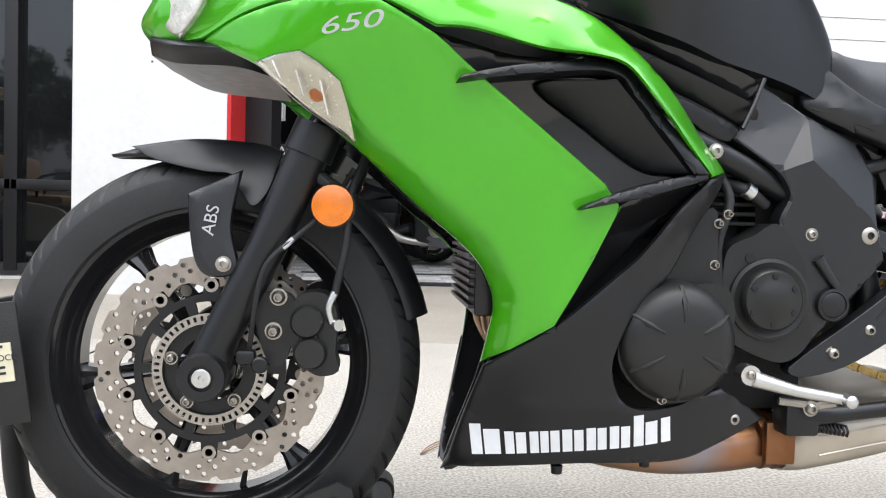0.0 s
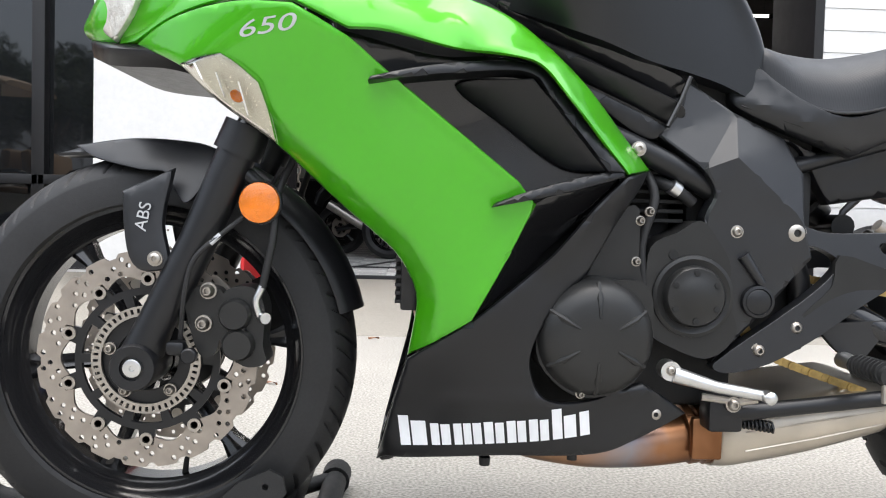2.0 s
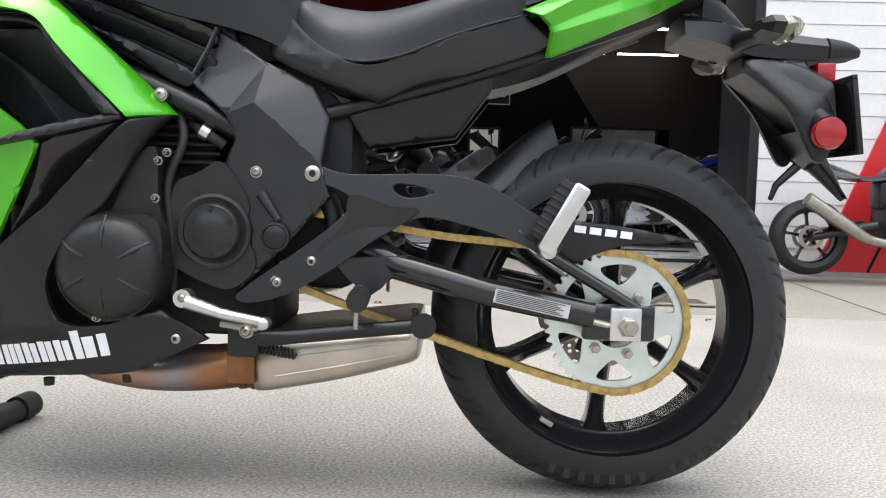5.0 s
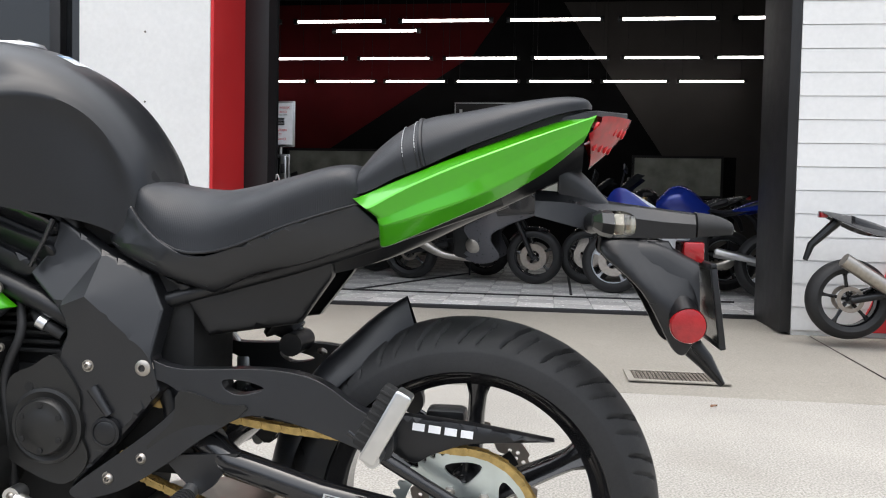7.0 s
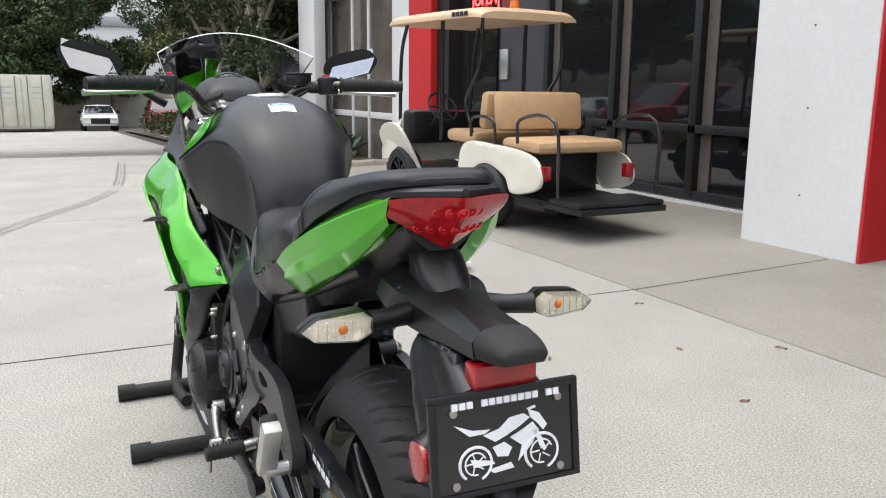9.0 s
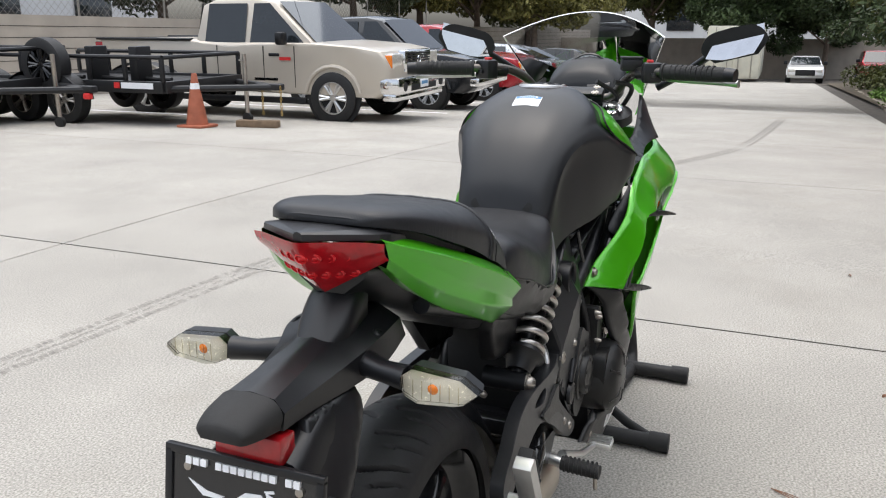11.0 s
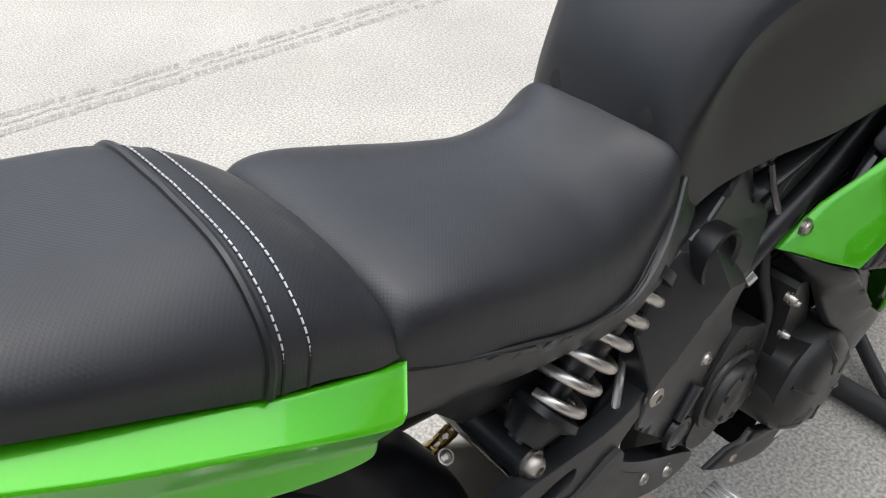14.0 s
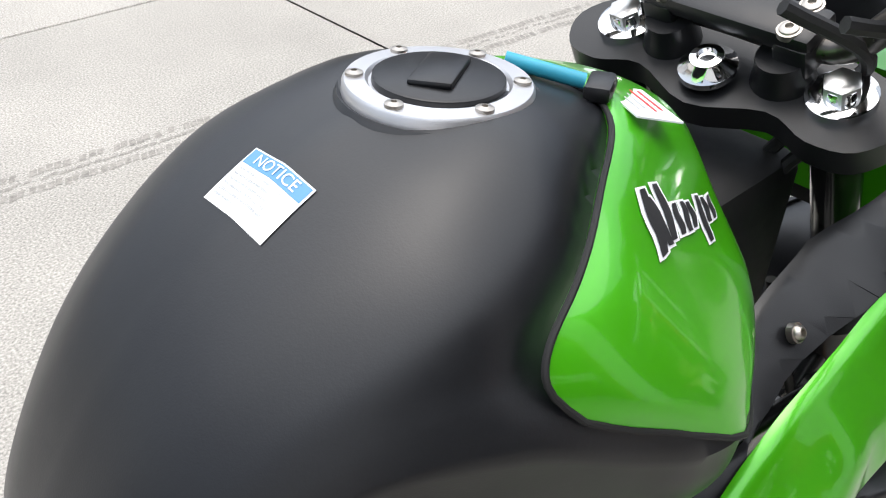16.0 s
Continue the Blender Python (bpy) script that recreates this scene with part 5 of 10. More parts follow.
for j in range(-16, 17):
    u = abs(j) / 16
    y = 0.088 * j / 16
    xt = 1.644 - 0.05 * u ** 1.2
    zb = 0.838 + 0.048 * u
    row = []
    for k in range(7):
        w = k / 6
        row.append((xt - (0.064 - 0.046 * u) * w ** 1.2 + 0.004 * math.sin(w * math.pi), y * (1 - 0.04 * w), 0.915 - 0.005 * u ** 4 + (zb - 0.915 + 0.005 * u ** 4) * w))
    rows.append(row)
tl = part("tail_light", grid_mesh(rows), TAILRED, bike, "red faceted tail light")
for j in range(-5, 6):
    u = abs(j) / 5
    for k in range(2):
        if k and u > 0.7:
            continue
        part("led", lathe([(0, 0.0085), (0.003, 0.008), (0.004, 0.006), (0.001, 0.005), (0.004, 0.002), (0.0045, 0)], (1.642 - 0.048 * u ** 1.2 - (0.0118 - 0.0042 * u) - 0.0205 * k, 0.072 * j / 5, 0.897 - 0.024 * k - 0.003 * (1 - u)), (0.85, 0.3 * j / 5, -0.4), 12), mat("led_red", (0.62, 0.015, 0.02), 0.15, 0.1, 0.1, 50, coat=0.3) if j == -5 and k == 0 else bpy.data.materials["led_red"], tl)

# rear mudguard, plate, signals
mud = part("rear_mudguard", loft([(1.5, [(0, 0.806), (0.03, 0.804, None), (0.062, 0.788, None), (0.07, 0.765)]), (1.56, [(0, 0.802), (0.026, 0.799, None), (0.066, 0.784, None), (0.071, 0.75)]), (1.61, [(0, 0.791), (0.022, 0.787, None), (0.054, 0.77, None), (0.054, 0.737)]),
                                  (1.68, [(0, 0.782), (0.026, 0.778, None), (0.044, 0.761, None), (0.041, 0.735)]), (1.739, [(0, 0.775), (0.029, 0.771, None), (0.041, 0.757, None), (0.038, 0.736)])], 5, 4), PLASTIC, bike, "matte black rear mudguard and plate carrier", angle=22)
part("guard_tip", loft([(1.742, [(0, 0.776), (0.029, 0.772), (0.0405, 0.757), (0.036, 0.738)]), (1.772, [(0, 0.772), (0.026, 0.768), (0.037, 0.756), (0.033, 0.741)]), (1.793, [(0, 0.764), (0.02, 0.761), (0.03, 0.753), (0.026, 0.743)]), (1.798, [(0, 0.757), (0.012, 0.756), (0.018, 0.752), (0.015, 0.746)])], 4, 4), GRIP, mud, "dull black rubber tip")
part("guard_strut", loft([(1.535, [(0, 0.85), (0.024, 0.848), (0.034, 0.835), (0.034, 0.8)]), (1.56, [(0, 0.842), (0.012, 0.84), (0.034, 0.826), (0.036, 0.79)]), (1.585, [(0, 0.82), (0.012, 0.818), (0.032, 0.805), (0.036, 0.785)]), (1.612, [(0, 0.79), (0.01, 0.789), (0.022, 0.784), (0.024, 0.775)])], 4, 3), PLASTIC, mud, "black ribbed strut under the tail")
for s in (-1, 1):
    part("guard_screw", bolt((1.556, s * 0.06, 0.783), (0.1, s * 0.7, 0.7), 0.008, 0.004), PLASTIC, mud)
    bm, _ = panel_mesh([(1.60, 0.735, None), (1.70, 0.732, None), (1.735, 0.665), (1.74, 0.615), (1.725, 0.57), (1.705, 0.575), (1.66, 0.655), (1.60, 0.712)], [(1.6, 0.73, 0.05), (1.7, 0.73, 0.045), (1.745, 0.64, 0.075), (1.735, 0.57, 0.08), (1.66, 0.66, 0.075)], s, 0.01, 0.004, ridges=[(1.62, 0.71, 1.74, 0.6, 0.01, 0.03)])
    part("carrier_side", bm, PLASTIC, mud)
    part("side_reflector", lathe([(-0.01, 0.026), (0.0, 0.026), (0.004, 0.024), (0.005, 0.021), (0.005, 0)], (1.722, s * 0.1, 0.613), (0, s, 0), 28), REDLENS, mud, "round red reflector")
    part("reflector_arm", tube([(1.715, s * 0.06, 0.64), (1.72, s * 0.092, 0.62)], [0.02, 0.023], 14), PLASTIC, mud)
    sg = part("signal_stalk", tube([(1.585, s * 0.055, 0.757), (1.60, s * 0.09, 0.757), (1.607, s * 0.122, 0.757)], [0.017, 0.0135, 0.0155], 12), PLASTIC, mud, "black rear turn signal stalk")
    ring = [(0.119, 0.010), (0.131, 0.019), (0.192, 0.014), (0.213, 0.0), (0.197, -0.0135), (0.14, -0.019), (0.121, -0.010)]

    def signal_ring(x, k, up=0.0):
        return [(x, s * (0.165 + (q[0] - 0.165) * k), 0.756 + q[1] * k + up) for q in ring]
    part("signal_body", grid_mesh([signal_ring(1.58, 0.5, 0.003), signal_ring(1.591, 0.93, 0.002), signal_ring(1.606, 1.02)], True, True), PLASTIC, sg, angle=20)
    ln = part("signal_lens", grid_mesh([signal_ring(1.606, 0.99), signal_ring(1.622, 0.98), signal_ring(1.634, 0.78)], True, True), AGED, sg, "yellowed clear signal lens", angle=20)
    part("signal_bowl", grid_mesh([signal_ring(1.607, 0.2), signal_ring(1.609, 0.6), signal_ring(1.6185, 0.97)], True, True), REFLECT, ln, "silver signal bowl", angle=20)
    for q in range(6):
        part("lens_rib", tube([(1.6285, s * (0.138 + 0.011 * q), 0.745), (1.6285, s * (0.138 + 0.011 * q), 0.767)], 0.0006, 5), AGED, ln)
    part("signal_bulb", lathe([(0, 0.009), (0.007, 0.008), (0.011, 0.004), (0.012, 0)], (1.61, s * 0.158, 0.754), (1, 0, 0), 12), AMBER, ln, "amber bulb")
part("carrier_back", loft([(1.60, [(0, 0.735), (0.03, 0.735), (0.05, 0.73), (0.05, 0.71)]), (1.68, [(0, 0.73), (0.045, 0.73), (0.06, 0.7), (0.07, 0.655)]), (1.742, [(0, 0.70), (0.05, 0.7), (0.07, 0.66), (0.08, 0.6)])], 3, 3), PLASTIC, mud)
part("rear_reflector", block(1.722, 1.752, -0.042, 0.042, 0.700, 0.731, 0.003), REDLENS, mud, "rectangular red rear reflector")
part("mud_flap", grid_mesh([[(1.70, -0.07, 0.62), (1.70, 0.07, 0.62)], [(1.735, -0.065, 0.575), (1.735, 0.065, 0.575)], [(1.765, -0.03, 0.545), (1.765, 0.03, 0.545)], [(1.795, -0.015, 0.512), (1.795, 0.015, 0.512)]]), PLASTIC, mud)
part("mud_flap_tip", tube([(1.742, 0, 0.572), (1.765, 0, 0.548), (1.793, 0, 0.511)], [0.018, 0.014, 0.005], 10), PLASTIC, mud)
PM = frame_matrix((1.762, -0.004, 0.642), (0, 1, 0), (-0.14, 0, 1))
pl = part("number_plate", moved(block(-0.094, 0.094, -0.055, 0.055, -0.003, 0.001, 0.0008, 1), PM), GLOSS, mud, "black dealer plate with white printing")
part("plate_frame", join(*[moved(block(a, b, c, d, -0.005, 0.004, 0.002), PM) for a, b, c, d in ((-0.101, 0.101, 0.052, 0.062), (-0.101, 0.101, -0.062, -0.055), (-0.101, -0.091, -0.058, 0.058), (0.091, 0.101, -0.058, 0.058))]), PLASTIC, pl)
for q in range(15):
    if q in (3, 12):
        continue
    part("plate_bar", moved(block(-0.072 + 0.0098 * q, -0.0645 + 0.0098 * q, 0.0435, 0.0515, 0.001, 0.0046, 0), PM), WHITE, pl, "white unreadable lettering")
for x0 in (-0.07, 0.072):
    part("plate_screw", moved(lathe([(0, 0.0055), (0.003, 0.005), (0.004, 0.002), (0.004, 0)], (x0, 0.04, 0.001), (0, 0, 1), 12), PM), STEEL, pl)
    part("plate_screw", moved(lathe([(0, 0.0055), (0.003, 0.005), (0.004, 0.002), (0.004, 0)], (x0, -0.046, 0.001), (0, 0, 1), 12), PM), STEEL, pl)
for (cx, cy, r) in ((-0.043, -0.024, 0.021), (0.047, -0.024, 0.023)):
    part("plate_mark", moved(tube([(cx + r * math.cos(a), cy + r * math.sin(a) * 0.95, 0.0013) for a in [radians(-70 + 15 * i) for i in range(21)]], 0.0019, 5), PM), WHITE, pl, "white line drawing on the plate")
    part("plate_mark", moved(tube([(cx + r * 0.66 * math.cos(a), cy + r * 0.63 * math.sin(a), 0.0013) for a in [radians(20 + 20 * i) for i in range(14)]], 0.0011, 5), PM), WHITE, pl)
    for k in range(5):
        a = radians(18 + 72 * k)
        part("plate_mark", moved(tube([(cx + 0.003 * math.cos(a), cy + 0.003 * math.sin(a), 0.0013), (cx + r * 0.6 * math.cos(a + 0.3), cy + r * 0.6 * math.sin(a + 0.3), 0.0013)], 0.0009, 5), PM), WHITE, pl)
for shape in ([(-0.07, 0.026), (-0.045, 0.016), (-0.022, 0.014), (-0.03, 0.01), (-0.05, 0.01)], [(-0.032, 0.008), (-0.01, 0.013), (0.004, 0.024), (0.024, 0.026), (0.032, 0.02), (0.018, 0.012), (0.0, 0.004), (-0.016, -0.002)], [(0.03, 0.03), (0.045, 0.024), (0.056, 0.008), (0.05, 0.002), (0.042, 0.012), (0.033, 0.02)],
              [(0.004, 0.0), (0.024, 0.008), (0.036, 0.014), (0.044, 0.003), (0.034, -0.012), (0.014, -0.03), (0.02, -0.012)], [(-0.02, -0.008), (-0.004, -0.004), (0.006, -0.012), (0.0, -0.022), (-0.014, -0.02)], [(-0.05, -0.018), (-0.02, -0.024), (-0.018, -0.028), (-0.046, -0.028)], [(-0.026, -0.034), (0.004, -0.03), (0.008, -0.037), (-0.02, -0.039)], [(0.036, 0.002), (0.05, -0.024), (0.054, -0.022), (0.042, 0.006)], [(0.028, 0.031), (0.04, 0.034), (0.041, 0.031), (0.032, 0.029)]):
    v2, t2 = fill2d([np.array(p) for p in shape])
    part("plate_mark", moved(solid(v2, t2, lambda p: (p[0], p[1], 0.0022), lambda p: (p[0], p[1], 0.0006)), PM), WHITE, pl)

# rear wheel, chain drive, swingarm
rw = part("rear_wheel", join(rim_mesh(RX, 0, RZ, 0.23, 0.066), lathe([(-0.09, 0.0), (-0.09, 0.03), (-0.05, 0.055), (0.05, 0.045), (0.08, 0.03), (0.08, 0)], (RX, 0, RZ), (0, 1, 0), 32)), GLOSS, bike, "gloss black six-spoke cast rear wheel")
for k in range(6):
    part("spoke", spoke(RX, 0, RZ, 0.035, 0.205, radians(26 + 60 * k), 0.016, 0.011, 0.03, 0.024), GLOSS, rw)
tyre_ = part("tyre", tyre_mesh(RX, 0, RZ, 0.299, 0.078, 0.226, 26), RUBBER, rw, "wide black rear tyre with slanted grooves")
for s in (-1, 1):
    for r in (0.25, 0.241):
        part("sidewall_ring", sidewall_ring(RX, 0, RZ, r, 0.0765, s), RUBBER, tyre_)
for w in range(14):
    a0 = radians(250 + 5.5 * w)
    part("tyre_lettering", moved(block(-0.005, 0.005, -0.0006, 0.0006, -0.008, 0.008, 0), Matrix.Translation((RX + 0.262 * math.cos(a0), -0.0768, RZ + 0.262 * math.sin(a0))) @ Matrix.Rotation(-a0 - math.pi / 2, 4, "Y")), RUBBER, rw) if w % 8 != 7 else None
part("wheel_weight", moved(block(-0.012, 0.012, -0.004, 0.004, -0.004, 0.004, 0.001), pose(RX - 0.10, -0.055, RZ - 0.176, 0, 30)), STEEL, rw)
SY = -0.098
teeth = 46
so = []
for i in range(teeth * 4):
    a = 2 * math.pi * i / (teeth * 4)
    so.append(np.array((RX + (0.1085 + (0.005 if i % 4 in (0, 1) else -0.002)) * math.cos(a), RZ + (0.1085 + (0.005 if i % 4 in (0, 1) else -0.002)) * math.sin(a))))
sh = [ring2d(RX, RZ, 0.04, 32)]
for k in range(6):
    a0 = radians(60 * k + 12)
    A = [np.array((RX + r * math.cos(a), RZ + r * math.sin(a))) for r, a in ((0.092, a0), (0.094, a0 + 0.25), (0.092, a0 + 0.6), (0.08, a0 + 0.62), (0.066, a0 + 0.42), (0.06, a0 + 0.3), (0.066, a0 + 0.15))]
    sh.append(catmull(A, 3, True))
v2, t2 = fill2d(so, sh)
sp = part("rear_sprocket", solid(v2, t2, lambda p: (p[0], SY - 0.003, p[1]), lambda p: (p[0], SY + 0.003, p[1])), ZINC, rw, "silver rear sprocket")
for k in range(6):
    a = radians(60 * k - 8)
    part("sprocket_nut", lathe([(0, 0.009), (0.006, 0.009), (0.007, 0.006), (0.013, 0.0055), (0.013, 0)], (RX + 0.052 * math.cos(a), SY - 0.003, RZ + 0.052 * math.sin(a)), (0, -1, 0), 6), STEEL, sp)
part("brake_disc", disc_mesh(RX, RZ, 0.085, 0.11, 0.078, 16, rows=2), DISC, rw, "small drilled rear brake disc")
part("carrier", carrier_mesh(RX, RZ, 0.084, 0.086, 0.04, 5), PLASTIC, rw)
# chain: links along the two runs and round the sprocket
fx, fz, fr = 0.868, 0.43, 0.036
path = [(RX + 0.111 * math.cos(a), RZ + 0.111 * math.sin(a)) for a in [radians(94 - 5.2 * i) for i in range(38)]]
ang = math.atan2(RZ - fz, RX - fx)
start, end = (RX + 0.111 * math.cos(radians(94)), RZ + 0.111 * math.sin(radians(94))), path[-1]
path = catmull([(fx, fz + fr + 0.006), (1.1, 0.437), (1.2, 0.428), start], 8)[:-1] + [np.array(p) for p in path] + catmull([end, (1.3, 0.214), (1.1, 0.276), (0.9, 0.345), (fx, fz - fr - 0.006)], 8)[1:]
path = [np.array(p[:2]) for p in path]
lens_ = np.concatenate([[0], np.cumsum([np.linalg.norm(b - a) for a, b in zip(path, path[1:])])])
pitch = 0.0159
links = []
n_l = int(lens_[-1] / pitch)
px = np.interp(np.arange(n_l + 1) * pitch, lens_, [p[0] for p in path])
pz = np.interp(np.arange(n_l + 1) * pitch, lens_, [p[1] for p in path])
for i in range(n_l):
    wy = 0.0085 if i % 2 else 0.0062
    a = math.atan2(pz[i + 1] - pz[i], px[i + 1] - px[i])
    out = []
    for q in range(12):
        b = 2 * math.pi * q / 12
        r = 0.0072 if abs(math.cos(b)) > 0.5 else 0.0056
        out.append(np.array(((pitch / 2 if math.cos(b) > 0 else -pitch / 2) + r * math.cos(b), r * math.sin(b))))
    for sd in (-1, 1):
        v3, t3 = fill2d(out)
        bmk = solid(v3, t3, lambda p: (p[0], sd * wy - 0.001, p[1]), lambda p: (p[0], sd * wy + 0.001, p[1]))
        links.append(moved(bmk, Matrix.Translation(((px[i] + px[i + 1]) / 2, SY, (pz[i] + pz[i + 1]) / 2)) @ Matrix.Rotation(-a, 4, "Y")))
    links.append(lathe([(-0.0105, 0), (-0.0105, 0.003), (0.0105, 0.003), (0.0105, 0)], (px[i], SY, pz[i]), (0, 1, 0), 8))
part("drive_chain", join(*links), CHAIN, bike, "gold drive chain")
arm = []
for s in (-1, 1):
    arm += [tube([(0.98, s * 0.1, 0.43), (1.06, s * 0.13, 0.385), (1.2, s * 0.142, 0.35), (1.36, s * 0.143, 0.321)], [0.026, 0.022, 0.0215, 0.021], 18), block(1.345, 1.455, min(s * 0.128, s * 0.152), max(s * 0.128, s * 0.152), 0.283, 0.338, 0.006),
            tube([(1.44, s * 0.14, 0.325), (1.3, s * 0.142, 0.405), (1.24, s * 0.14, 0.445)], 0.0095, 12)]
swing = part("swingarm", join(*arm, tube([(1.02, -0.12, 0.41), (1.02, 0.12, 0.41)], 0.03, 16)), GLOSS, bike, "gloss black tubular swingarm")
for s in (-1, 1):
    part("axle_block", block(1.385, 1.433, min(s * 0.15, s * 0.158), max(s * 0.15, s * 0.158), 0.284, 0.335, 0.003), ALU, swing, "silver chain adjuster plate")
    part("axle_nut", join(lathe([(0, 0.017), (0.003, 0.017), (0.004, 0.0145), (0.014, 0.0145), (0.016, 0.0125), (0.016, 0.008), (0.022, 0.008), (0.022, 0)], (1.412, s * 0.157, RZ + 0.003), (0, s, 0), 6)), STEEL, swing)
    part("adjuster_bolt", tube([(1.385, s * 0.152, RZ + 0.003), (1.36, s * 0.152, RZ + 0.008)], 0.0055, 8), STEEL, swing)
part("swingarm_label", moved(block(-0.058, 0.058, -0.0005, 0.0005, -0.0105, 0.0105, 0), Matrix.Translation((1.265, -0.1635, 0.338)) @ Matrix.Rotation(0.19, 4, "Y")), PRINTGREY, swing, "silver warning label with fine print")
for q in range(7):
    part("label_line", moved(block(-0.055 + 0.0 * q, 0.05 - 0.006 * (q % 3), -0.0009, 0.0, -0.0085 + 0.0027 * q, -0.0072 + 0.0027 * q, 0), Matrix.Translation((1.265, -0.1637, 0.338)) @ Matrix.Rotation(0.19, 4, "Y")), INK, swing)
bm, _ = panel_mesh([(1.19, 0.47, None), (1.24, 0.472), (1.4, 0.458), (1.538, 0.437, None), (1.43, 0.43), (1.4, 0.425), (1.36, 0.41), (1.33, 0.397), (1.285, 0.42), (1.2, 0.448)], [(1.19, 0.46, 0.125), (1.538, 0.437, 0.112), (1.33, 0.4, 0.12)], -1, 0.022, 0.004)
cg = part("chain_guard", bm, PLASTIC, bike, "black chain guard with a white brand sticker")
for q in range(4):
    part("sticker_block", moved(block(0.024 * q, 0.024 * q + 0.018, -0.0005, 0.0005, 0, 0.011, 0), Matrix.Translation((1.33, -0.1195, 0.447)) @ Matrix.Rotation(0.1, 4, "Y")), WHITE, cg, "white brand sticker block")
# hugger over the rear tyre
rows = []
for k in range(16):
    t = k / 15
    a = radians(170 - 62 * t)
    half = 0.09 * (1 - 0.86 * t ** 2.4)
    R = 0.325 + 0.02 * max(0, t - 0.7) / 0.3
    rows.append([(RX + (R - 0.045 * abs(u) ** 3) * math.cos(a), half * u, RZ + (R - 0.045 * abs(u) ** 3) * math.sin(a)) for u in [j / 6 for j in range(-6, 7)]])
hug = part("rear_hugger", join(grid_mesh(rows), grid_mesh([[(RX + (p[0] - RX) * 0.985, p[1], RZ + (p[2] - RZ) * 0.985) for p in r] for r in rows]), grid_mesh([[r[0] for r in rows], [tuple((RX + (r[0][0] - RX) * 0.985, r[0][1], RZ + (r[0][2] - RZ) * 0.985)) for r in rows]])), PLASTIC, bike, "black rear tyre hugger")
part("hugger_screw", bolt((1.144, 0.055, 0.527), (0, 0.5, 0.8), 0.007, 0.004), STEEL, hug)

# frame covers, engine
for s in (-1, 1):
    bm, fcf = panel_mesh([(0.765, 0.748, None), (0.837, 0.7, None), (0.918, 0.662, None), (0.944, 0.611, None), (0.936, 0.542, None), (0.95, 0.49, None), (0.88, 0.41), (0.808, 0.336, None), (0.83, 0.4), (0.815, 0.47), (0.79, 0.535), (0.803, 0.578), (0.787, 0.612, None), (0.727, 0.66, None), (0.76, 0.705)],
                         [(0.765, 0.748, 0.107), (0.843, 0.698, 0.113), (0.918, 0.662, 0.11), (0.944, 0.611, 0.12), (0.936, 0.542, 0.145), (0.95, 0.49, 0.144), (0.808, 0.336, 0.146), (0.727, 0.66, 0.124), (0.787, 0.612, 0.147), (0.833, 0.63, 0.151), (0.79, 0.535, 0.147), (0.83, 0.44, 0.148), (0.88, 0.42, 0.147)], s, 0.03, 0.004, facets=True)
    fc = part("frame_cover", bm, PANEL, bike, "dark grey faceted frame cover", angle=13)
    part("cover_bolt", bolt((0.837, s * 0.146, 0.525), (0, s, 0), 0.0075, 0.006), STEEL, fc)
    part("round_plug", lathe([(-0.004, 0.024), (0.003, 0.023), (0.004, 0.019), (0.0025, 0.018), (0.004, 0.016), (0.004, 0)], (0.869, s * 0.152, 0.426), (0, s, 0), 28), PLASTIC, fc)
    part("cover_rib", tube([(0.846, s * 0.149, 0.492), (0.874, s * 0.151, 0.452)], [0.009, 0.006], 10), PANEL, fc)
    bm, _ = panel_mesh([(0.46, 0.865), (0.6, 0.822), (0.7, 0.785), (0.785, 0.75), (0.78, 0.69), (0.735, 0.655), (0.66, 0.68), (0.55, 0.735), (0.46, 0.78)], [(0.46, 0.84, 0.135), (0.6, 0.79, 0.124), (0.785, 0.75, 0.1), (0.735, 0.66, 0.106), (0.55, 0.74, 0.125)], s, 0.012, 0.005, ridges=[(0.48, 0.8, 0.74, 0.69, 0.008, 0.014)])
    part("frame_panel", bm, PLASTIC, bike, "black frame side panel below the tank")
    for k, (dz, dy, w) in enumerate(((0.0, 0.0, 0.018), (-0.036, 0.006, 0.016))):
        bm, _ = panel_mesh([(0.49, 0.838 + dz), (0.6, 0.802 + dz), (0.69, 0.77 + dz), (0.762, 0.742 + dz * 1.1), (0.75, 0.715 + dz * 1.1), (0.68, 0.742 + dz), (0.6, 0.774 + dz), (0.5, 0.808 + dz)], [(0.49, 0.82 + dz, 0.145 + dy), (0.6, 0.79 + dz, 0.138 + dy), (0.762, 0.73 + dz, 0.117 + dy)], s, 0.02, 0.006)
        part("frame_rail", bm, PLASTIC if k else GLOSS, bike, "black frame rail below the tank")
    bm, _ = panel_mesh([(0.50, 0.775), (0.6, 0.735), (0.735, 0.675), (0.722, 0.655), (0.69, 0.664), (0.62, 0.71), (0.55, 0.75)], [(0.5, 0.77, 0.138), (0.735, 0.66, 0.12), (0.6, 0.72, 0.13)], s, 0.02, 0.005)
    part("frame_rail", bm, PLASTIC, bike, "black frame rail below the tank")
    part("rail_clip", tube([(0.768, s * 0.127, 0.745), (0.755, s * 0.13, 0.712), (0.735, s * 0.135, 0.672)], 0.004, 8), GLOSS, bike, "black clip on the frame rail")
    part("frame_collar", join(lathe([(-0.02, 0.034), (0.004, 0.034), (0.006, 0.031), (0.002, 0.027), (-0.01, 0.026), (-0.01, 0)], (0.838, s * 0.132, 0.664), (0, s, 0), 32)), PLASTIC, bike, "round black frame collar with a bolt") if s > 0 else None
    if s > 0:
        part("collar_bolt", bolt((0.838, 0.123, 0.664), (0, 1, 0), 0.008, 0.006), STEEL, bike, "silver bolt")
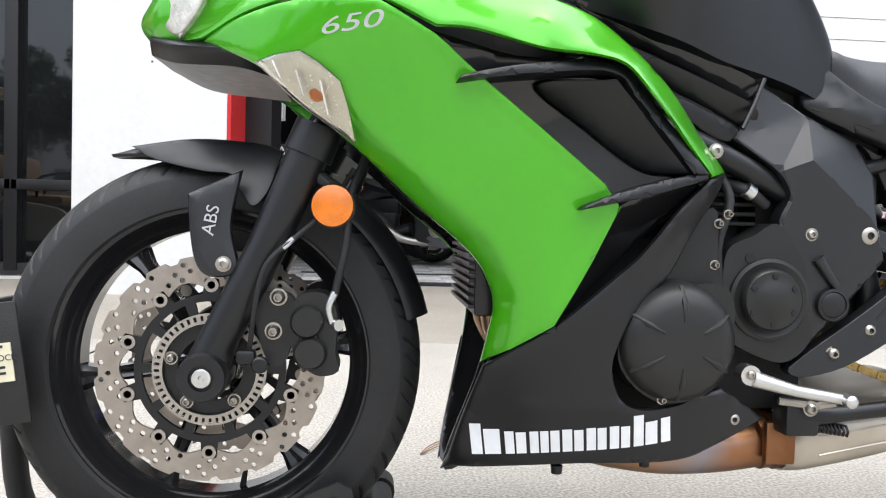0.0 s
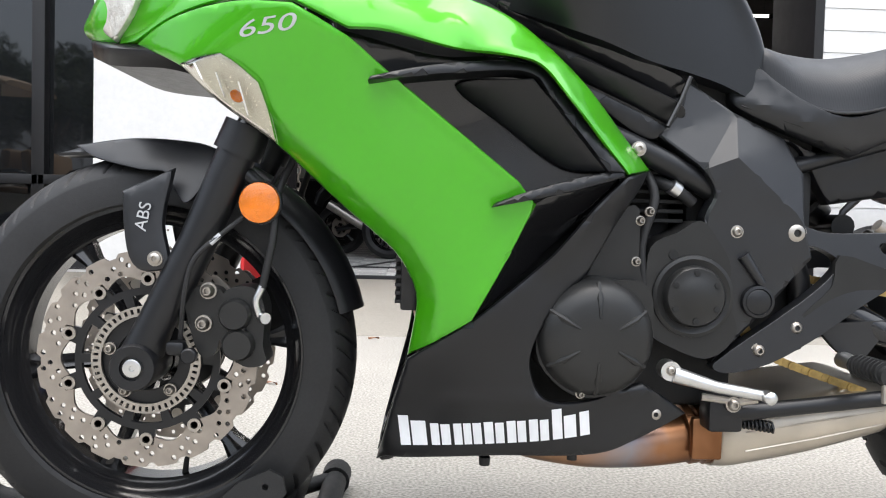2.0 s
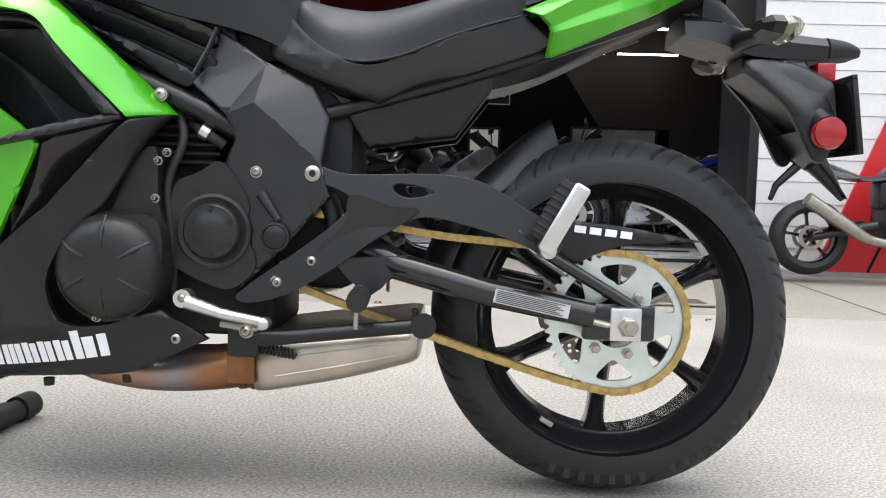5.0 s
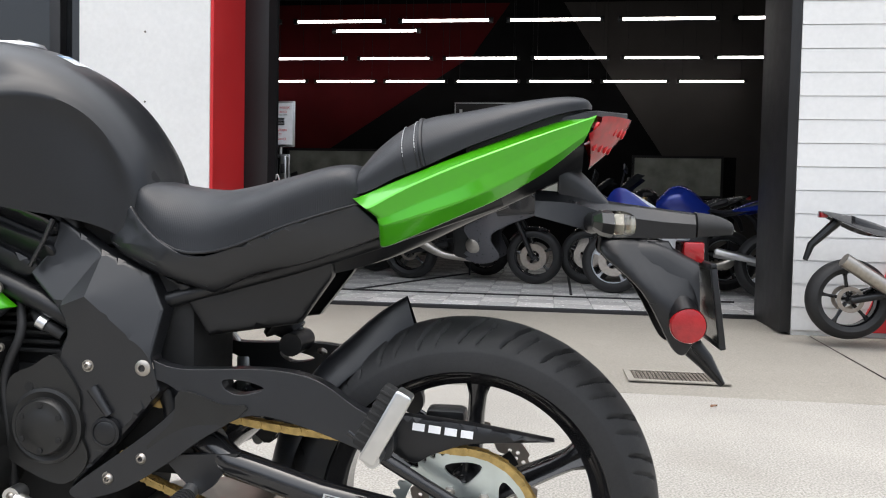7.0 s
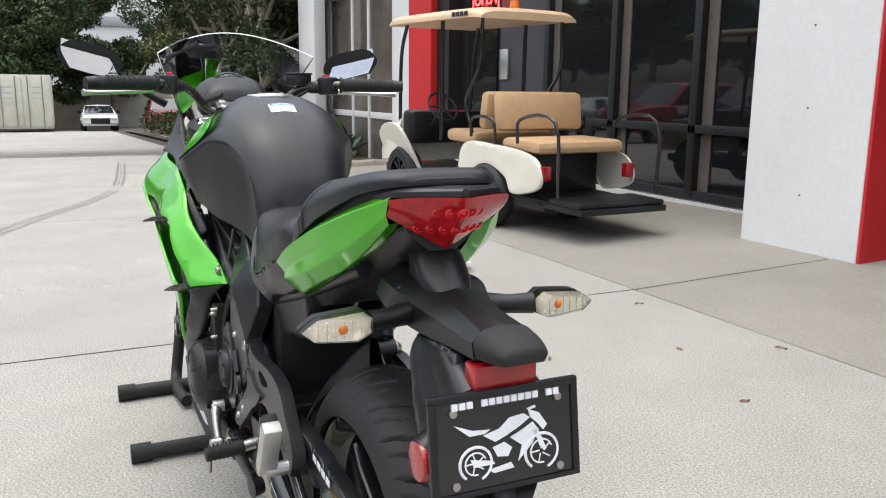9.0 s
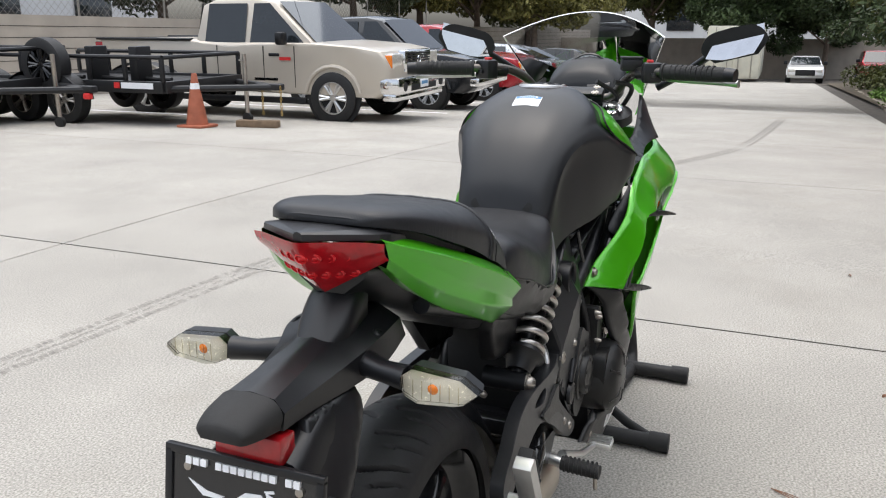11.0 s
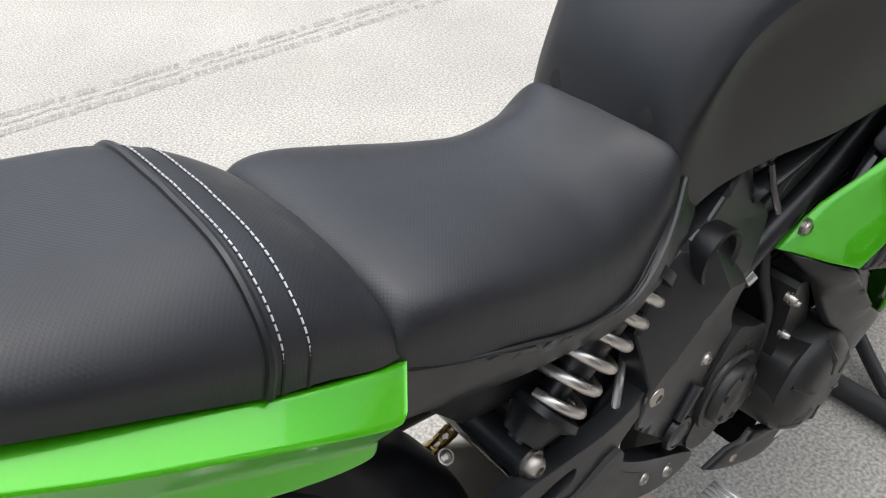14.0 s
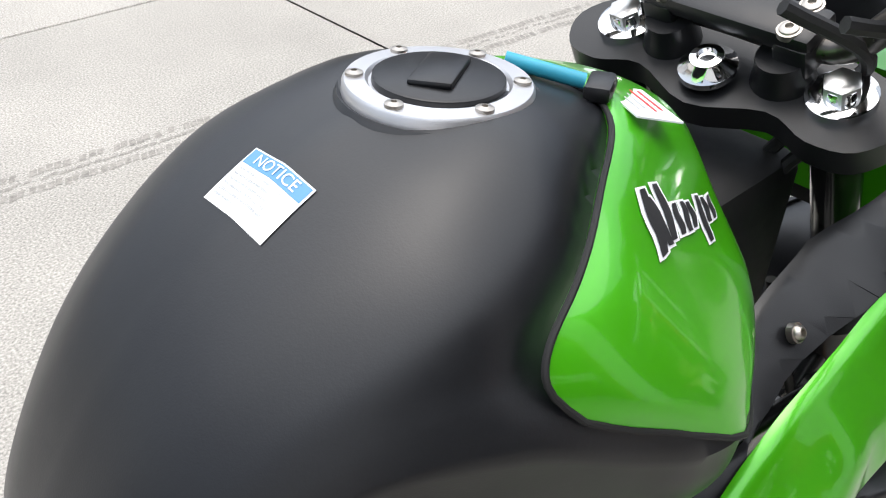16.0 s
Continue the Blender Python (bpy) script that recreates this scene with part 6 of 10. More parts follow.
    # footpeg bracket
    out = [(0.922, 0.541), (0.908, 0.528), (0.915, 0.513), (0.955, 0.505), (0.985, 0.488), (0.978, 0.468), (0.93, 0.425), (0.81, 0.336), (0.826, 0.322), (0.889, 0.338), (0.963, 0.382), (1.029, 0.43), (1.095, 0.463), (1.18, 0.448), (1.25, 0.425), (1.292, 0.408), (1.309, 0.425), (1.3, 0.455), (1.25, 0.482), (1.189, 0.518), (1.112, 0.53), (0.977, 0.526)]
    o = catmull(out, 4, True)
    hole = catmull([(1.05, 0.513), (1.085, 0.511), (1.112, 0.501), (1.075, 0.492), (1.052, 0.5)], 3, True)
    d_f = tps([(0.92, 0.53, 0.138), (0.82, 0.33, 0.15), (0.98, 0.48, 0.148), (1.1, 0.5, 0.143), (1.3, 0.43, 0.15), (1.03, 0.46, 0.152)])
    v2, t2 = fill2d(o, [hole])
    dd = {tuple(np.round(p, 6)): c for p, c in zip(v2, d_f(v2))}
    fb = part("footpeg_bracket", solid(v2, t2, lambda p: (p[0], s * dd[tuple(np.round(p, 6))], p[1]), lambda p: (p[0], s * (dd[tuple(np.round(p, 6))] - 0.024), p[1])), PANEL, bike, "dark grey cast footpeg bracket")
    bv = fb.modifiers.new("edge", "BEVEL")
    bv.width, bv.segments, bv.limit_method, bv.angle_limit = 0.003, 2, "ANGLE", radians(50)
    part("bracket_face", plate([(0.985, 0.495), (1.05, 0.478), (1.09, 0.474), (1.02, 0.425), (0.945, 0.402), (0.935, 0.41), (0.975, 0.45)], s * 0.153, s * 0.145, smooth=3), ENGINE, fb)
    for bx, bz, r in ((0.924, 0.525, 0.013), (0.926, 0.39, 0.009), (0.873, 0.356, 0.009)):
        part("bracket_bolt", bolt((bx, s * 0.15 if bz < 0.5 else s * 0.142, bz), (0, s, 0), r, 0.007), STEEL, fb)
    # passenger peg folded up, rider peg
    peg = part("passenger_peg", moved(block(-0.013, 0.013, -0.045, 0.045, -0.056, 0.056, 0.005), Matrix.Translation((1.305, s * 0.186, 0.468)) @ Matrix.Rotation(0.5, 4, "Y") @ Matrix.Diagonal((0.95, 0.35, 1, 1))), ALU, fb, "folded aluminium passenger footpeg")
    part("peg_rubber", moved(block(-0.015, 0.007, -0.012, 0.012, -0.045, 0.052, 0.004), Matrix.Translation((1.291, s * 0.183, 0.476)) @ Matrix.Rotation(0.5, 4, "Y")), GRIP, peg, "ribbed black rubber")
    for q in range(8):
        part("rib", moved(block(-0.016, 0.008, -0.0135, 0.0135, -0.038 + 0.011 * q, -0.033 + 0.011 * q, 0.0015), Matrix.Translation((1.291, s * 0.183, 0.476)) @ Matrix.Rotation(0.5, 4, "Y")), GRIP, peg)
    part("peg_mount", tube([(1.285, s * 0.14, 0.42), (1.285, s * 0.19, 0.42)], 0.012, 10), ALU, fb)
    rp = part("rider_peg", join(tube([(1.0, s * 0.14, 0.345), (1.005, s * 0.17, 0.342)], [0.012, 0.011], 10)), ALU, fb, "aluminium rider footpeg")
    part("peg_rubber", tube([(1.005, s * 0.17, 0.342), (1.01, s * 0.245, 0.34)], [0.014, 0.0135], 12), GRIP, rp, "ribbed black rubber")
    for q in range(8):
        part("rib", tube([(1.0055 + 0.0005 * q, s * (0.176 + 0.0085 * q), 0.342), (1.0055 + 0.0005 * q, s * (0.179 + 0.0085 * q), 0.342)], 0.0165, 10), GRIP, rp)
    part("feeler", tube([(1.008, s * 0.236, 0.332), (1.008, s * 0.238, 0.302)], 0.004, 8), STEEL, rp)
    part("heel_guard", plate([(0.955, 0.395), (1.075, 0.404), (1.035, 0.352), (1.015, 0.338), (0.985, 0.362)], s * 0.146, s * 0.135, smooth=0), PANEL, fb)
    # clutch / generator cover
    cx, cz, yy = (0.628, 0.376, 0.178)
    cov = [lathe([(-0.06, 0.085), (0.0, 0.083), (0.02, 0.078), (0.034, 0.066), (0.040, 0.05), (0.042, 0.02), (0.042, 0)], (cx, s * yy, cz), (0, s, 0), 40)]
    cov.append(plate([(0.585, 0.44), (0.62, 0.46), (0.64, 0.51), (0.665, 0.55), (0.69, 0.553), (0.692, 0.48), (0.70, 0.44), (0.69, 0.4), (0.6, 0.40)], s * 0.1, s * 0.165, smooth=3))
    cov.append(plate([(0.59, 0.44), (0.68, 0.455), (0.707, 0.425), (0.70, 0.34), (0.66, 0.3), (0.6, 0.296), (0.552, 0.34), (0.553, 0.4)], s * 0.1, s * 0.19, smooth=4))
    eg = part("engine_cover", join(*cov), ENGINE, bike, "dark grey engine side cover with radial ribs")
    for k in range(6):
        a = radians(30 + 60 * k)
        part("cover_groove", tube([(cx + 0.03 * math.cos(a), s * (yy + 0.0415), cz + 0.03 * math.sin(a)), (cx + 0.055 * math.cos(a), s * (yy + 0.0375), cz + 0.055 * math.sin(a)), (cx + 0.076 * math.cos(a), s * (yy + 0.022), cz + 0.076 * math.sin(a))], [0.0015, 0.005, 0.003], 8), ENGINE, eg)
    for bx, bz in ((0.689, 0.402), (0.69, 0.345), (0.692, 0.537), (0.688, 0.48), (0.705, 0.55), (0.61, 0.298)):
        part("cover_bolt", bolt((bx, s * (0.165 if bz > 0.45 else 0.19), bz), (0, s, 0), 0.0055, 0.01), STEEL, eg)
    so_ = catmull([(0.712, 0.5), (0.75, 0.522), (0.783, 0.539), (0.81, 0.51), (0.828, 0.475), (0.825, 0.43), (0.84, 0.385), (0.818, 0.352), (0.78, 0.345), (0.703, 0.385), (0.706, 0.44)], 4, True)
    v2, t2 = fill2d(so_)
    st = part("generator_cover", join(solid(v2, t2, lambda p: (p[0], s * 0.152, p[1]), lambda p: (p[0], s * 0.09, p[1])), lathe([(-0.01, 0.06), (0.004, 0.058), (0.006, 0.053), (0.003, 0.046), (0.003, 0.044), (0.014, 0.043), (0.017, 0.04), (0.018, 0.025), (0.02, 0.022), (0.02, 0)], (0.774, s * 0.152, 0.432), (0, s, 0), 40)), ENGINE, bike, "dark grey round generator cover")
    for k in range(6):
        a = radians(30 + 60 * k + 60)
        part("cover_bolt", lathe([(0.0, 0.0045), (0.0188, 0.0045), (0.0192, 0.003), (0.0185, 0)], (0.774 + 0.034 * math.cos(a), s * 0.152, 0.432 + 0.034 * math.sin(a)), (0, s, 0), 8), DARK, st)
    part("cover_hole", lathe([(0, 0.0075), (0.0015, 0.007), (0.0015, 0)], (0.745, s * 0.152, 0.49), (0, s, 0), 14), DARK, st)
core = part("engine_block", block(0.44, 0.86, -0.1, 0.1, 0.26, 0.52, 0.02), DARK, bike, "black engine block")
part("cylinder_block", block(0.5, 0.76, -0.09, 0.09, 0.5, 0.74, 0.015), DARK, core)
part("gearbox", block(0.78, 0.98, -0.085, 0.085, 0.34, 0.7, 0.02), DARK, core)
for k in range(8):
    part("cooling_fin", block(0.50, 0.77, -0.112, 0.112, 0.535 + 0.014 * k, 0.541 + 0.014 * k, 0.001, 1), DARK, core)
radiator = part("radiator", block(0.36, 0.39, -0.13, 0.13, 0.4, 0.72, 0.004), PLASTIC, bike, "black finned radiator")
for k in range(25):
    part("fin", block(0.352, 0.36, -0.125, 0.125, 0.41 + 0.012 * k, 0.415 + 0.012 * k, 0, 1), PLASTIC, radiator)
part("steering_head", join(block(0.25, 0.4, -0.07, 0.07, 0.68, 0.88, 0.02), block(0.38, 0.9, -0.075, 0.075, 0.7, 0.83, 0.02)), DARK, bike, "black steel frame head")
for s in (-1, 1):
    part("hose", tube([(0.705, s * 0.115, 0.62), (0.72, s * 0.135, 0.57), (0.7, s * 0.145, 0.5), (0.71, s * 0.145, 0.4), (0.705, s * 0.13, 0.33)], 0.007, 10, 5), RUBBER, bike, "black rubber hose")
    part("hose", tube([(0.72, s * 0.1, 0.6), (0.75, s * 0.125, 0.585), (0.78, s * 0.12, 0.565)], 0.009, 10, 5), RUBBER, bike, "black rubber hose")
    part("clamp", tube([(0.745, s * 0.128, 0.588), (0.757, s * 0.126, 0.581)], 0.0115, 12), ALU, bike, "silver hose clamp")
    part("frame_tube", tube([(0.42, s * 0.11, 0.74), (0.6, s * 0.125, 0.68), (0.78, s * 0.12, 0.6), (0.93, s * 0.1, 0.5), (0.96, s * 0.1, 0.4)], 0.017, 14, 5), PLASTIC, bike, "black frame tube")
    part("subframe_tube", tube([(0.86, s * 0.095, 0.6), (1.0, s * 0.085, 0.64), (1.2, s * 0.085, 0.7), (1.45, s * 0.07, 0.79)], 0.013, 12, 4), PLASTIC, bike, "black subframe tube")

# shift lever, side stand, exhaust
shl = part("shift_lever", join(tube([(0.743, -0.178, 0.325), (0.8, -0.188, 0.31), (0.866, -0.195, 0.300)], [0.012, 0.0085, 0.0075], 10), lathe([(-0.012, 0.014), (0.012, 0.014), (0.012, 0)], (0.737, -0.172, 0.33), (0, -1, 0), 16)), ALU, bike, "polished aluminium shift lever")
part("lever_bolt", bolt((0.737, -0.184, 0.331), (0, -1, 0), 0.006, 0.004), STEEL, shl)
part("lever_tip", lathe([(-0.008, 0.009), (0.012, 0.009), (0.015, 0.006), (0.016, 0)], (0.867, -0.2, 0.3), (0, -1, 0), 14), ALU, shl)
part("shift_rod", tube([(0.862, -0.18, 0.292), (0.84, -0.17, 0.285), (0.79, -0.16, 0.29)], 0.0055, 8), STEEL, bike, "steel shift rod")
ss = part("side_stand", join(tube([(0.82, -0.15, 0.265), (0.90, -0.158, 0.274), (1.09, -0.165, 0.298)], [0.015, 0.0115, 0.011], 14), block(0.8, 0.85, -0.165, -0.12, 0.24, 0.295, 0.006), lathe([(-0.01, 0.016), (0.012, 0.02), (0.014, 0)], (1.1, -0.165, 0.3), (0.2, -1, 0), 14), tube([(1.093, -0.165, 0.3), (1.088, -0.172, 0.325)], 0.005, 8)), PLASTIC, bike, "black folded side stand")
part("stand_bolt", bolt((0.832, -0.17, 0.282), (0, -1, 0), 0.009, 0.008), STEEL, ss)
part("stand_spring", tube([(0.83 + 0.001 * k, -0.145 + 0.008 * math.cos(k * math.pi / 3), 0.255 - 0.00015 * k + 0.008 * math.sin(k * math.pi / 3)) for k in range(73)], 0.002, 6), PLASTIC, ss)
muf = part("muffler", loft([(0.83, [(0, 0.262), (0.075, 0.262), (0.115, 0.24), (0.12, 0.2), (0.095, 0.172), (0.03, 0.168)]), (0.86, [(0, 0.272), (0.09, 0.272), (0.128, 0.25), (0.132, 0.205), (0.11, 0.178), (0.03, 0.172)]), (0.97, [(0, 0.287), (0.09, 0.287), (0.128, 0.266), (0.132, 0.225), (0.11, 0.2), (0.03, 0.192)]), (1.075, [(0, 0.3), (0.09, 0.3), (0.126, 0.28), (0.13, 0.248), (0.105, 0.228), (0.03, 0.218)]), (1.09, [(0, 0.298), (0.085, 0.298), (0.118, 0.28), (0.122, 0.252), (0.1, 0.235), (0.03, 0.226)])], 5, 4), TI, bike, "tarnished metal underbelly muffler")
for q in range(2):
    part("muffler_crease", tube([(0.868, -0.1325, 0.205 + 0.028 * q), (0.97, -0.133, 0.225 + 0.026 * q), (1.072, -0.13, 0.247 + 0.02 * q)], 0.0018, 6), TI, muf)
part("muffler_clamp", join(*[lathe([(-0.008, 0.04), (-0.006, 0.046), (0.006, 0.046), (0.008, 0.04)], (0.80 + 0.02 * k, -0.075, 0.216), (1, 0, 0.18), 28) for k in range(2)], block(0.79, 0.835, -0.13, -0.115, 0.19, 0.252, 0.004)), HEAT, bike, "heat-tinted exhaust clamp")
part("exhaust_pipe", join(tube([(0.46, -0.045, 0.3), (0.52, -0.06, 0.215), (0.62, -0.075, 0.195), (0.72, -0.078, 0.2), (0.83, -0.075, 0.215)], [0.024, 0.026, 0.03, 0.036, 0.038], 20, 5), tube([(0.44, 0.045, 0.32), (0.5, 0.05, 0.23), (0.62, 0.02, 0.2), (0.8, -0.03, 0.21)], 0.025, 16, 5),
                          tube([(0.40, -0.05, 0.46), (0.405, -0.052, 0.38), (0.45, -0.05, 0.3)], 0.023, 16, 4), tube([(0.40, 0.05, 0.46), (0.405, 0.052, 0.38), (0.45, 0.048, 0.31)], 0.023, 16, 4)), HEAT, bike, "heat-discoloured steel exhaust pipe")
part("belly_pan", grid_mesh([[(0.335, -0.02, 0.16), (0.335, 0.02, 0.16)], [(0.42, -0.1, 0.182), (0.42, 0.1, 0.182)], [(0.6, -0.14, 0.2), (0.6, 0.14, 0.2)], [(0.66, -0.14, 0.212), (0.66, 0.14, 0.212)]]), PLASTIC, bike, "black belly pan")
for bx in (0.36, 0.49, 0.62):
    part("belly_peg", lathe([(0, 0.009), (0.012, 0.008), (0.013, 0)], (bx, -0.1 if bx > 0.4 else -0.05, 0.182 if bx < 0.5 else 0.192), (0, 0, -1), 10), PLASTIC, bike, "black rubber peg under the cowl")

# shock absorber on the right
top, bot = np.array((0.905, 0.1, 0.70)), np.array((1.092, 0.1, 0.545))
ax = bot - top
L = np.linalg.norm(ax)
ax = ax / L
shock = part("shock_absorber", join(tube([top, top + ax * L * 0.98], [0.014, 0.014], 14), tube([top + ax * 0.05, top + ax * 0.15], 0.022, 16), lathe([(0, 0.02), (0.004, 0.04), (0.012, 0.042), (0.02, 0.03), (0.045, 0.022), (0.045, 0)], top + ax * (L - 0.055), ax, 24), lathe([(0.0, 0.0), (0.0, 0.034), (0.012, 0.036), (0.014, 0)], top + ax * 0.018, ax, 24)), PLASTIC, bike, "black shock absorber body")
e1 = np.cross(ax, (0, 1, 0))
e1 /= np.linalg.norm(e1)
e2 = np.cross(ax, e1)
turns = 6
part("coil_spring", tube([top + ax * (0.03 + (L - 0.085) * i / 150) + 0.033 * (e1 * math.cos(2 * math.pi * turns * i / 150) + e2 * math.sin(2 * math.pi * turns * i / 150)) for i in range(151)], 0.0062, 10), SPRING, shock, "silver coil spring")
part("shock_bolt", bolt(bot + np.array((0, 0.022, -0.008)), (0, 1, 0), 0.013, 0.012), STEEL, shock)
part("shock_mount", tube([bot + np.array((0.0, -0.06, -0.008)), bot + np.array((0, 0.02, -0.008))], 0.02, 14), PLASTIC, shock)
part("rear_master", join(block(0.965, 0.99, 0.12, 0.14, 0.42, 0.5, 0.004), tube([(0.975, 0.13, 0.5), (0.96, 0.12, 0.54), (0.93, 0.1, 0.56)], 0.005, 8, 4)), ALU, bike, "silver rear brake cylinder")
part("brake_pedal", join(tube([(0.98, 0.165, 0.345), (0.9, 0.185, 0.31), (0.83, 0.2, 0.3)], [0.01, 0.007, 0.006], 10), block(0.80, 0.84, 0.185, 0.235, 0.296, 0.308, 0.003), *[block(0.803 + 0.008 * q, 0.806 + 0.008 * q, 0.187, 0.233, 0.307, 0.3115, 0, 1) for q in range(5)]), ALU, bike, "silver rear brake pedal")
part("brake_caliper", join(block(1.32, 1.39, 0.075, 0.13, 0.38, 0.43, 0.01), lathe([(0, 0.018), (0.01, 0.017), (0.011, 0)], (1.35, 0.13, 0.405), (0, 1, 0), 18)), ENGINE, bike, "black rear brake caliper")

# bars and cockpit
clampm = part("triple_clamp", join(plate([(-0.15, 0.0), (-0.135, 0.035), (-0.1, 0.042), (-0.06, 0.03), (0, 0.05), (0.06, 0.03), (0.1, 0.042), (0.135, 0.035), (0.15, 0.0), (0.12, -0.035), (0.05, -0.045), (0, -0.05), (-0.05, -0.045), (-0.12, -0.035)], -0.012, 0.012, smooth=4)), PLASTIC, bike, "black upper triple clamp")
clampm.matrix_local = frame_matrix((0.302, 0, 0.942), (0, 1, 0), (0.42, 0, 0.907))
up = Vector((0.42, 0, 0.907)).normalized()
for s in (-1, 1):
    part("fork_cap", lathe([(-0.006, 0.0265), (0.006, 0.0255), (0.008, 0.02), (0.008, 0.0135), (0.016, 0.013), (0.0175, 0.011), (0.0175, 0)], (0.303, s * 0.1, 0.955), up, 6 if False else 28), CHROME, bike, "polished fork cap")
    part("fork_cap_hex", lathe([(0.008, 0.0145), (0.019, 0.0142), (0.02, 0.012), (0.02, 0)], (0.303, s * 0.1, 0.955), up, 6), ALU, bike, "polished hex nut")
    part("bar_riser", lathe([(0, 0.026), (0.01, 0.024), (0.02, 0.021), (0.03, 0.02), (0.03, 0)], (0.30, s * 0.052, 0.95), up, 22), PLASTIC, bike, "black bar riser")
part("stem_nut", lathe([(0, 0.024), (0.005, 0.0235), (0.013, 0.014), (0.015, 0.0135), (0.016, 0.008), (0.012, 0.007), (0.012, 0)], (0.325, 0, 0.952), up, 28), CHROME, bike, "chromed steering stem nut")
part("bar_clamp", join(moved(block(-0.02, 0.02, -0.075, 0.075, -0.009, 0.009, 0.006), pose(0.305, 0, 0.997, 0, 25)), moved(block(-0.014, 0.022, -0.075, -0.045, -0.03, 0.0, 0.005), pose(0.305, 0, 0.997, 0, 25)), moved(block(-0.014, 0.022, 0.045, 0.075, -0.03, 0.0, 0.005), pose(0.305, 0, 0.997, 0, 25))), PLASTIC, bike, "black handlebar clamp")
for s in (-1, 1):
    for dx in (-0.012, 0.014):
        part("clamp_bolt", bolt((0.305 + dx, s * 0.055, 1.006 - dx * 0.45), up, 0.0075, 0.004), STEEL, bike, "silver socket bolt")
    part("handlebar", tube([(0.30, 0, 0.985), (0.30, s * 0.06, 0.985), (0.298, s * 0.095, 0.992), (0.315, s * 0.13, 1.032), (0.36, s * 0.17, 1.055), (0.42, s * 0.22, 1.058), (0.47, s * 0.385, 1.055)], 0.011, 14, 5), STEEL if False else mat("bar_steel", (0.12, 0.11, 0.1), 0.3, 0.9, 0.1, 30) if s < 0 else bpy.data.materials["bar_steel"], bike, "dark steel handlebar")
    gr = part("grip", join(tube([(0.425, s * 0.235, 1.058), (0.466, s * 0.372, 1.056)], [0.0175, 0.0165], 16), lathe([(0, 0.02), (0.006, 0.021), (0.008, 0.017)], (0.424, s * 0.232, 1.058), (0.3, s, 0), 18)), GRIP, bike, "black rubber handlebar grip")
    for q in range(9):
        part("grip_rib", tube([(0.43 + 0.0035 * q, s * (0.25 + 0.0117 * q), 1.058), (0.4315 + 0.0035 * q, s * (0.255 + 0.0117 * q), 1.058)], 0.0182, 14), GRIP, gr)
    part("bar_end", tube([(0.466, s * 0.373, 1.056), (0.474, s * 0.395, 1.055)], [0.0165, 0.015], 14), PLASTIC, gr)
    sw = part("switch_housing", join(moved(block(-0.022, 0.022, -0.022, 0.022, -0.024, 0.024, 0.008), pose(0.407, s * 0.205, 1.055, 0, 0, s * 18)), tube([(0.36, s * 0.17, 1.05), (0.395, s * 0.2, 1.05)], 0.015, 12)), PLASTIC, bike, "black handlebar switch housing")
    part("switch_button", moved(block(-0.008, 0.008, -0.007, 0.007, 0, 0.01, 0.002), pose(0.41, s * 0.2, 1.075, 0, 0, s * 18)), REDPRINT, sw, "red switch")
    part("switch_button", moved(block(0, 0.006, -0.006, 0.006, -0.005, 0.005, 0.002), pose(0.428, s * 0.212, 1.05, 0, 0, s * 18)), PANEL, sw)
    part("lever", tube([(0.36, s * 0.2, 1.045), (0.375, s * 0.27, 1.038), (0.40, s * 0.37, 1.034), (0.41, s * 0.40, 1.034)], [0.009, 0.0065, 0.006, 0.009], 10, 4), ALU, bike, "polished hand lever")
    mr = part("mirror", moved(loft([(-0.02, [(0, 0.02), (0.03, 0.015), (0.05, 0), (0.03, -0.02)]), (0.012, [(0, 0.045), (0.06, 0.038), (0.085, 0), (0.055, -0.035)])], 2, 4), Matrix.Translation((0.11, s * 0.37, 1.117)) @ Matrix.Rotation(radians(s * 14), 4, "X") @ Matrix.Rotation(radians(-s * 12), 4, "Z")), PLASTIC, bike, "black mirror housing")
    gpts = [(-0.078, -0.022, None), (-0.05, 0.016), (-0.012, 0.036, None), (0.076, 0.037, None), (0.072, 0.004), (0.045, -0.034, None), (-0.03, -0.035)]
    gpts = [(s * p[0], *p[1:]) for p in gpts]
    v2, t2 = fill2d([np.array(p) for p in catmull(gpts, 3, True)])
    part("mirror_glass", moved(solid(v2, t2, lambda p: (0.0, p[0], p[1]), lambda p: (0.002, p[0], p[1])), Matrix.Translation((0.123, s * 0.37, 1.119)) @ Matrix.Rotation(radians(s * 14), 4, "X") @ Matrix.Rotation(radians(-s * 12), 4, "Z") @ Matrix.Rotation(radians(-18 if s > 0 else -9), 4, "Y")), CHROME, mr, "mirror glass")
    part("mirror_stem", tube([(0.03, s * 0.17, 1.0), (0.05, s * 0.24, 1.04), (0.1, s * 0.31, 1.09)], [0.012, 0.01, 0.01], 10, 4), PLASTIC, mr)
part("fluid_reservoir", moved(join(block(-0.028, 0.028, -0.025, 0.025, -0.015, 0.015, 0.005), block(-0.03, 0.03, -0.027, 0.027, 0.014, 0.02, 0.003)), pose(0.335, 0.145, 1.07, 0, 0, 15)), PLASTIC, bike, "black brake fluid reservoir")
dash = part("instrument_panel", loft([(0.10, [(0, 1.06), (0.04, 1.055), (0.075, 1.03), (0.07, 1.0)]), (0.13, [(0, 1.085), (0.06, 1.075), (0.1, 1.04), (0.095, 0.99)]), (0.19, [(0, 1.05), (0.06, 1.042), (0.1, 1.01), (0.095, 0.975)]), (0.21, [(0, 1.01), (0.055, 1.005), (0.085, 0.99), (0.08, 0.965)])], 4, 4), PLASTIC, bike, "black instrument panel with round tachometer")
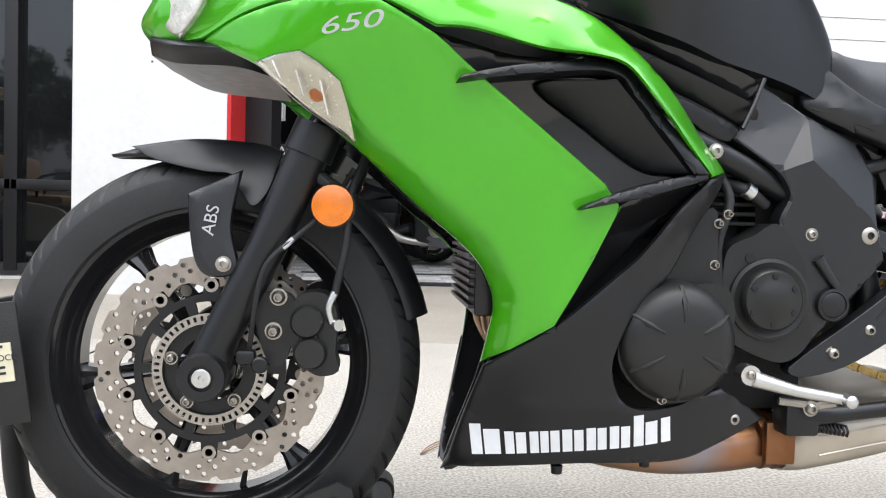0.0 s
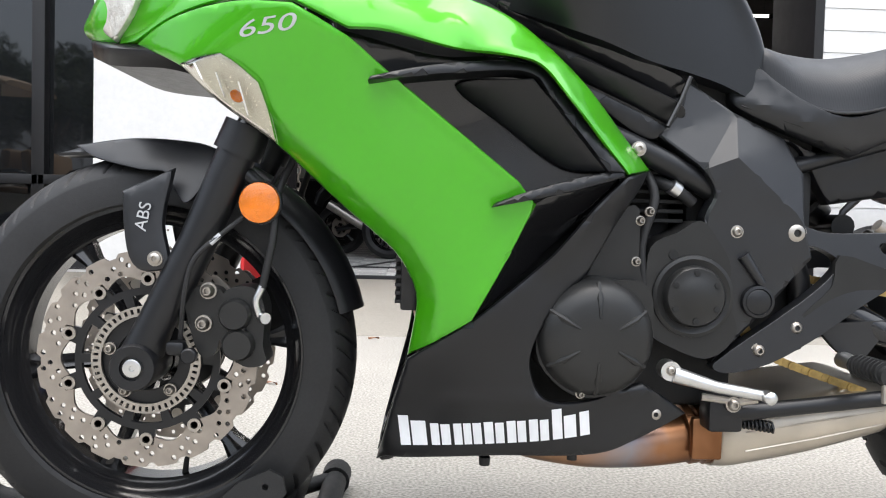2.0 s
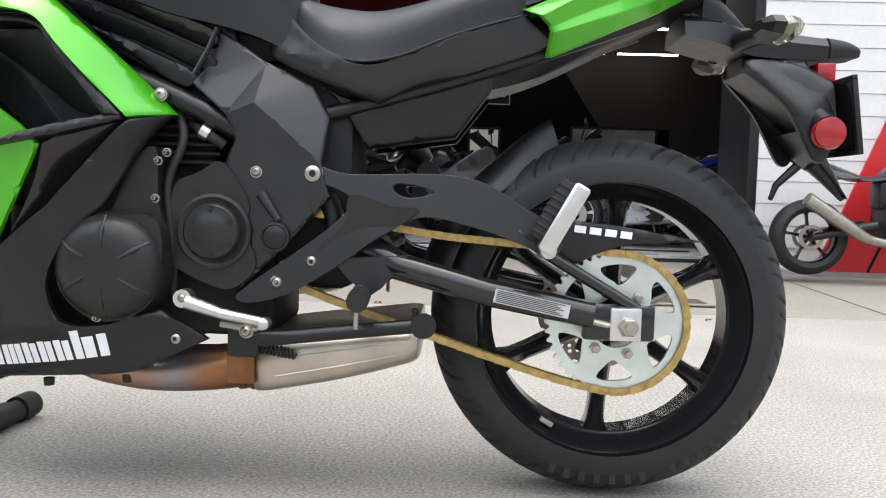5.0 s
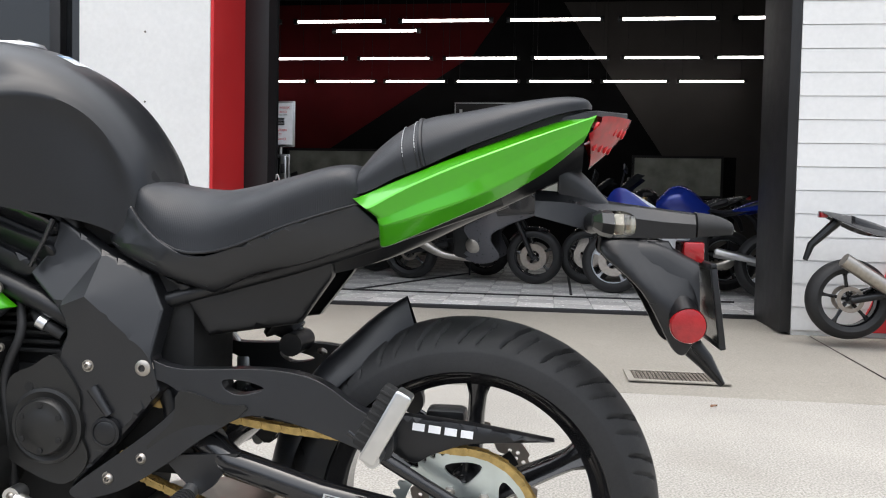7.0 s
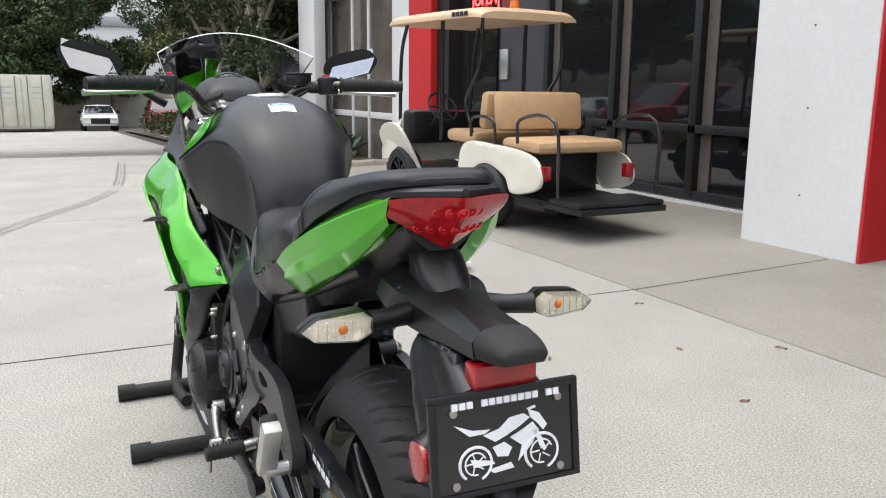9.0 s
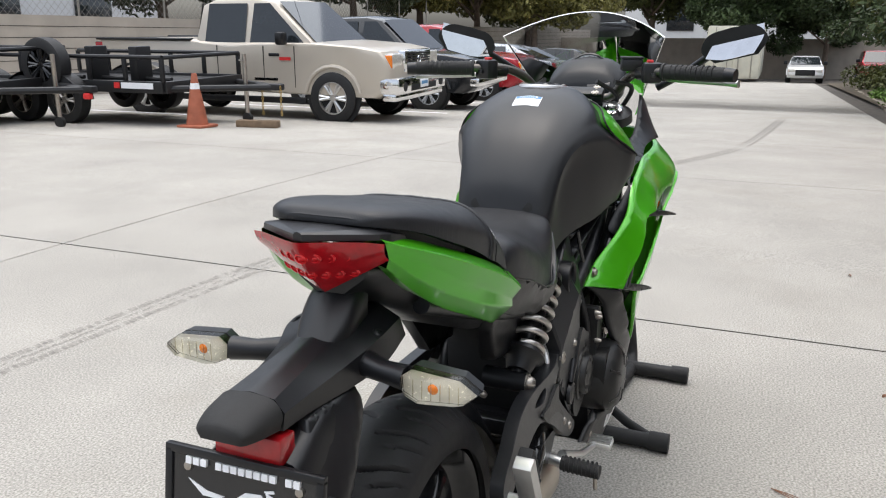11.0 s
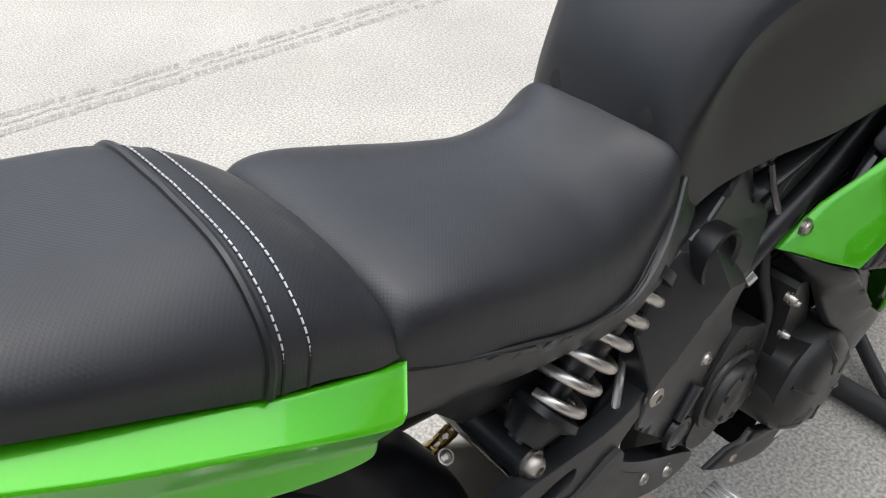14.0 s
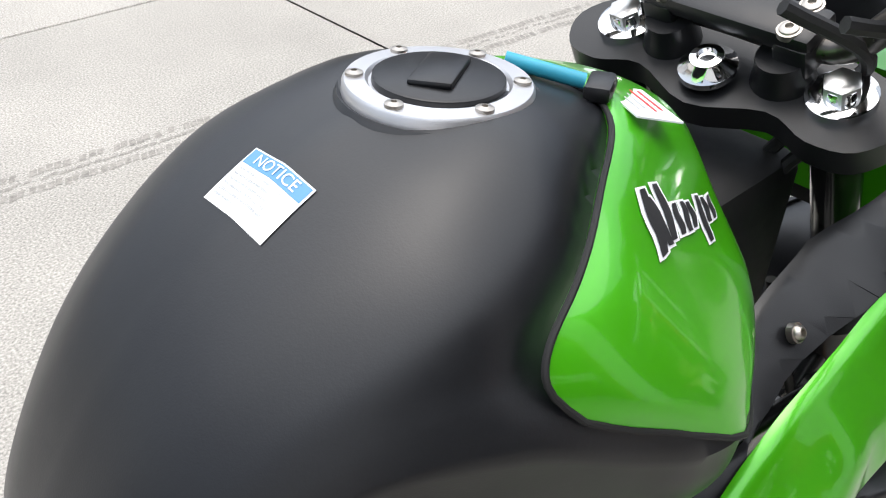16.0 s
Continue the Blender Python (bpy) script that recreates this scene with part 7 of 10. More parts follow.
gd = Vector((0.75, 0, 0.66)).normalized()
part("tachometer_rim", lathe([(0, 0.052), (0.006, 0.052), (0.007, 0.047), (0.002, 0.046)], (0.158, -0.004, 1.05), gd, 40), GLOSS, dash)
part("tachometer", lathe([(0.0035, 0.046), (0.004, 0.03), (0.004, 0)], (0.158, -0.004, 1.05), gd, 40), mat("dial_grey", (0.4, 0.42, 0.44), 0.3, 0, 0.05, 40), dash, "pale tachometer dial")
gu = Vector((0, 1, 0)).cross(gd)
for k in range(13):
    a = radians(-30 + 20 * k)
    c = Vector((0.158, -0.004, 1.05)) + gd * 0.005 + (Vector((0, 1, 0)) * math.cos(a) - gu * math.sin(a)) * 0.038
    part("dial_mark", tube([c, c + (Vector((0, 1, 0)) * math.cos(a) - gu * math.sin(a)) * 0.006], 0.001, 5), REDPRINT if k < 3 else INK, dash)
part("display", moved(block(-0.03, 0.03, -0.012, 0.012, 0, 0.003, 0.001), frame_matrix((0.205, 0.04, 1.012), (0, 1, 0), (-0.66, 0, 0.75))), GLOSS, dash)
for k, (y0, y1) in enumerate(((0.03, 0.09), (-0.03, -0.09), (0.05, 0.12))):
    part("cable", tube([(0.36, y0 * 2.2, 1.03), (0.3, y1 * 1.2, 0.99 + 0.01 * k), (0.26, y1 * 0.8, 0.93), (0.3, y0, 0.84), (0.36, y0, 0.76)], 0.006, 8, 5), RUBBER, bike, "black control cable")


# ---- ground: concrete slabs on one sheet that falls away gently to -x ----
def ground_z(x, y=0.0):
    """The yard falls gently to -x and rises to the shop."""
    d, u = max(0.0, -2.0 - x), max(0.0, y - 2.3)
    return -0.031 * d * min(1, 0.4 + d / 10) + 0.045 * min(u, 1.7)


CONC = mat("concrete", (0.335, 0.317, 0.284), 0.85, 0, 0.15, 0.9, 0.03, 300, rvar=0.06, fine=0.42)
CONC2 = mat("old_concrete", (0.265, 0.245, 0.21), 0.85, 0, 0.14, 0.7, 0.3, 260, fine=0.2)
for m in (CONC, CONC2):
    for nd in m.node_tree.nodes:
        if nd.type == "TEX_NOISE" and nd.inputs["Scale"].default_value < 2:
            nd.inputs["Detail"].default_value, nd.inputs["Roughness"].default_value = 10, 0.68


def weathered(m, col, dirt, size):
    """Water stains and specks of dirt over a surface."""
    n, l = m.node_tree.nodes, m.node_tree.links
    b = n[m["bsdf"]]
    old = b.inputs["Base Color"].links[0].from_socket
    tc = n.new("ShaderNodeTexCoord")
    t = n.new("ShaderNodeTexNoise")
    t.inputs["Scale"].default_value, t.inputs["Detail"].default_value, t.inputs["Roughness"].default_value = size, 8, 0.65
    l.new(tc.outputs["Object"], t.inputs["Vector"])
    r = n.new("ShaderNodeMapRange")
    r.inputs["From Min"].default_value, r.inputs["From Max"].default_value = 0.56, 0.75
    r.inputs["To Min"].default_value, r.inputs["To Max"].default_value = 0.0, 0.55
    l.new(t.outputs["Fac"], r.inputs["Value"])
    v = n.new("ShaderNodeTexVoronoi")
    v.inputs["Scale"].default_value = 22
    l.new(tc.outputs["Object"], v.inputs["Vector"])
    r2 = n.new("ShaderNodeMapRange")
    r2.inputs["From Min"].default_value, r2.inputs["From Max"].default_value = 0.02, 0.09
    r2.inputs["To Min"].default_value, r2.inputs["To Max"].default_value = 0.35, 0.0
    l.new(v.outputs["Distance"], r2.inputs["Value"])
    ad = n.new("ShaderNodeMath")
    ad.operation, ad.use_clamp = "ADD", True
    l.new(r.outputs[0], ad.inputs[0])
    l.new(r2.outputs[0], ad.inputs[1])
    mx = n.new("ShaderNodeMix")
    mx.data_type = "RGBA"
    l.new(ad.outputs[0], mx.inputs[0])
    l.new(old, mx.inputs[6])
    mx.inputs[7].default_value = (*dirt, 1)
    info = n.new("ShaderNodeObjectInfo")
    tone = n.new("ShaderNodeMapRange")
    tone.inputs["To Min"].default_value, tone.inputs["To Max"].default_value = 0.94, 1.05
    l.new(info.outputs["Random"], tone.inputs["Value"])
    sc = n.new("ShaderNodeVectorMath")
    sc.operation = "SCALE"
    l.new(mx.outputs[2], sc.inputs[0])
    l.new(tone.outputs[0], sc.inputs["Scale"])
    l.new(sc.outputs[0], b.inputs["Base Color"])


weathered(CONC, None, (0.235, 0.21, 0.17), 0.55)
weathered(CONC2, None, (0.19, 0.165, 0.13), 0.4)
JOINT = mat("joint_dirt", (0.07, 0.06, 0.05), 0.9, 0, 0.3, 8)
xs_g = [-900, -200, -90, -60, -40, -30, -22, -16, -12, -9, -7, -5, -4, -3, -2, 0, 3, 8, 20, 60, 300, 900]
ys_g = [-900, -100, -40, -20, -8, 0, 2.3, 4.0, 6.3, 8, 20, 40, 100, 900]
gr_ = tagged(mesh_ob("ground", grid_mesh([[(x, y, ground_z(max(x, -60), y) - 0.025) for y in ys_g] for x in xs_g]), JOINT), kind="structure", label="grey concrete yard", category="ground")
pav = tagged(new("pavement"), "large pale concrete slabs with dark joints", "pavement", kind="structure")


def slab(x0, x1, y0, y1, m, z=0.0):
    g = 0.006
    nx = 4 if x0 > -12 else 2
    rows = []
    for i in range(nx + 1):
        x = x0 + g + (x1 - x0 - 2 * g) * i / nx
        cut = [y for y in (2.3,) if y0 < y < y1]
        top = [(x, y, ground_z(x, y) + z) for y in (y0 + g + 0.004, *cut, y1 - g - 0.004)]
        za, zb = top[0][2], top[-1][2]
        rows.append([(x, y0 + g, za - 0.02), (x, y0 + g, za - 0.004), *top, (x, y1 - g, zb - 0.004), (x, y1 - g, zb - 0.02)])
    o = part("concrete_slab", grid_mesh(rows), m, pav, smooth=False)
    return o


for i, x0 in enumerate([-48.85, -40.85, -32.85, -24.85, -20.85, -16.85, -12.85, -8.85, -4.85, -0.85, 3.15, 7.15, 11.15]):
    x1 = x0 + (8 if x0 < -24 else 4)
    for j, (y0, y1) in enumerate([(-15, -8.6), (-8.6, -3.12), (-3.12, 2.3), (2.3, 4.62)]):
        if j == 3 and (x1 < -12):
            continue
        if j == 3:
            x1 = x0 + 4
        slab(x0, x1, y0, y1, CONC if j < 3 else CONC2)
# tyre tracks: rubber marks that run past the motorcycle
TRACK = mat("rubber_mark", (0.24, 0.225, 0.2), 0.8, 0, 0.25, 40, fine=0.2)
pts_t = catmull([(7.5, -2.45), (3.2, -2.14), (1.35, -2.02), (0.44, -1.95), (-0.92, -1.85), (-2.3, -1.66), (-4.9, -0.75), (-8, 0.1), (-14, 0.6)], 60)
arc_ = np.concatenate(([0], np.cumsum(np.linalg.norm(np.diff(np.array([p[:2] for p in pts_t]), axis=0), axis=1))))
pts_t = [(float(np.interp(a, arc_, [p[0] for p in pts_t])), float(np.interp(a, arc_, [p[1] for p in pts_t]))) for a in np.arange(0, arc_[-1], 0.2)]
marks = bmesh.new()
for i in range(0, len(pts_t) - 1):
    p, q = np.array(pts_t[i]), np.array(pts_t[i + 1])
    d = (q - p) / np.linalg.norm(q - p)
    nn = np.array((-d[1], d[0]))
    L = np.linalg.norm(q - p)
    for side in (-0.055, 0.0, 0.05):
        k = 0
        while k < L - 0.02:
            w = 0.018 if side else 0.008
            if random.random() > 0.12:
                a = p + d * k + nn * (side - w + random.uniform(-0.006, 0.006))
                c = [a, a + d * random.uniform(0.014, 0.024), a + d * 0.02 + nn * (2 * w) + d * 0.01, a + nn * (2 * w) + d * 0.01]
                marks.faces.new([marks.verts.new((u[0], u[1], ground_z(u[0]) + 0.0012)) for u in c])
            k += 0.024
tagged(mesh_ob("tyre_track", marks, TRACK, False), "dark dashed rubber tyre track on the concrete", "tyre track", kind="stuff")
# litter: leaves, twigs, paper
LEAFBR = mat("dry_leaf", (0.19, 0.09, 0.05), 0.7, 0, 0.3, 60)
for k, (x, y, a, s_) in enumerate([(0.2, 2.2, 20, 1), (0.6, 1.6, 80, 0.8), (-0.4, 0.9, 130, 0.7), (-0.03, 1.23, 150, 1), (-0.34, 1.29, 110, 0.8), (-0.45, 0.99, 130, 0.8), (-0.95, 1.19, 100, 0.9), (-1.2, 1.1, 40, 0.8), (-2.2, 1.7, 95, 0.9), (-1.9, 0.9, 10, 0.7), (-3.4, 1.3, 60, 1), (2.2, 2.1, 35, 0.8), (0.05, 1.8, 10, 0.6), (-0.6, 2.1, 70, 0.9), (0.75, 2.3, 30, 0.7)]):
    bm = grid_mesh([[(t_ * 0.05 * s_, w * 0.008 * (1 - abs(2 * t_ - 1)), 0.003 + 0.006 * math.sin(t_ * 3 + w)) for w in (-1, 0, 1)] for t_ in [i / 6 for i in range(7)]])
    o = mesh_ob("dry_leaf", bm, LEAFBR)
    o.matrix_world = pose(x, y, ground_z(x, y), 0, 0, a)
    tagged(o, "small dry brown leaf lying on the concrete", "leaf", "leaves on the ground")
bm = grid_mesh([[(x * 0.075 + 0.02 * math.sin(y * 9), y * 0.035 + 0.012 * math.sin(x * 4), 0.006 + 0.03 * math.sin(x * 5 + y * 3) ** 2) for y in range(-2, 3)] for x in range(-2, 3)])
o = mesh_ob("paper_scrap", bm, mat("yellowed_paper", (0.62, 0.57, 0.42), 0.8, 0, 0.1, 30))
o.matrix_world = pose(-1.69, 1.56, 0.03, 0, 0, 70)
tagged(o, "crumpled yellowed paper scrap on the concrete", "paper")
for k in range(3):
    o = mesh_ob("twig", tube([(0, 0, 0.004), (0.05, 0.006 * k, 0.006), (0.12, 0.002 + 0.007 * k, 0.005), (0.196 - 0.006 * k, -0.012 + 0.006 * k, 0.004)], 0.0011, 6, 3), LEAFBR)
    o.matrix_world = pose(0.335, 0.572, ground_z(0.335, 0.572), 0, 0, 52 + 2 * k)
    tagged(o, "thin brown curved twig lying on the concrete", "twig", "bundle of twigs")
dr = thing("drain_grate", "rusty brown metal drain grate set in concrete", "drain")
part("grate_frame", join(block(1.96, 2.42, 2.69, 2.72, 0.001, 0.008, 0.001), block(1.96, 2.42, 2.93, 2.96, 0.001, 0.008, 0.001), block(1.96, 1.99, 2.72, 2.93, 0.001, 0.008, 0.001), block(2.39, 2.42, 2.72, 2.93, 0.001, 0.008, 0.001)), CONC2, dr)
RUST = mat("rusty_iron", (0.13, 0.11, 0.09), 0.8, 0.2, 0.3, 30, 0.4, 300)
for k in range(22):
    part("slat", block(1.995 + 0.018 * k, 2.006 + 0.018 * k, 2.72, 2.93, 0.001, 0.007, 0.001, 1), RUST, dr)
dr.location = (-0.05, -0.2, ground_z(0, 2.6))

# ---- wheel chock under the front wheel ----
ck = thing("wheel_chock", "black steel motorcycle wheel chock with a paper label", "wheel chock")
for s in (-1, 1):
    y = FY + s * 0.085
    o2 = [(-0.14, 0.022), (0.02, 0.02), (0.1, 0.03), (0.16, 0.08), (0.20, 0.125), (0.195, 0.15), (0.175, 0.16), (0.13, 0.14), (0.06, 0.075), (-0.02, 0.055), (-0.14, 0.06)]
    part("side_plate", plate(o2, y - 0.004, y + 0.004, [ring2d(0.05, 0.045, 0.014, 14), ring2d(0.0, 0.036, 0.009, 12), ring2d(0.105, 0.075, 0.012, 14), ring2d(0.14, 0.105, 0.009, 12), ring2d(0.17, 0.135, 0.005, 8)]), STANDMET, ck, "perforated black steel side plate")
part("cradle", join(*[tube([(-0.009 + 0.305 * math.cos(radians(a)), FY - 0.085, FZ + 0.312 * math.sin(radians(a))), (-0.009 + 0.305 * math.cos(radians(a)), FY + 0.085, FZ + 0.312 * math.sin(radians(a)))], 0.006, 8) for a in (-48, -62, -100, -118)], grid_mesh([[(-0.009 + 0.313 * math.cos(radians(a)), FY + yy, FZ + 0.311 * math.sin(radians(a))) for yy in (-0.08, 0.08)] for a in range(-70, -38, 4)])), STANDMET, ck)
part("frame_tube", join(tube([(-0.27, FY - 0.27, 0.026), (-0.27, FY + 0.27, 0.026)], 0.024, 14), tube([(-0.10, FY - 0.12, 0.03), (-0.2, FY - 0.13, 0.028), (-0.27, FY - 0.13, 0.03), (-0.335, FY - 0.12, 0.06), (-0.345, FY - 0.1, 0.2), (-0.345, FY - 0.085, 0.33)], 0.019, 14, 5),
                        tube([(-0.1, FY + 0.12, 0.03), (-0.2, FY + 0.13, 0.028), (-0.27, FY + 0.13, 0.03), (-0.335, FY + 0.12, 0.06), (-0.345, FY + 0.1, 0.2), (-0.345, FY + 0.085, 0.33)], 0.019, 14, 5), tube([(0.24, FY - 0.27, 0.026), (0.24, FY + 0.27, 0.026)], 0.022, 14), tube([(-0.1, FY - 0.09, 0.03), (0.24, FY - 0.09, 0.03)], 0.016, 12), tube([(-0.1, FY + 0.09, 0.03), (0.24, FY + 0.09, 0.03)], 0.016, 12)), STANDMET, ck, "bent black steel tube")
for fx_, fy_ in ((-0.27, 1), (-0.27, -1), (0.24, 1), (0.24, -1)):
    part("foot_cap", tube([(fx_, FY + fy_ * 0.265, 0.027), (fx_, FY + fy_ * 0.32, 0.027)], 0.0275, 16), GRIP, ck, "black rubber foot cap")
part("brace", tube([(0.1, FY + 0.1, 0.06), (0.16, FY + 0.19, 0.03), (0.24, FY + 0.28, 0.03)], 0.014, 10), STANDMET, ck)
part("front_stop", block(-0.345, -0.335, FY - 0.1, FY + 0.1, 0.24, 0.4, 0.004), STANDMET, ck, "black steel front stop plate")
for sy in (-0.1, 0.1):
    part("stop_cheek", moved(block(-0.04, 0.05, -0.003, 0.003, -0.08, 0.085, 0.002), pose(-0.295, FY + sy, 0.32, 0, -8)), STANDMET, ck, "black steel cheek plate")
lb = part("chock_label", moved(block(-0.034, 0.034, -0.001, 0.001, -0.026, 0.026, 0), pose(-0.292, FY - 0.1045, 0.325, 0, -8)), mat("cream_label", (0.62, 0.58, 0.42), 0.6, 0, 0.1, 40), ck, "cream paper label")
part("label_text", moved(text_mesh("SPORT CHOCK", 0.0115, "t"), Matrix.Translation((-0.292, FY - 0.1058, 0.331)) @ Matrix.Rotation(-0.14, 4, "Y") @ Matrix.Rotation(math.pi / 2, 4, "X")), INK, lb)
for q in (-0.016, -0.008, 0.02):
    part("label_line", moved(block(-0.024, 0.024, -0.0016, -0.0008, q, q + 0.0035, 0), pose(-0.292, FY - 0.1045, 0.325, 0, -8)), INK, lb)

# ---- the shop front ----
before_shop = set(bpy.data.objects)
WHITEW = mat("white_paint", (0.7, 0.695, 0.68), 0.6, 0, 0.04, 1.5, 0.3, 60, fine=0.03)
REDW = mat("red_paint", (0.55, 0.022, 0.025), 0.45, 0, 0.08, 2, 0.2, 80)
BLACKW = mat("black_paint", (0.012, 0.012, 0.013), 0.5, 0, 0.2, 3, 0.2, 80)
GREYW = mat("charcoal_paint", (0.045, 0.047, 0.052), 0.5, 0, 0.12, 3, 0.2, 80)
DARKRED = mat("dark_red_wall", (0.09, 0.006, 0.008), 0.8, 0, 0.12, 2, spec=0.2)
MATTEB = mat("matte_black_wall", (0.007, 0.007, 0.0075), 0.85, 0, 0.15, 3, spec=0.15)
# pale walls: the dim room's shade is put into a near-black base colour
DIMPALEW = mat("interior_white_dimmed", (0.055, 0.05, 0.047), 0.7, 0, 0.08, 2)
DGLASS = mat("window_glass", (0.01, 0.011, 0.012), 0.03, 0, 0.1, 3, spec=0.9, rvar=0.01)


def wall(name, label, bm, m):
    return tagged(mesh_ob(name, bm, m, False), label, "wall", kind="structure")


wall("wall_column", "white painted column of the shop front", join(block(-1.95, -0.95, 4.25, 4.86, -0.1, 5.2, 0.01), block(-1.95, -1.75, 4.86, 5.5, -0.1, 5.2, 0)), WHITEW)
wall("trim_red", "bright red painted corner trim", block(-0.949, -0.925, 4.252, 4.86, -0.1, 5.2, 0.004), REDW)
for k, zz in enumerate((0.35, 0.95, 1.5, 2.0, 2.6)):
    o = mesh_ob("wall_screw", lathe([(0, 0.008), (0.004, 0.007), (0.005, 0)], (-1.44, 4.25, zz), (0, -1, 0), 8), RUST)
    tagged(o, "small rusty screw in the white column", "screw", "screws in the column")
jl = thing("door_frame", "black steel door frame with chipped paint", "door frame", kind="structure")
part("jamb", block(-0.948, -0.73, 4.864, 4.92, -0.02, 5.2, 0.008), BLACKW, jl)
part("jamb", block(3.05, 3.12, 4.42, 5.12, -0.02, 5.2, 0.008), BLACKW, jl)
part("lintel", block(-0.7, 3.28, 4.4, 5.1, 4.6, 5.2, 0.008), BLACKW, jl)
part("sill", block(-0.7, 3.2, 5.06, 5.14, -0.02, 0.012, 0.003), BLACKW, jl)
sw_ = tagged(new("wall_east"), "white lap siding wall", "wall", kind="structure")
part("backing", block(3.125, 14, 4.44, 5.1, -0.1, 5.2, 0), WHITEW, sw_, smooth=False)
for k in range(33):
    z0 = 0.0 + 0.158 * k
    bm = grid_mesh([[(x, 4.423, z0), (x, 4.4275, z0 + 0.155), (x, 4.45, z0 + 0.154), (x, 4.45, z0)] for x in (3.123, 14)], True, True)
    part("slat", bm, WHITEW, sw_, smooth=False)
# window bay, set back
bay = tagged(new("window_1"), "dark glass shop window in black frames", "window", kind="structure")
part("header", block(-9.1, -1.95, 5.2, 5.5, 2.78, 5.2, 0), GREYW, bay, smooth=False)
part("base", block(-6.3, -1.95, 5.16, 5.5, -0.2, 0.10, 0.004), BLACKW, bay)
for x in (-6.22, -4.86, -3.56, -2.72):
    part("mullion", block(x - 0.05, x + 0.05, 5.15, 5.32, 0.05, 2.8, 0.006), BLACKW, bay)
for x0, x1 in ((-6.22, -4.86), (-4.86, -3.56), (-3.56, -2.72), (-2.72, -1.95)):
    for z0, z1 in ((0.1, 0.66), (0.74, 2.74)):
        part("pane", block(x0 + 0.05, x1 - 0.05, 5.24, 5.25, z0, z1, 0), DGLASS, bay, smooth=False)
        part("curtain", block(x0 + 0.06, x0 + 0.2, 5.222, 5.236, z0, z1, 0), mat("inner_blind", (0.12, 0.1, 0.085), 0.3, 0, 0.1, 6) if x0 == -6.22 and z0 == 0.1 else bpy.data.materials["inner_blind"], bay, smooth=False) if x0 < -3 else None
    part("rail", block(x0, x1, 5.15, 5.32, 0.66, 0.74, 0.005), BLACKW, bay)
part("rail", block(-6.3, -1.95, 5.15, 5.32, 2.74, 2.8, 0.005), BLACKW, bay)
wall("wall_grey", "charcoal panel beside the shop window", block(-7.45, -6.27, 5.2, 5.5, -0.2, 2.8, 0), GREYW)
dr2 = tagged(new("door_1"), "dark glass entrance door with an open sign", "door", kind="structure")
part("leaf", block(-8.7, -7.45, 5.22, 5.3, -0.2, 2.8, 0.004), BLACKW, dr2)
part("pane", block(-8.4, -7.55, 5.19, 5.215, 0.2, 2.6, 0), DGLASS, dr2, smooth=False)
part("plate", block(-7.42, -7.2, 5.16, 5.2, 1.2, 1.6, 0.005), ALU, dr2)
sgn = thing("open_sign", "glowing red neon open sign in the doorway", "sign")
NEON = mat("neon_red", (1.0, 0.04, 0.04), 0.4, 0, 0.02, 10, emit=4.0)
part("letters", moved(text_mesh("OPEN", 0.26, "n", 0.006), Matrix.Translation((-7.78, 5.12, 2.3)) @ Matrix.Rotation(math.pi / 2, 4, "X")), NEON, sgn)
part("border", join(*[tube(p, 0.01, 6) for p in ([(-8.15, 5.12, 2.15), (-7.4, 5.12, 2.15)], [(-8.15, 5.12, 2.45), (-7.4, 5.12, 2.45)], [(-8.15, 5.12, 2.15), (-8.15, 5.12, 2.45)], [(-7.4, 5.12, 2.15), (-7.4, 5.12, 2.45)])]), NEON, sgn)
part("hanger", join(tube([(-7.9, 5.14, 2.45), (-7.9, 5.2, 2.8)], 0.006, 6), block(-8.1, -7.45, 5.13, 5.2, 2.28, 2.32, 0.002)), BLACKW, sgn)
bmr = plate([(-8.75, 3.0 - 0.12), (-7.66, 2.86), (-7.95, 3.7), (-8.2, 5.2), (-8.75, 5.2)], 5.16, 5.2)
wall("trim_red_panel", "red painted wedge on the shop front", bmr, REDW)
wall("trim_red_left", "red painted pier trim", block(-9.98, -9.1, 4.885, 5.0, -0.6, 5.2, 0.01), REDW)
wall("wall_pier", "black painted inner side of the pier", block(-9.97, -8.7, 5.0, 5.3, -0.6, 5.2, 0), BLACKW)
wall("wall_pier_white", "white pier between the two units", block(-10.65, -9.985, 4.9, 5.3, -0.6, 5.2, 0.01), WHITEW)
BEIGE = mat("beige_stucco", (0.6, 0.57, 0.5), 0.75, 0, 0.06, 2, 0.4, 60)
nb = tagged(new("wall_neighbour"), "beige neighbour shop front with dark windows", "wall", kind="structure")
part("upper", block(-16, -10.65, 5.0, 5.5, 2.9, 5.2, 0), BEIGE, nb, smooth=False)
part("roof_slab", block(-40, -10.65, 4.3, 5.5, 4.2, 4.9, 0.02), WHITEW, nb, smooth=False)
BGLASS = mat("window_with_blinds", (0.13, 0.11, 0.09), 0.06, 0, 0.25, 2, spec=0.8, rvar=0.01)
for x0, x1 in ((-14.86, -13.41), (-13.41, -12.47), (-12.47, -11.17)):
    part("pane", block(x0, x1, 5.12, 5.14, 0.62, 2.95, 0), BGLASS, nb, smooth=False)
    part("pane", block(x0, x1, 5.12, 5.14, -0.5, 0.5, 0), BGLASS, nb, smooth=False)
    part("mullion", block(x0 - 0.045, x0 + 0.045, 5.09, 5.2, -0.6, 2.95, 0.005), WHITEW, nb)
    part("rail", block(x0 + 0.05, x1 - 0.05, 5.1, 5.2, 0.5, 0.62, 0.005), WHITEW, nb)
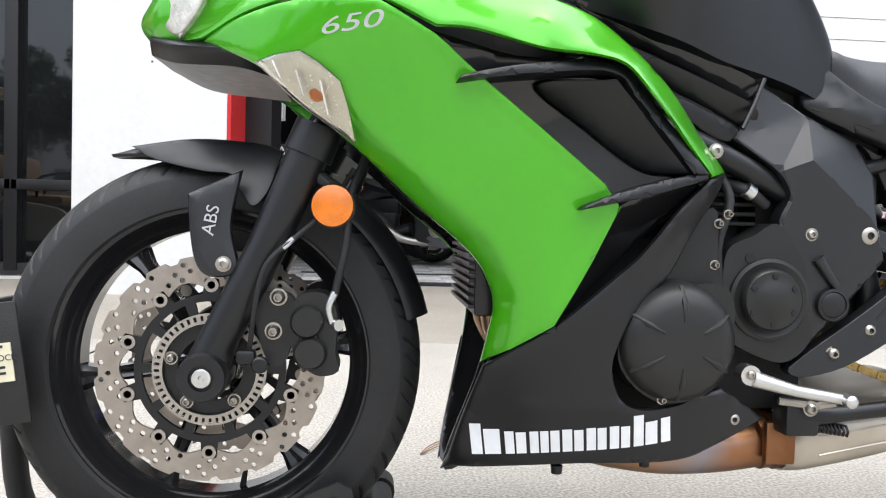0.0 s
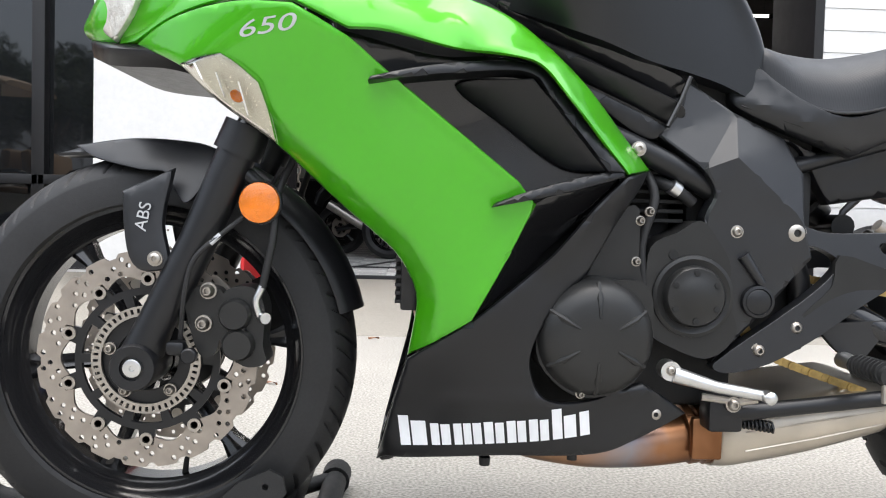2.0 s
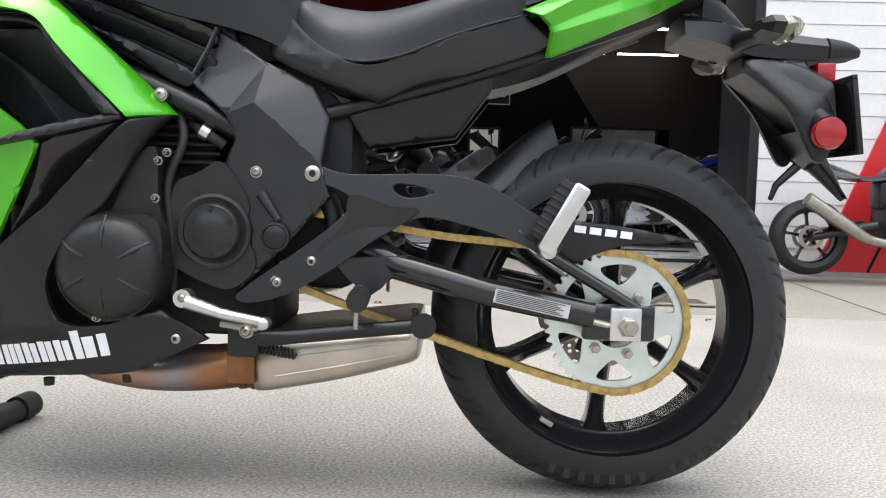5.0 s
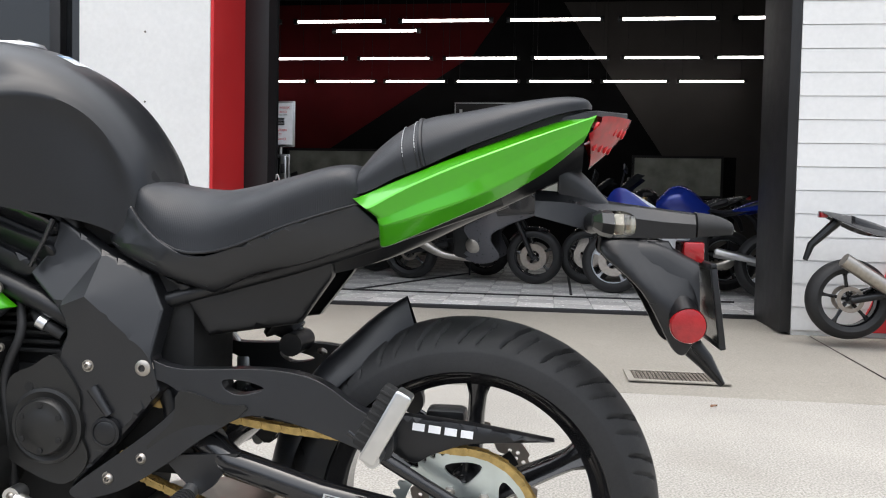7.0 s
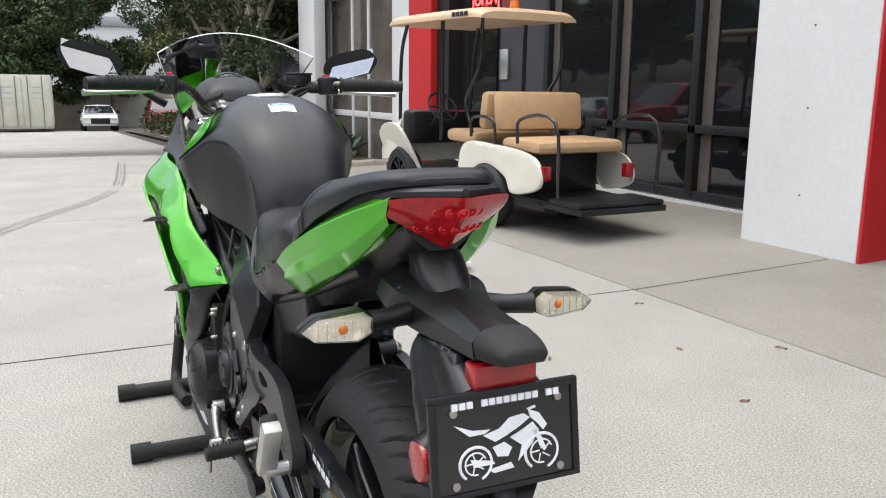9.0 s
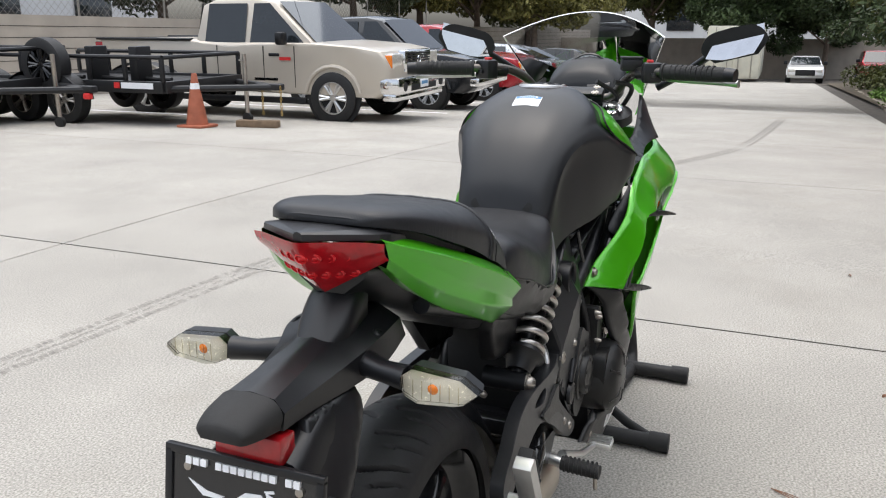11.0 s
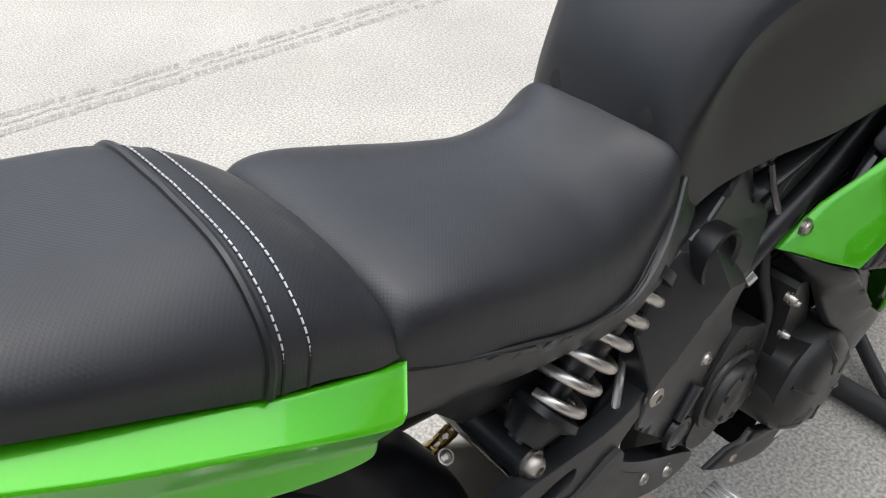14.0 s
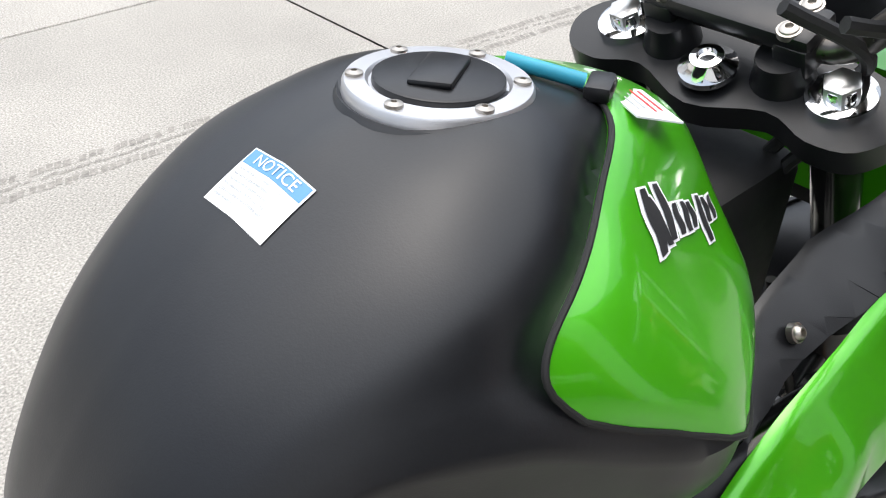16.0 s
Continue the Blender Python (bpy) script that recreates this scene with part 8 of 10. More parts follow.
part("grey_panel", block(-16, -14.92, 5.06, 5.14, -0.8, 2.95, 0.004), mat("grey_panel", (0.4, 0.42, 0.42), 0.5, 0, 0.06, 3), nb, smooth=False)
part("grey_panel", block(-11.15, -10.66, 5.06, 5.14, -0.8, 2.95, 0.004), WHITEW, nb, smooth=False)
part("unit_sign", block(-11.6, -10.95, 4.97, 5.0, 2.95, 3.3, 0.003), WHITE, nb, "white unit sign with red print")
for q in range(6):
    part("sign_bar", block(-11.54 + 0.09 * q, -11.475 + 0.09 * q, 4.962, 4.969, 3.05, 3.2, 0), REDPRINT, nb) if q != 4 else None
part("facade", block(-40, -16, 5.2, 5.6, -2, 4.4, 0), GREYW, nb, smooth=False)
for k in range(8):
    part("pane", block(-16.9 - 2.2 * k, -15.1 - 2.2 * k, 5.15, 5.19, -0.2, 3.6, 0), DGLASS, nb, smooth=False)
    part("mullion", block(-17.1 - 2.2 * k, -16.92 - 2.2 * k, 5.1, 5.2, -1.5, 3.9, 0.01), DIMPALEW, nb)
part("column", block(-15.6, -14.4, 4.6, 4.85, -0.9, 4.3, 0.02), WHITEW, nb)

# interior
BY = 15.6
wall("wall_back", "black painted rear wall of the showroom", block(-9, 9, BY, BY + 0.2, 0, 5.2, 0), MATTEB)
wall("wall_back_red", "dark red painted wedge on the rear wall", plate([(-9, 2.08), (-3.16, 2.08), (-0.15, 4.03), (0.6, 5.1), (-9, 5.1)], BY - 0.012, BY - 0.001), DARKRED)
# pale area, its indoor dimness carried by the dark colour
wall("wall_back_pale", "pale painted area on the rear wall, coloured dark for the dim room", plate([(2.09, 4.45), (1.7, 5.1), (9, 5.1), (9, 0.1), (5.2, 0.1), (5.2, 1.98), (3.76, 1.98)], BY - 0.012, BY - 0.001), DIMPALEW)
wall("wall_inside_left", "dark red inner side wall", block(-9.2, -9, 5.5, BY, 0, 5.2, 0), DARKRED)
wall("wall_inside_right", "pale inner side wall, coloured dark for the dim room", block(6.5, 6.7, 5.1, BY, 0, 5.2, 0), DIMPALEW)
wall("wall_inside_front", "black inner face of the front wall", join(block(-9, -1.7, 5.55, 5.62, 0, 5.2, 0), block(-1.74, -0.67, 4.865, 4.92, 0, 5.2, 0), block(3.14, 6.6, 5.12, 5.2, 0, 5.2, 0)), MATTEB)
tagged(mesh_ob("ceiling", block(-9.2, 6.7, 4.3, BY + 0.2, 5.2, 5.4, 0), MATTEB, False), "black painted showroom ceiling", "ceiling", kind="structure")
for k, (x0, x1, z0, z1) in enumerate(((-4.05, -1.68, 1.21, 2.02), (-1.3, 0.64, 1.12, 1.98), (1.08, 1.66, 1.16, 1.88), (3.2, 4.9, 1.2, 1.95))):
    w_ = tagged(new("window_%d" % (k + 2)), "inner office window in the rear wall", "window", kind="structure")
    part("window_frame", join(block(x0 - 0.05, x1 + 0.05, BY - 0.05, BY - 0.013, z1, z1 + 0.05, 0), block(x0 - 0.05, x1 + 0.05, BY - 0.05, BY - 0.013, z0 - 0.05, z0, 0), block(x0 - 0.05, x0, BY - 0.05, BY - 0.013, z0, z1, 0), block(x1, x1 + 0.05, BY - 0.05, BY - 0.013, z0, z1, 0)), BLACKW, w_, smooth=False)
    part("pane", block(x0, x1, BY - 0.03, BY - 0.014, z0, z1, 0), mat("lit_pane_%d" % k, (0.25, 0.26, 0.23), 0.2, 0, 0.3, 3, emit=(0.01, 0.03, 0.3, 0.02)[k]), w_, smooth=False)
dsg = thing("wall_sign", "dark framed sign with pale brand blocks", "sign")
part("board", block(-0.51, 1.89, BY - 0.05, BY - 0.013, 2.39, 3.06, 0.01), BLACKW, dsg)
part("border", join(*[block(a, b, BY - 0.06, BY - 0.05, c, d, 0) for a, b, c, d in ((-0.5, 1.88, 3.03, 3.05), (-0.5, 1.88, 2.4, 2.42), (-0.5, -0.48, 2.4, 3.05), (1.86, 1.88, 2.4, 3.05))]), PRINTGREY, dsg, smooth=False)
for q, (x0, x1) in enumerate(((-0.4, 0.12), (0.22, 0.68), (0.78, 1.2), (1.3, 1.78))):
    part("brand_block", join(block(x0, x1, BY - 0.06, BY - 0.05, 2.86 if q % 2 else 2.55, 2.91 if q % 2 else 2.6, 0), block(x0, x0 + 0.06, BY - 0.06, BY - 0.05, 2.55, 2.91, 0), block(x1 - 0.06, x1, BY - 0.06, BY - 0.05, 2.55, 2.91, 0)), PRINTGREY, dsg, smooth=False)
TUBE = mat("tube_light", (1.0, 0.95, 0.92), 0.4, 0, 0.01, 10, emit=3.2)
tl0 = thing("tube_light", "bright white fluorescent tube on the ceiling", "ceiling light", "tube lights")
part("tube", tube([(-0.6, 0, 0), (0.6, 0, 0)], 0.019, 10), TUBE, tl0)
for x0 in (-0.66, 0.6):
    part("end_cap", block(x0, x0 + 0.06, -0.03, 0.03, -0.035, 0.035, 0.004), PANEL, tl0)
for hx in (-0.55, 0.55):
    part("hanger", tube([(hx, 0, 0.03), (hx, 0, 1.8)], 0.004, 5), BLACKW, tl0)
spots = [(-3.0 + 1.5 * k, 9.9) for k in range(6)] + [(-2.72 + 1.5 * k, 12.6) for k in range(6)] + [(-5.6 + 1.45 * k, 15.0) for k in range(8)] + [(-1.1, 10.5)]
for k, (x, y) in enumerate(spots):
    if k == 0:
        tl0.matrix_world = pose(x, y, 3.4)
    else:
        copy_thing(tl0, pose(x, y, 3.4))
FLOORW, FLOORG = mat("white_tile", (0.9, 0.88, 0.85), 0.25, 0, 0.06, 5), mat("grey_tile", (0.68, 0.67, 0.65), 0.25, 0, 0.06, 5)
fl = tagged(new("floor"), "grey and white checker tile showroom floor", "floor", kind="structure")
part("screed", block(-9, 6.6, 5.12, BY, -0.1, 0.002, 0), FLOORG, fl, smooth=False)
me_t = {}
tsz = 0.305
bmA = bmesh.new()
far = {0: bmesh.new(), 1: bmesh.new()}
cnt_t = 0
for i in range(-14, 22):
    for j in range(0, 34):
        x, y = i * tsz - 0.6, 5.15 + j * tsz
        m = (i + j) % 2
        if -0.9 < x < 3.4 and j < 18:
            if m not in me_t:
                ob = part("tile", block(0.003, tsz - 0.003, 0.003, tsz - 0.003, 0.002, 0.012, 0.002, 1), FLOORG if m else FLOORW, fl, smooth=False)
                me_t[m] = ob.data
            else:
                ob = new("tile", me_t[m])
                ob.parent = fl
            ob.location = (x, y, 0)
        else:
            v4 = [far[m].verts.new((x + a, y + b, 0.0115)) for a, b in ((0.003, 0.003), (tsz - 0.003, 0.003), (tsz - 0.003, tsz - 0.003), (0.003, tsz - 0.003))]
            far[m].faces.new(v4)
for m in (0, 1):
    o = part("tile_field", far[m], FLOORG if m else FLOORW, fl, smooth=False)
    o["kind"] = "stuff"
for p in ([(-0.6, 6.0), (3.1, 6.0)], [(-0.3, 6.0), (0.9, 9.6)], [(1.7, 6.2), (1.75, 9.6)]):
    part("floor_line", tube([(a, b, 0.012) for a, b in p], 0.014, 4), BLACKW, fl)

# sign post with hand sanitiser
sp_ = thing("sign_stand", "grey metal stand with a face mask sign and sanitiser dispenser", "sign stand")
part("base", plate([(-0.25, -0.16), (0.28, -0.2), (0.25, 0.2), (-0.25, 0.18)], 0, 0.012), PRINTGREY, sp_)
sp_.children[0].matrix_local = Matrix.Translation((-0.83, 5.46, 0.012)) @ Matrix.Rotation(math.pi / 2, 4, "X")
part("pole", tube([(-0.83, 5.46, 0.02), (-0.83, 5.46, 1.3)], 0.016, 12), ALU, sp_)
part("sign_frame", block(-0.965, -0.695, 5.42, 5.44, 1.28, 1.67, 0.006), ALU, sp_)
part("sign_face", block(-0.945, -0.715, 5.414, 5.42, 1.30, 1.65, 0), WHITE, sp_, smooth=False)
for body, z, sz, m in (("FACE MASK", 1.61, 0.036, REDPRINT), ("REQUIRED", 1.575, 0.028, REDPRINT), ("BEYOND THIS POINT", 1.55, 0.015, INK), ("MAINTAIN", 1.42, 0.028, REDPRINT), ("6 FT", 1.385, 0.026, REDPRINT), ("DISTANCE", 1.345, 0.028, REDPRINT)):
    part("lettering", moved(text_mesh(body, sz, "t"), Matrix.Translation((-0.83, 5.4125, z)) @ Matrix.Rotation(math.pi / 2, 4, "X")), m, sp_)
part("mask_mark", join(*[block(-0.875, -0.785, 5.410, 5.4135, 1.465 + 0.013 * k, 1.474 + 0.013 * k, 0) for k in range(5)]), INK, sp_, smooth=False)
part("back_plate", block(-0.92, -0.74, 5.43, 5.445, 0.74, 1.22, 0.003), ALU, sp_)
dp = part("dispenser", loft([(-0.05, [(0, 0.12), (0.05, 0.11), (0.06, 0.0), (0.05, -0.14)]), (0.05, [(0, 0.14), (0.055, 0.13), (0.065, 0.0), (0.055, -0.16)])], 2, 3), GLOSS, sp_, "black and silver sanitiser dispenser")
dp.matrix_local = Matrix.Translation((-0.82, 5.37, 1.06)) @ Matrix.Rotation(math.pi / 2, 4, "Z")
part("dispenser_face", block(-0.79, -0.725, 5.3, 5.37, 0.93, 1.2, 0.015), ALU, sp_)
part("dispenser_window", block(-0.775, -0.74, 5.295, 5.305, 1.05, 1.13, 0.003), INK, sp_)
chn = thing("hanging_chain", "rusty steel chain hanging at the door frame", "chain")
for k in range(26):
    if k < 17:
        c_, rot = (-0.66, 4.9, 0.92 - 0.055 * k), pose(0, 0, 0, 0, 0, 90 * (k % 2))
    else:
        c_, rot = (-0.62 + 0.05 * math.sin(k * 2.1), 4.75 - 0.035 * (k - 17) + 0.06 * math.cos(k * 1.7), 0.02), pose(0, 0, 0, 90, 0, 50 * k)
    part("link", moved(tube([(0.016 * math.cos(a), 0, 0.034 * math.sin(a)) for a in [2 * math.pi * q / 10 for q in range(11)]], 0.006, 6, caps=False), Matrix.Translation(c_) @ rot), RUST, chn)
part("padlock", join(block(-0.69, -0.63, 4.86, 4.9, 0.9, 0.97, 0.006), tube([(-0.68, 4.88, 0.97), (-0.66, 4.88, 1.02), (-0.64, 4.88, 0.97)], 0.007, 8, 4)), ALU, chn, "silver padlock")


# ---- motorcycles in and by the shop ----
def shop_bike(label, body, accent, metal=0.1, naked=False):
    """A sport motorcycle facing -x, about 2 m long, standing on its wheels."""
    b = thing("shop_motorcycle", label, "motorcycle", "motorcycles in the showroom")
    cm = mat("body_" + label.split()[0], body, 0.22, 0.2, 0.08, 8, coat=0.6)
    ca = mat("accent_" + label.split()[0], accent, 0.3, 0.4, 0.08, 8, coat=0.4)
    for x, r, w in ((0, 0.3, 0.06), (1.4, 0.31, 0.09)):
        wh = part("wheel", join(lathe([(-0.03, 0.2), (-0.03, 0.215), (0.03, 0.215), (0.03, 0.2), (-0.03, 0.2)], (x, 0, r), (0, 1, 0), 40), *[spoke(x, 0, r, 0.03, 0.205, radians(72 * k + 10), 0.014, 0.01, 0.015, 0.012) for k in range(5)], lathe([(-0.06, 0), (-0.06, 0.035), (0.06, 0.035), (0.06, 0)], (x, 0, r), (0, 1, 0), 16)), ca if accent[0] > 0.4 else GLOSS, b)
        part("tyre", lathe([(-w * 0.8, 0.208), (-w, 0.245), (-w * 0.85, r - 0.03), (-w * 0.4, r - 0.005), (0, r), (w * 0.4, r - 0.005), (w * 0.85, r - 0.03), (w, 0.245), (w * 0.8, 0.208)], (x, 0, r), (0, 1, 0), 56), RUBBER, wh)
        for s in (-1, 1):
            part("brake_disc", lathe([(-0.003, 0.07), (-0.003, 0.14 if x == 0 else 0.1), (0.003, 0.14 if x == 0 else 0.1), (0.003, 0.07), (-0.003, 0.07)], (x, s * 0.07, r), (0, 1, 0), 36), DISC, wh)
    for s in (-1, 1):
        part("fork_leg", tube([(0, s * 0.1, 0.3), (0.14, s * 0.1, 0.62), (0.28, s * 0.1, 0.92)], [0.026, 0.028, 0.022], 12), CHAIN if accent[2] > 0.4 and body[2] > 0.2 else PLASTIC, b)
        part("handlebar", tube([(0.28, s * 0.09, 0.92), (0.27, s * 0.2, 0.93), (0.34, s * 0.36, 0.91)], 0.014, 10, 4), GRIP, b)
        part("mirror", moved(block(-0.01, 0.01, -0.07, 0.07, -0.03, 0.03, 0.01), pose(0.1, s * 0.36, 1.14, 10 * s, 0, 10 * s)), PLASTIC, b)
        part("mirror_stem", tube([(0.05, s * 0.15, 1.0), (0.09, s * 0.32, 1.12)], 0.008, 8), PLASTIC, b)
        if not naked:
            bm, _ = panel_mesh([(-0.08, 0.78), (0.05, 0.98), (0.3, 0.86), (0.5, 0.72), (0.72, 0.6), (0.62, 0.4), (0.8, 0.3), (0.55, 0.22), (0.34, 0.3), (0.42, 0.52), (0.2, 0.66)], [(-0.08, 0.78, 0.1), (0.3, 0.85, 0.22), (0.72, 0.6, 0.2), (0.8, 0.3, 0.15), (0.34, 0.3, 0.17), (0.42, 0.52, 0.23)], s, 0.006, 0.006, 0.03)
            part("fairing", bm, ca, b)
            bm, _ = panel_mesh([(-0.1, 0.8), (-0.02, 0.97), (0.1, 0.98), (0.3, 0.83), (0.48, 0.72), (0.3, 0.74), (0.08, 0.76)], [(-0.1, 0.8, 0.11), (0.1, 0.95, 0.19), (0.48, 0.72, 0.23), (0.08, 0.76, 0.2)], s, 0.006, 0.005, 0.03)
            part("upper_fairing", bm, cm, b)
        part("engine_cover", lathe([(-0.05, 0.09), (0.02, 0.085), (0.035, 0.06), (0.04, 0)], (0.62, s * 0.17, 0.42), (0, s, 0), 24), STEEL if not naked else ENGINE, b)
        part("tail_cowl", panel_mesh([(1.05, 0.8), (1.3, 0.92), (1.62, 0.98), (1.5, 0.9), (1.25, 0.8)], [(1.05, 0.8, 0.12), (1.62, 0.98, 0.05), (1.3, 0.86, 0.12)], s, 0.02, 0.006, 0.03)[0], cm, b)
        part("swingarm", tube([(0.92, s * 0.12, 0.42), (1.2, s * 0.14, 0.36), (1.42, s * 0.14, 0.31)], [0.04, 0.032, 0.028], 12), ALU if accent[0] > 0.4 else PLASTIC, b)
    part("front_fender", grid_mesh([[(0.32 * math.cos(radians(a)), u * 0.07, 0.3 + (0.32 - 0.03 * u * u) * math.sin(radians(a))) for u in (-1, -0.5, 0, 0.5, 1)] for a in range(30, 125, 8)]), cm, b)
    part("fuel_tank", loft([(0.38, [(0, 0.9), (0.08, 0.88), (0.13, 0.82), (0.1, 0.76)]), (0.5, [(0, 1.02), (0.1, 1.0), (0.19, 0.9), (0.15, 0.78)]), (0.65, [(0, 1.03), (0.1, 1.0), (0.18, 0.9), (0.13, 0.76)]), (0.86, [(0, 0.85), (0.06, 0.84), (0.1, 0.8), (0.09, 0.72)])], 4, 3), cm, b)
    part("seat", loft([(0.84, [(0, 0.83), (0.08, 0.82), (0.12, 0.79)]), (1.0, [(0, 0.81), (0.1, 0.8), (0.14, 0.77)]), (1.15, [(0, 0.85), (0.1, 0.84), (0.13, 0.8)]), (1.4, [(0, 0.95), (0.09, 0.94), (0.1, 0.9)])], 4, 3), SEAT, b)
    part("engine", join(block(0.42, 0.86, -0.16, 0.16, 0.26, 0.6, 0.03), block(0.4, 0.9, -0.1, 0.1, 0.55, 0.78, 0.03)), ENGINE, b)
    part("exhaust", tube([(0.6, 0.1, 0.26), (0.95, 0.14, 0.3), (1.15, 0.17, 0.4), (1.5, 0.2, 0.62)], [0.035, 0.04, 0.055, 0.055], 16, 4), STEEL, b)
    part("tail_light", block(1.58, 1.63, -0.05, 0.05, 0.93, 0.97, 0.006), REDLENS, b)
    part("plate_carrier", tube([(1.5, 0, 0.9), (1.68, 0, 0.72), (1.72, 0, 0.6)], [0.04, 0.03, 0.02], 8), PLASTIC, b)
    part("side_stand", tube([(0.75, -0.12, 0.28), (0.8, -0.25, 0.02)], 0.012, 8), PLASTIC, b)
    if not naked:
        rows = [[(-0.02 + 0.2 * v + 0.09 * u * u, u * (0.11 + 0.05 * v), 0.98 + 0.17 * v - 0.04 * u * u) for u in [j / 5 for j in range(-5, 6)]] for v in [k / 5 for k in range(6)]]
        part("windscreen", grid_mesh(rows), DGLASS, b)
        part("headlight", moved(block(-0.02, 0.04, -0.1, 0.1, -0.03, 0.03, 0.02), pose(-0.08, 0, 0.83)), CLEARLENS, b)
    else:
        part("headlight", lathe([(-0.08, 0.03), (-0.04, 0.08), (0.03, 0.09), (0.04, 0.085), (0.03, 0)], (0.05, 0, 0.85), (-1, 0, 0), 20), CHROME, b)
    return b


b1 = shop_bike("blue sport motorcycle with a silver lower fairing in the showroom", (0.012, 0.03, 0.25), (0.5, 0.52, 0.55))
b2 = shop_bike("black sport motorcycle with silver engine covers in the showroom", (0.012, 0.012, 0.014), (0.1, 0.1, 0.11))
b3 = shop_bike("red and black motorcycle standing in the showroom row", (0.3, 0.01, 0.012), (0.03, 0.03, 0.03))
b4 = shop_bike("dark grey naked motorcycle standing in the showroom row", (0.03, 0.03, 0.032), (0.05, 0.05, 0.05), naked=True)
b1.matrix_world = pose(2.1, 6.55, 0.012, -6, 0, -8)
b2.matrix_world = pose(1.35, 7.3, 0.012, -6, 0, 168)
for k in range(6):
    copy_thing(b4 if k % 2 else b2, pose(1.9 + 0.05 * k, 7.5 + 0.95 * k, 0.012, -6, 0, -10 - 2 * k))
for k in range(7):
    copy_thing((b4, b3, b2)[k % 3], pose(0.75 - 0.08 * k, 8.3 + 0.9 * k, 0.012, -6, 0, 170 + 2 * k))
for k in range(5):
    copy_thing((b2, b4)[k % 2], pose(-1.4 - 0.2 * k, 6.6 + 1.6 * k, 0.012, -6, 0, 172))
b3.matrix_world = pose(-2.2, 12.6, 0.012, -6, 0, 160)
b4.matrix_world = pose(-3.0, 7.2, 0.012, -6, 0, 165)

# small motorcycle by the siding with a red board behind it
mb = shop_bike("small black motorcycle parked by the white siding", (0.02, 0.02, 0.022), (0.04, 0.04, 0.04), naked=True)
mb["label"] = "small black motorcycle parked by the white siding"
mb["group"] = ""
mb.scale = (0.8, 0.8, 0.8)
mb.matrix_world = pose(4.5, 4.02, 0.0, 0, 0, 178) @ Matrix.Diagonal((0.82, 0.82, 0.82, 1))
rb = tagged(mesh_ob("red_ramp", plate([(3.55, 0.0), (4.9, 0.0), (4.9, 1.4), (4.05, 1.2)], 4.4, 4.43), REDW, False), "red painted board leaning at the white siding", "board")

# the shop's own datum: it stands a little higher than the yard
SHOP = Matrix.Translation((0.184, -0.0854, 0.089)) @ Matrix.Diagonal((0.915, 0.915, 0.915, 1))
bpy.context.view_layer.update()
for ob in list(bpy.data.objects):
    if ob not in before_shop and ob.parent is None:
        ob.matrix_world = SHOP @ ob.matrix_world

# ---- vehicles in the yard, all parked nose towards +y ----
TYRE2 = RUBBER
CARGLASS = mat("car_glass", (0.018, 0.022, 0.025), 0.04, 0, 0.1, 3, spec=0.9, rvar=0.01)


def car_wheel(parent, x, y, r, w, rim_mat, spokes=6):
    wh = part("wheel", lathe([(-w / 2, r * 0.62), (-w / 2, r * 0.9), (-w * 0.42, r * 0.98), (0, r), (w * 0.42, r * 0.98), (w / 2, r * 0.9), (w / 2, r * 0.62)], (x, y, r), (1, 0, 0), 40), TYRE2, parent)
    s = 1 if x > 0 else -1
    rim = [lathe([(-w * 0.4, r * 0.64), (w * 0.46, r * 0.64), (w * 0.46, r * 0.58), (w * 0.1, r * 0.56), (-w * 0.4, r * 0.5)], (x, y, r), (s, 0, 0), 36)]
    for k in range(spokes):
        a = 2 * math.pi * k / spokes
        for off in (-0.13, 0.13):
            c, d = math.cos(a + off), math.sin(a + off)
            rim.append(tube([(x + s * w * 0.36, y + r * 0.14 * math.cos(a), r + r * 0.14 * math.sin(a)), (x + s * w * 0.42, y + r * 0.58 * c, r + r * 0.58 * d)], [r * 0.07, r * 0.055], 6))
    rim.append(lathe([(0, 0), (w * 0.3, r * 0.16), (w * 0.42, r * 0.13), (w * 0.43, 0)], (x, y, r), (s, 0, 0), 16))
    part("rim", join(*rim), rim_mat, wh)
    part("hub_back", lathe([(-0.02, 0), (-0.02, r * 0.6), (0.0, r * 0.6), (0.0, 0)], (x - s * 0.02, y, r), (s, 0, 0), 24), DARK, wh)
    return wh


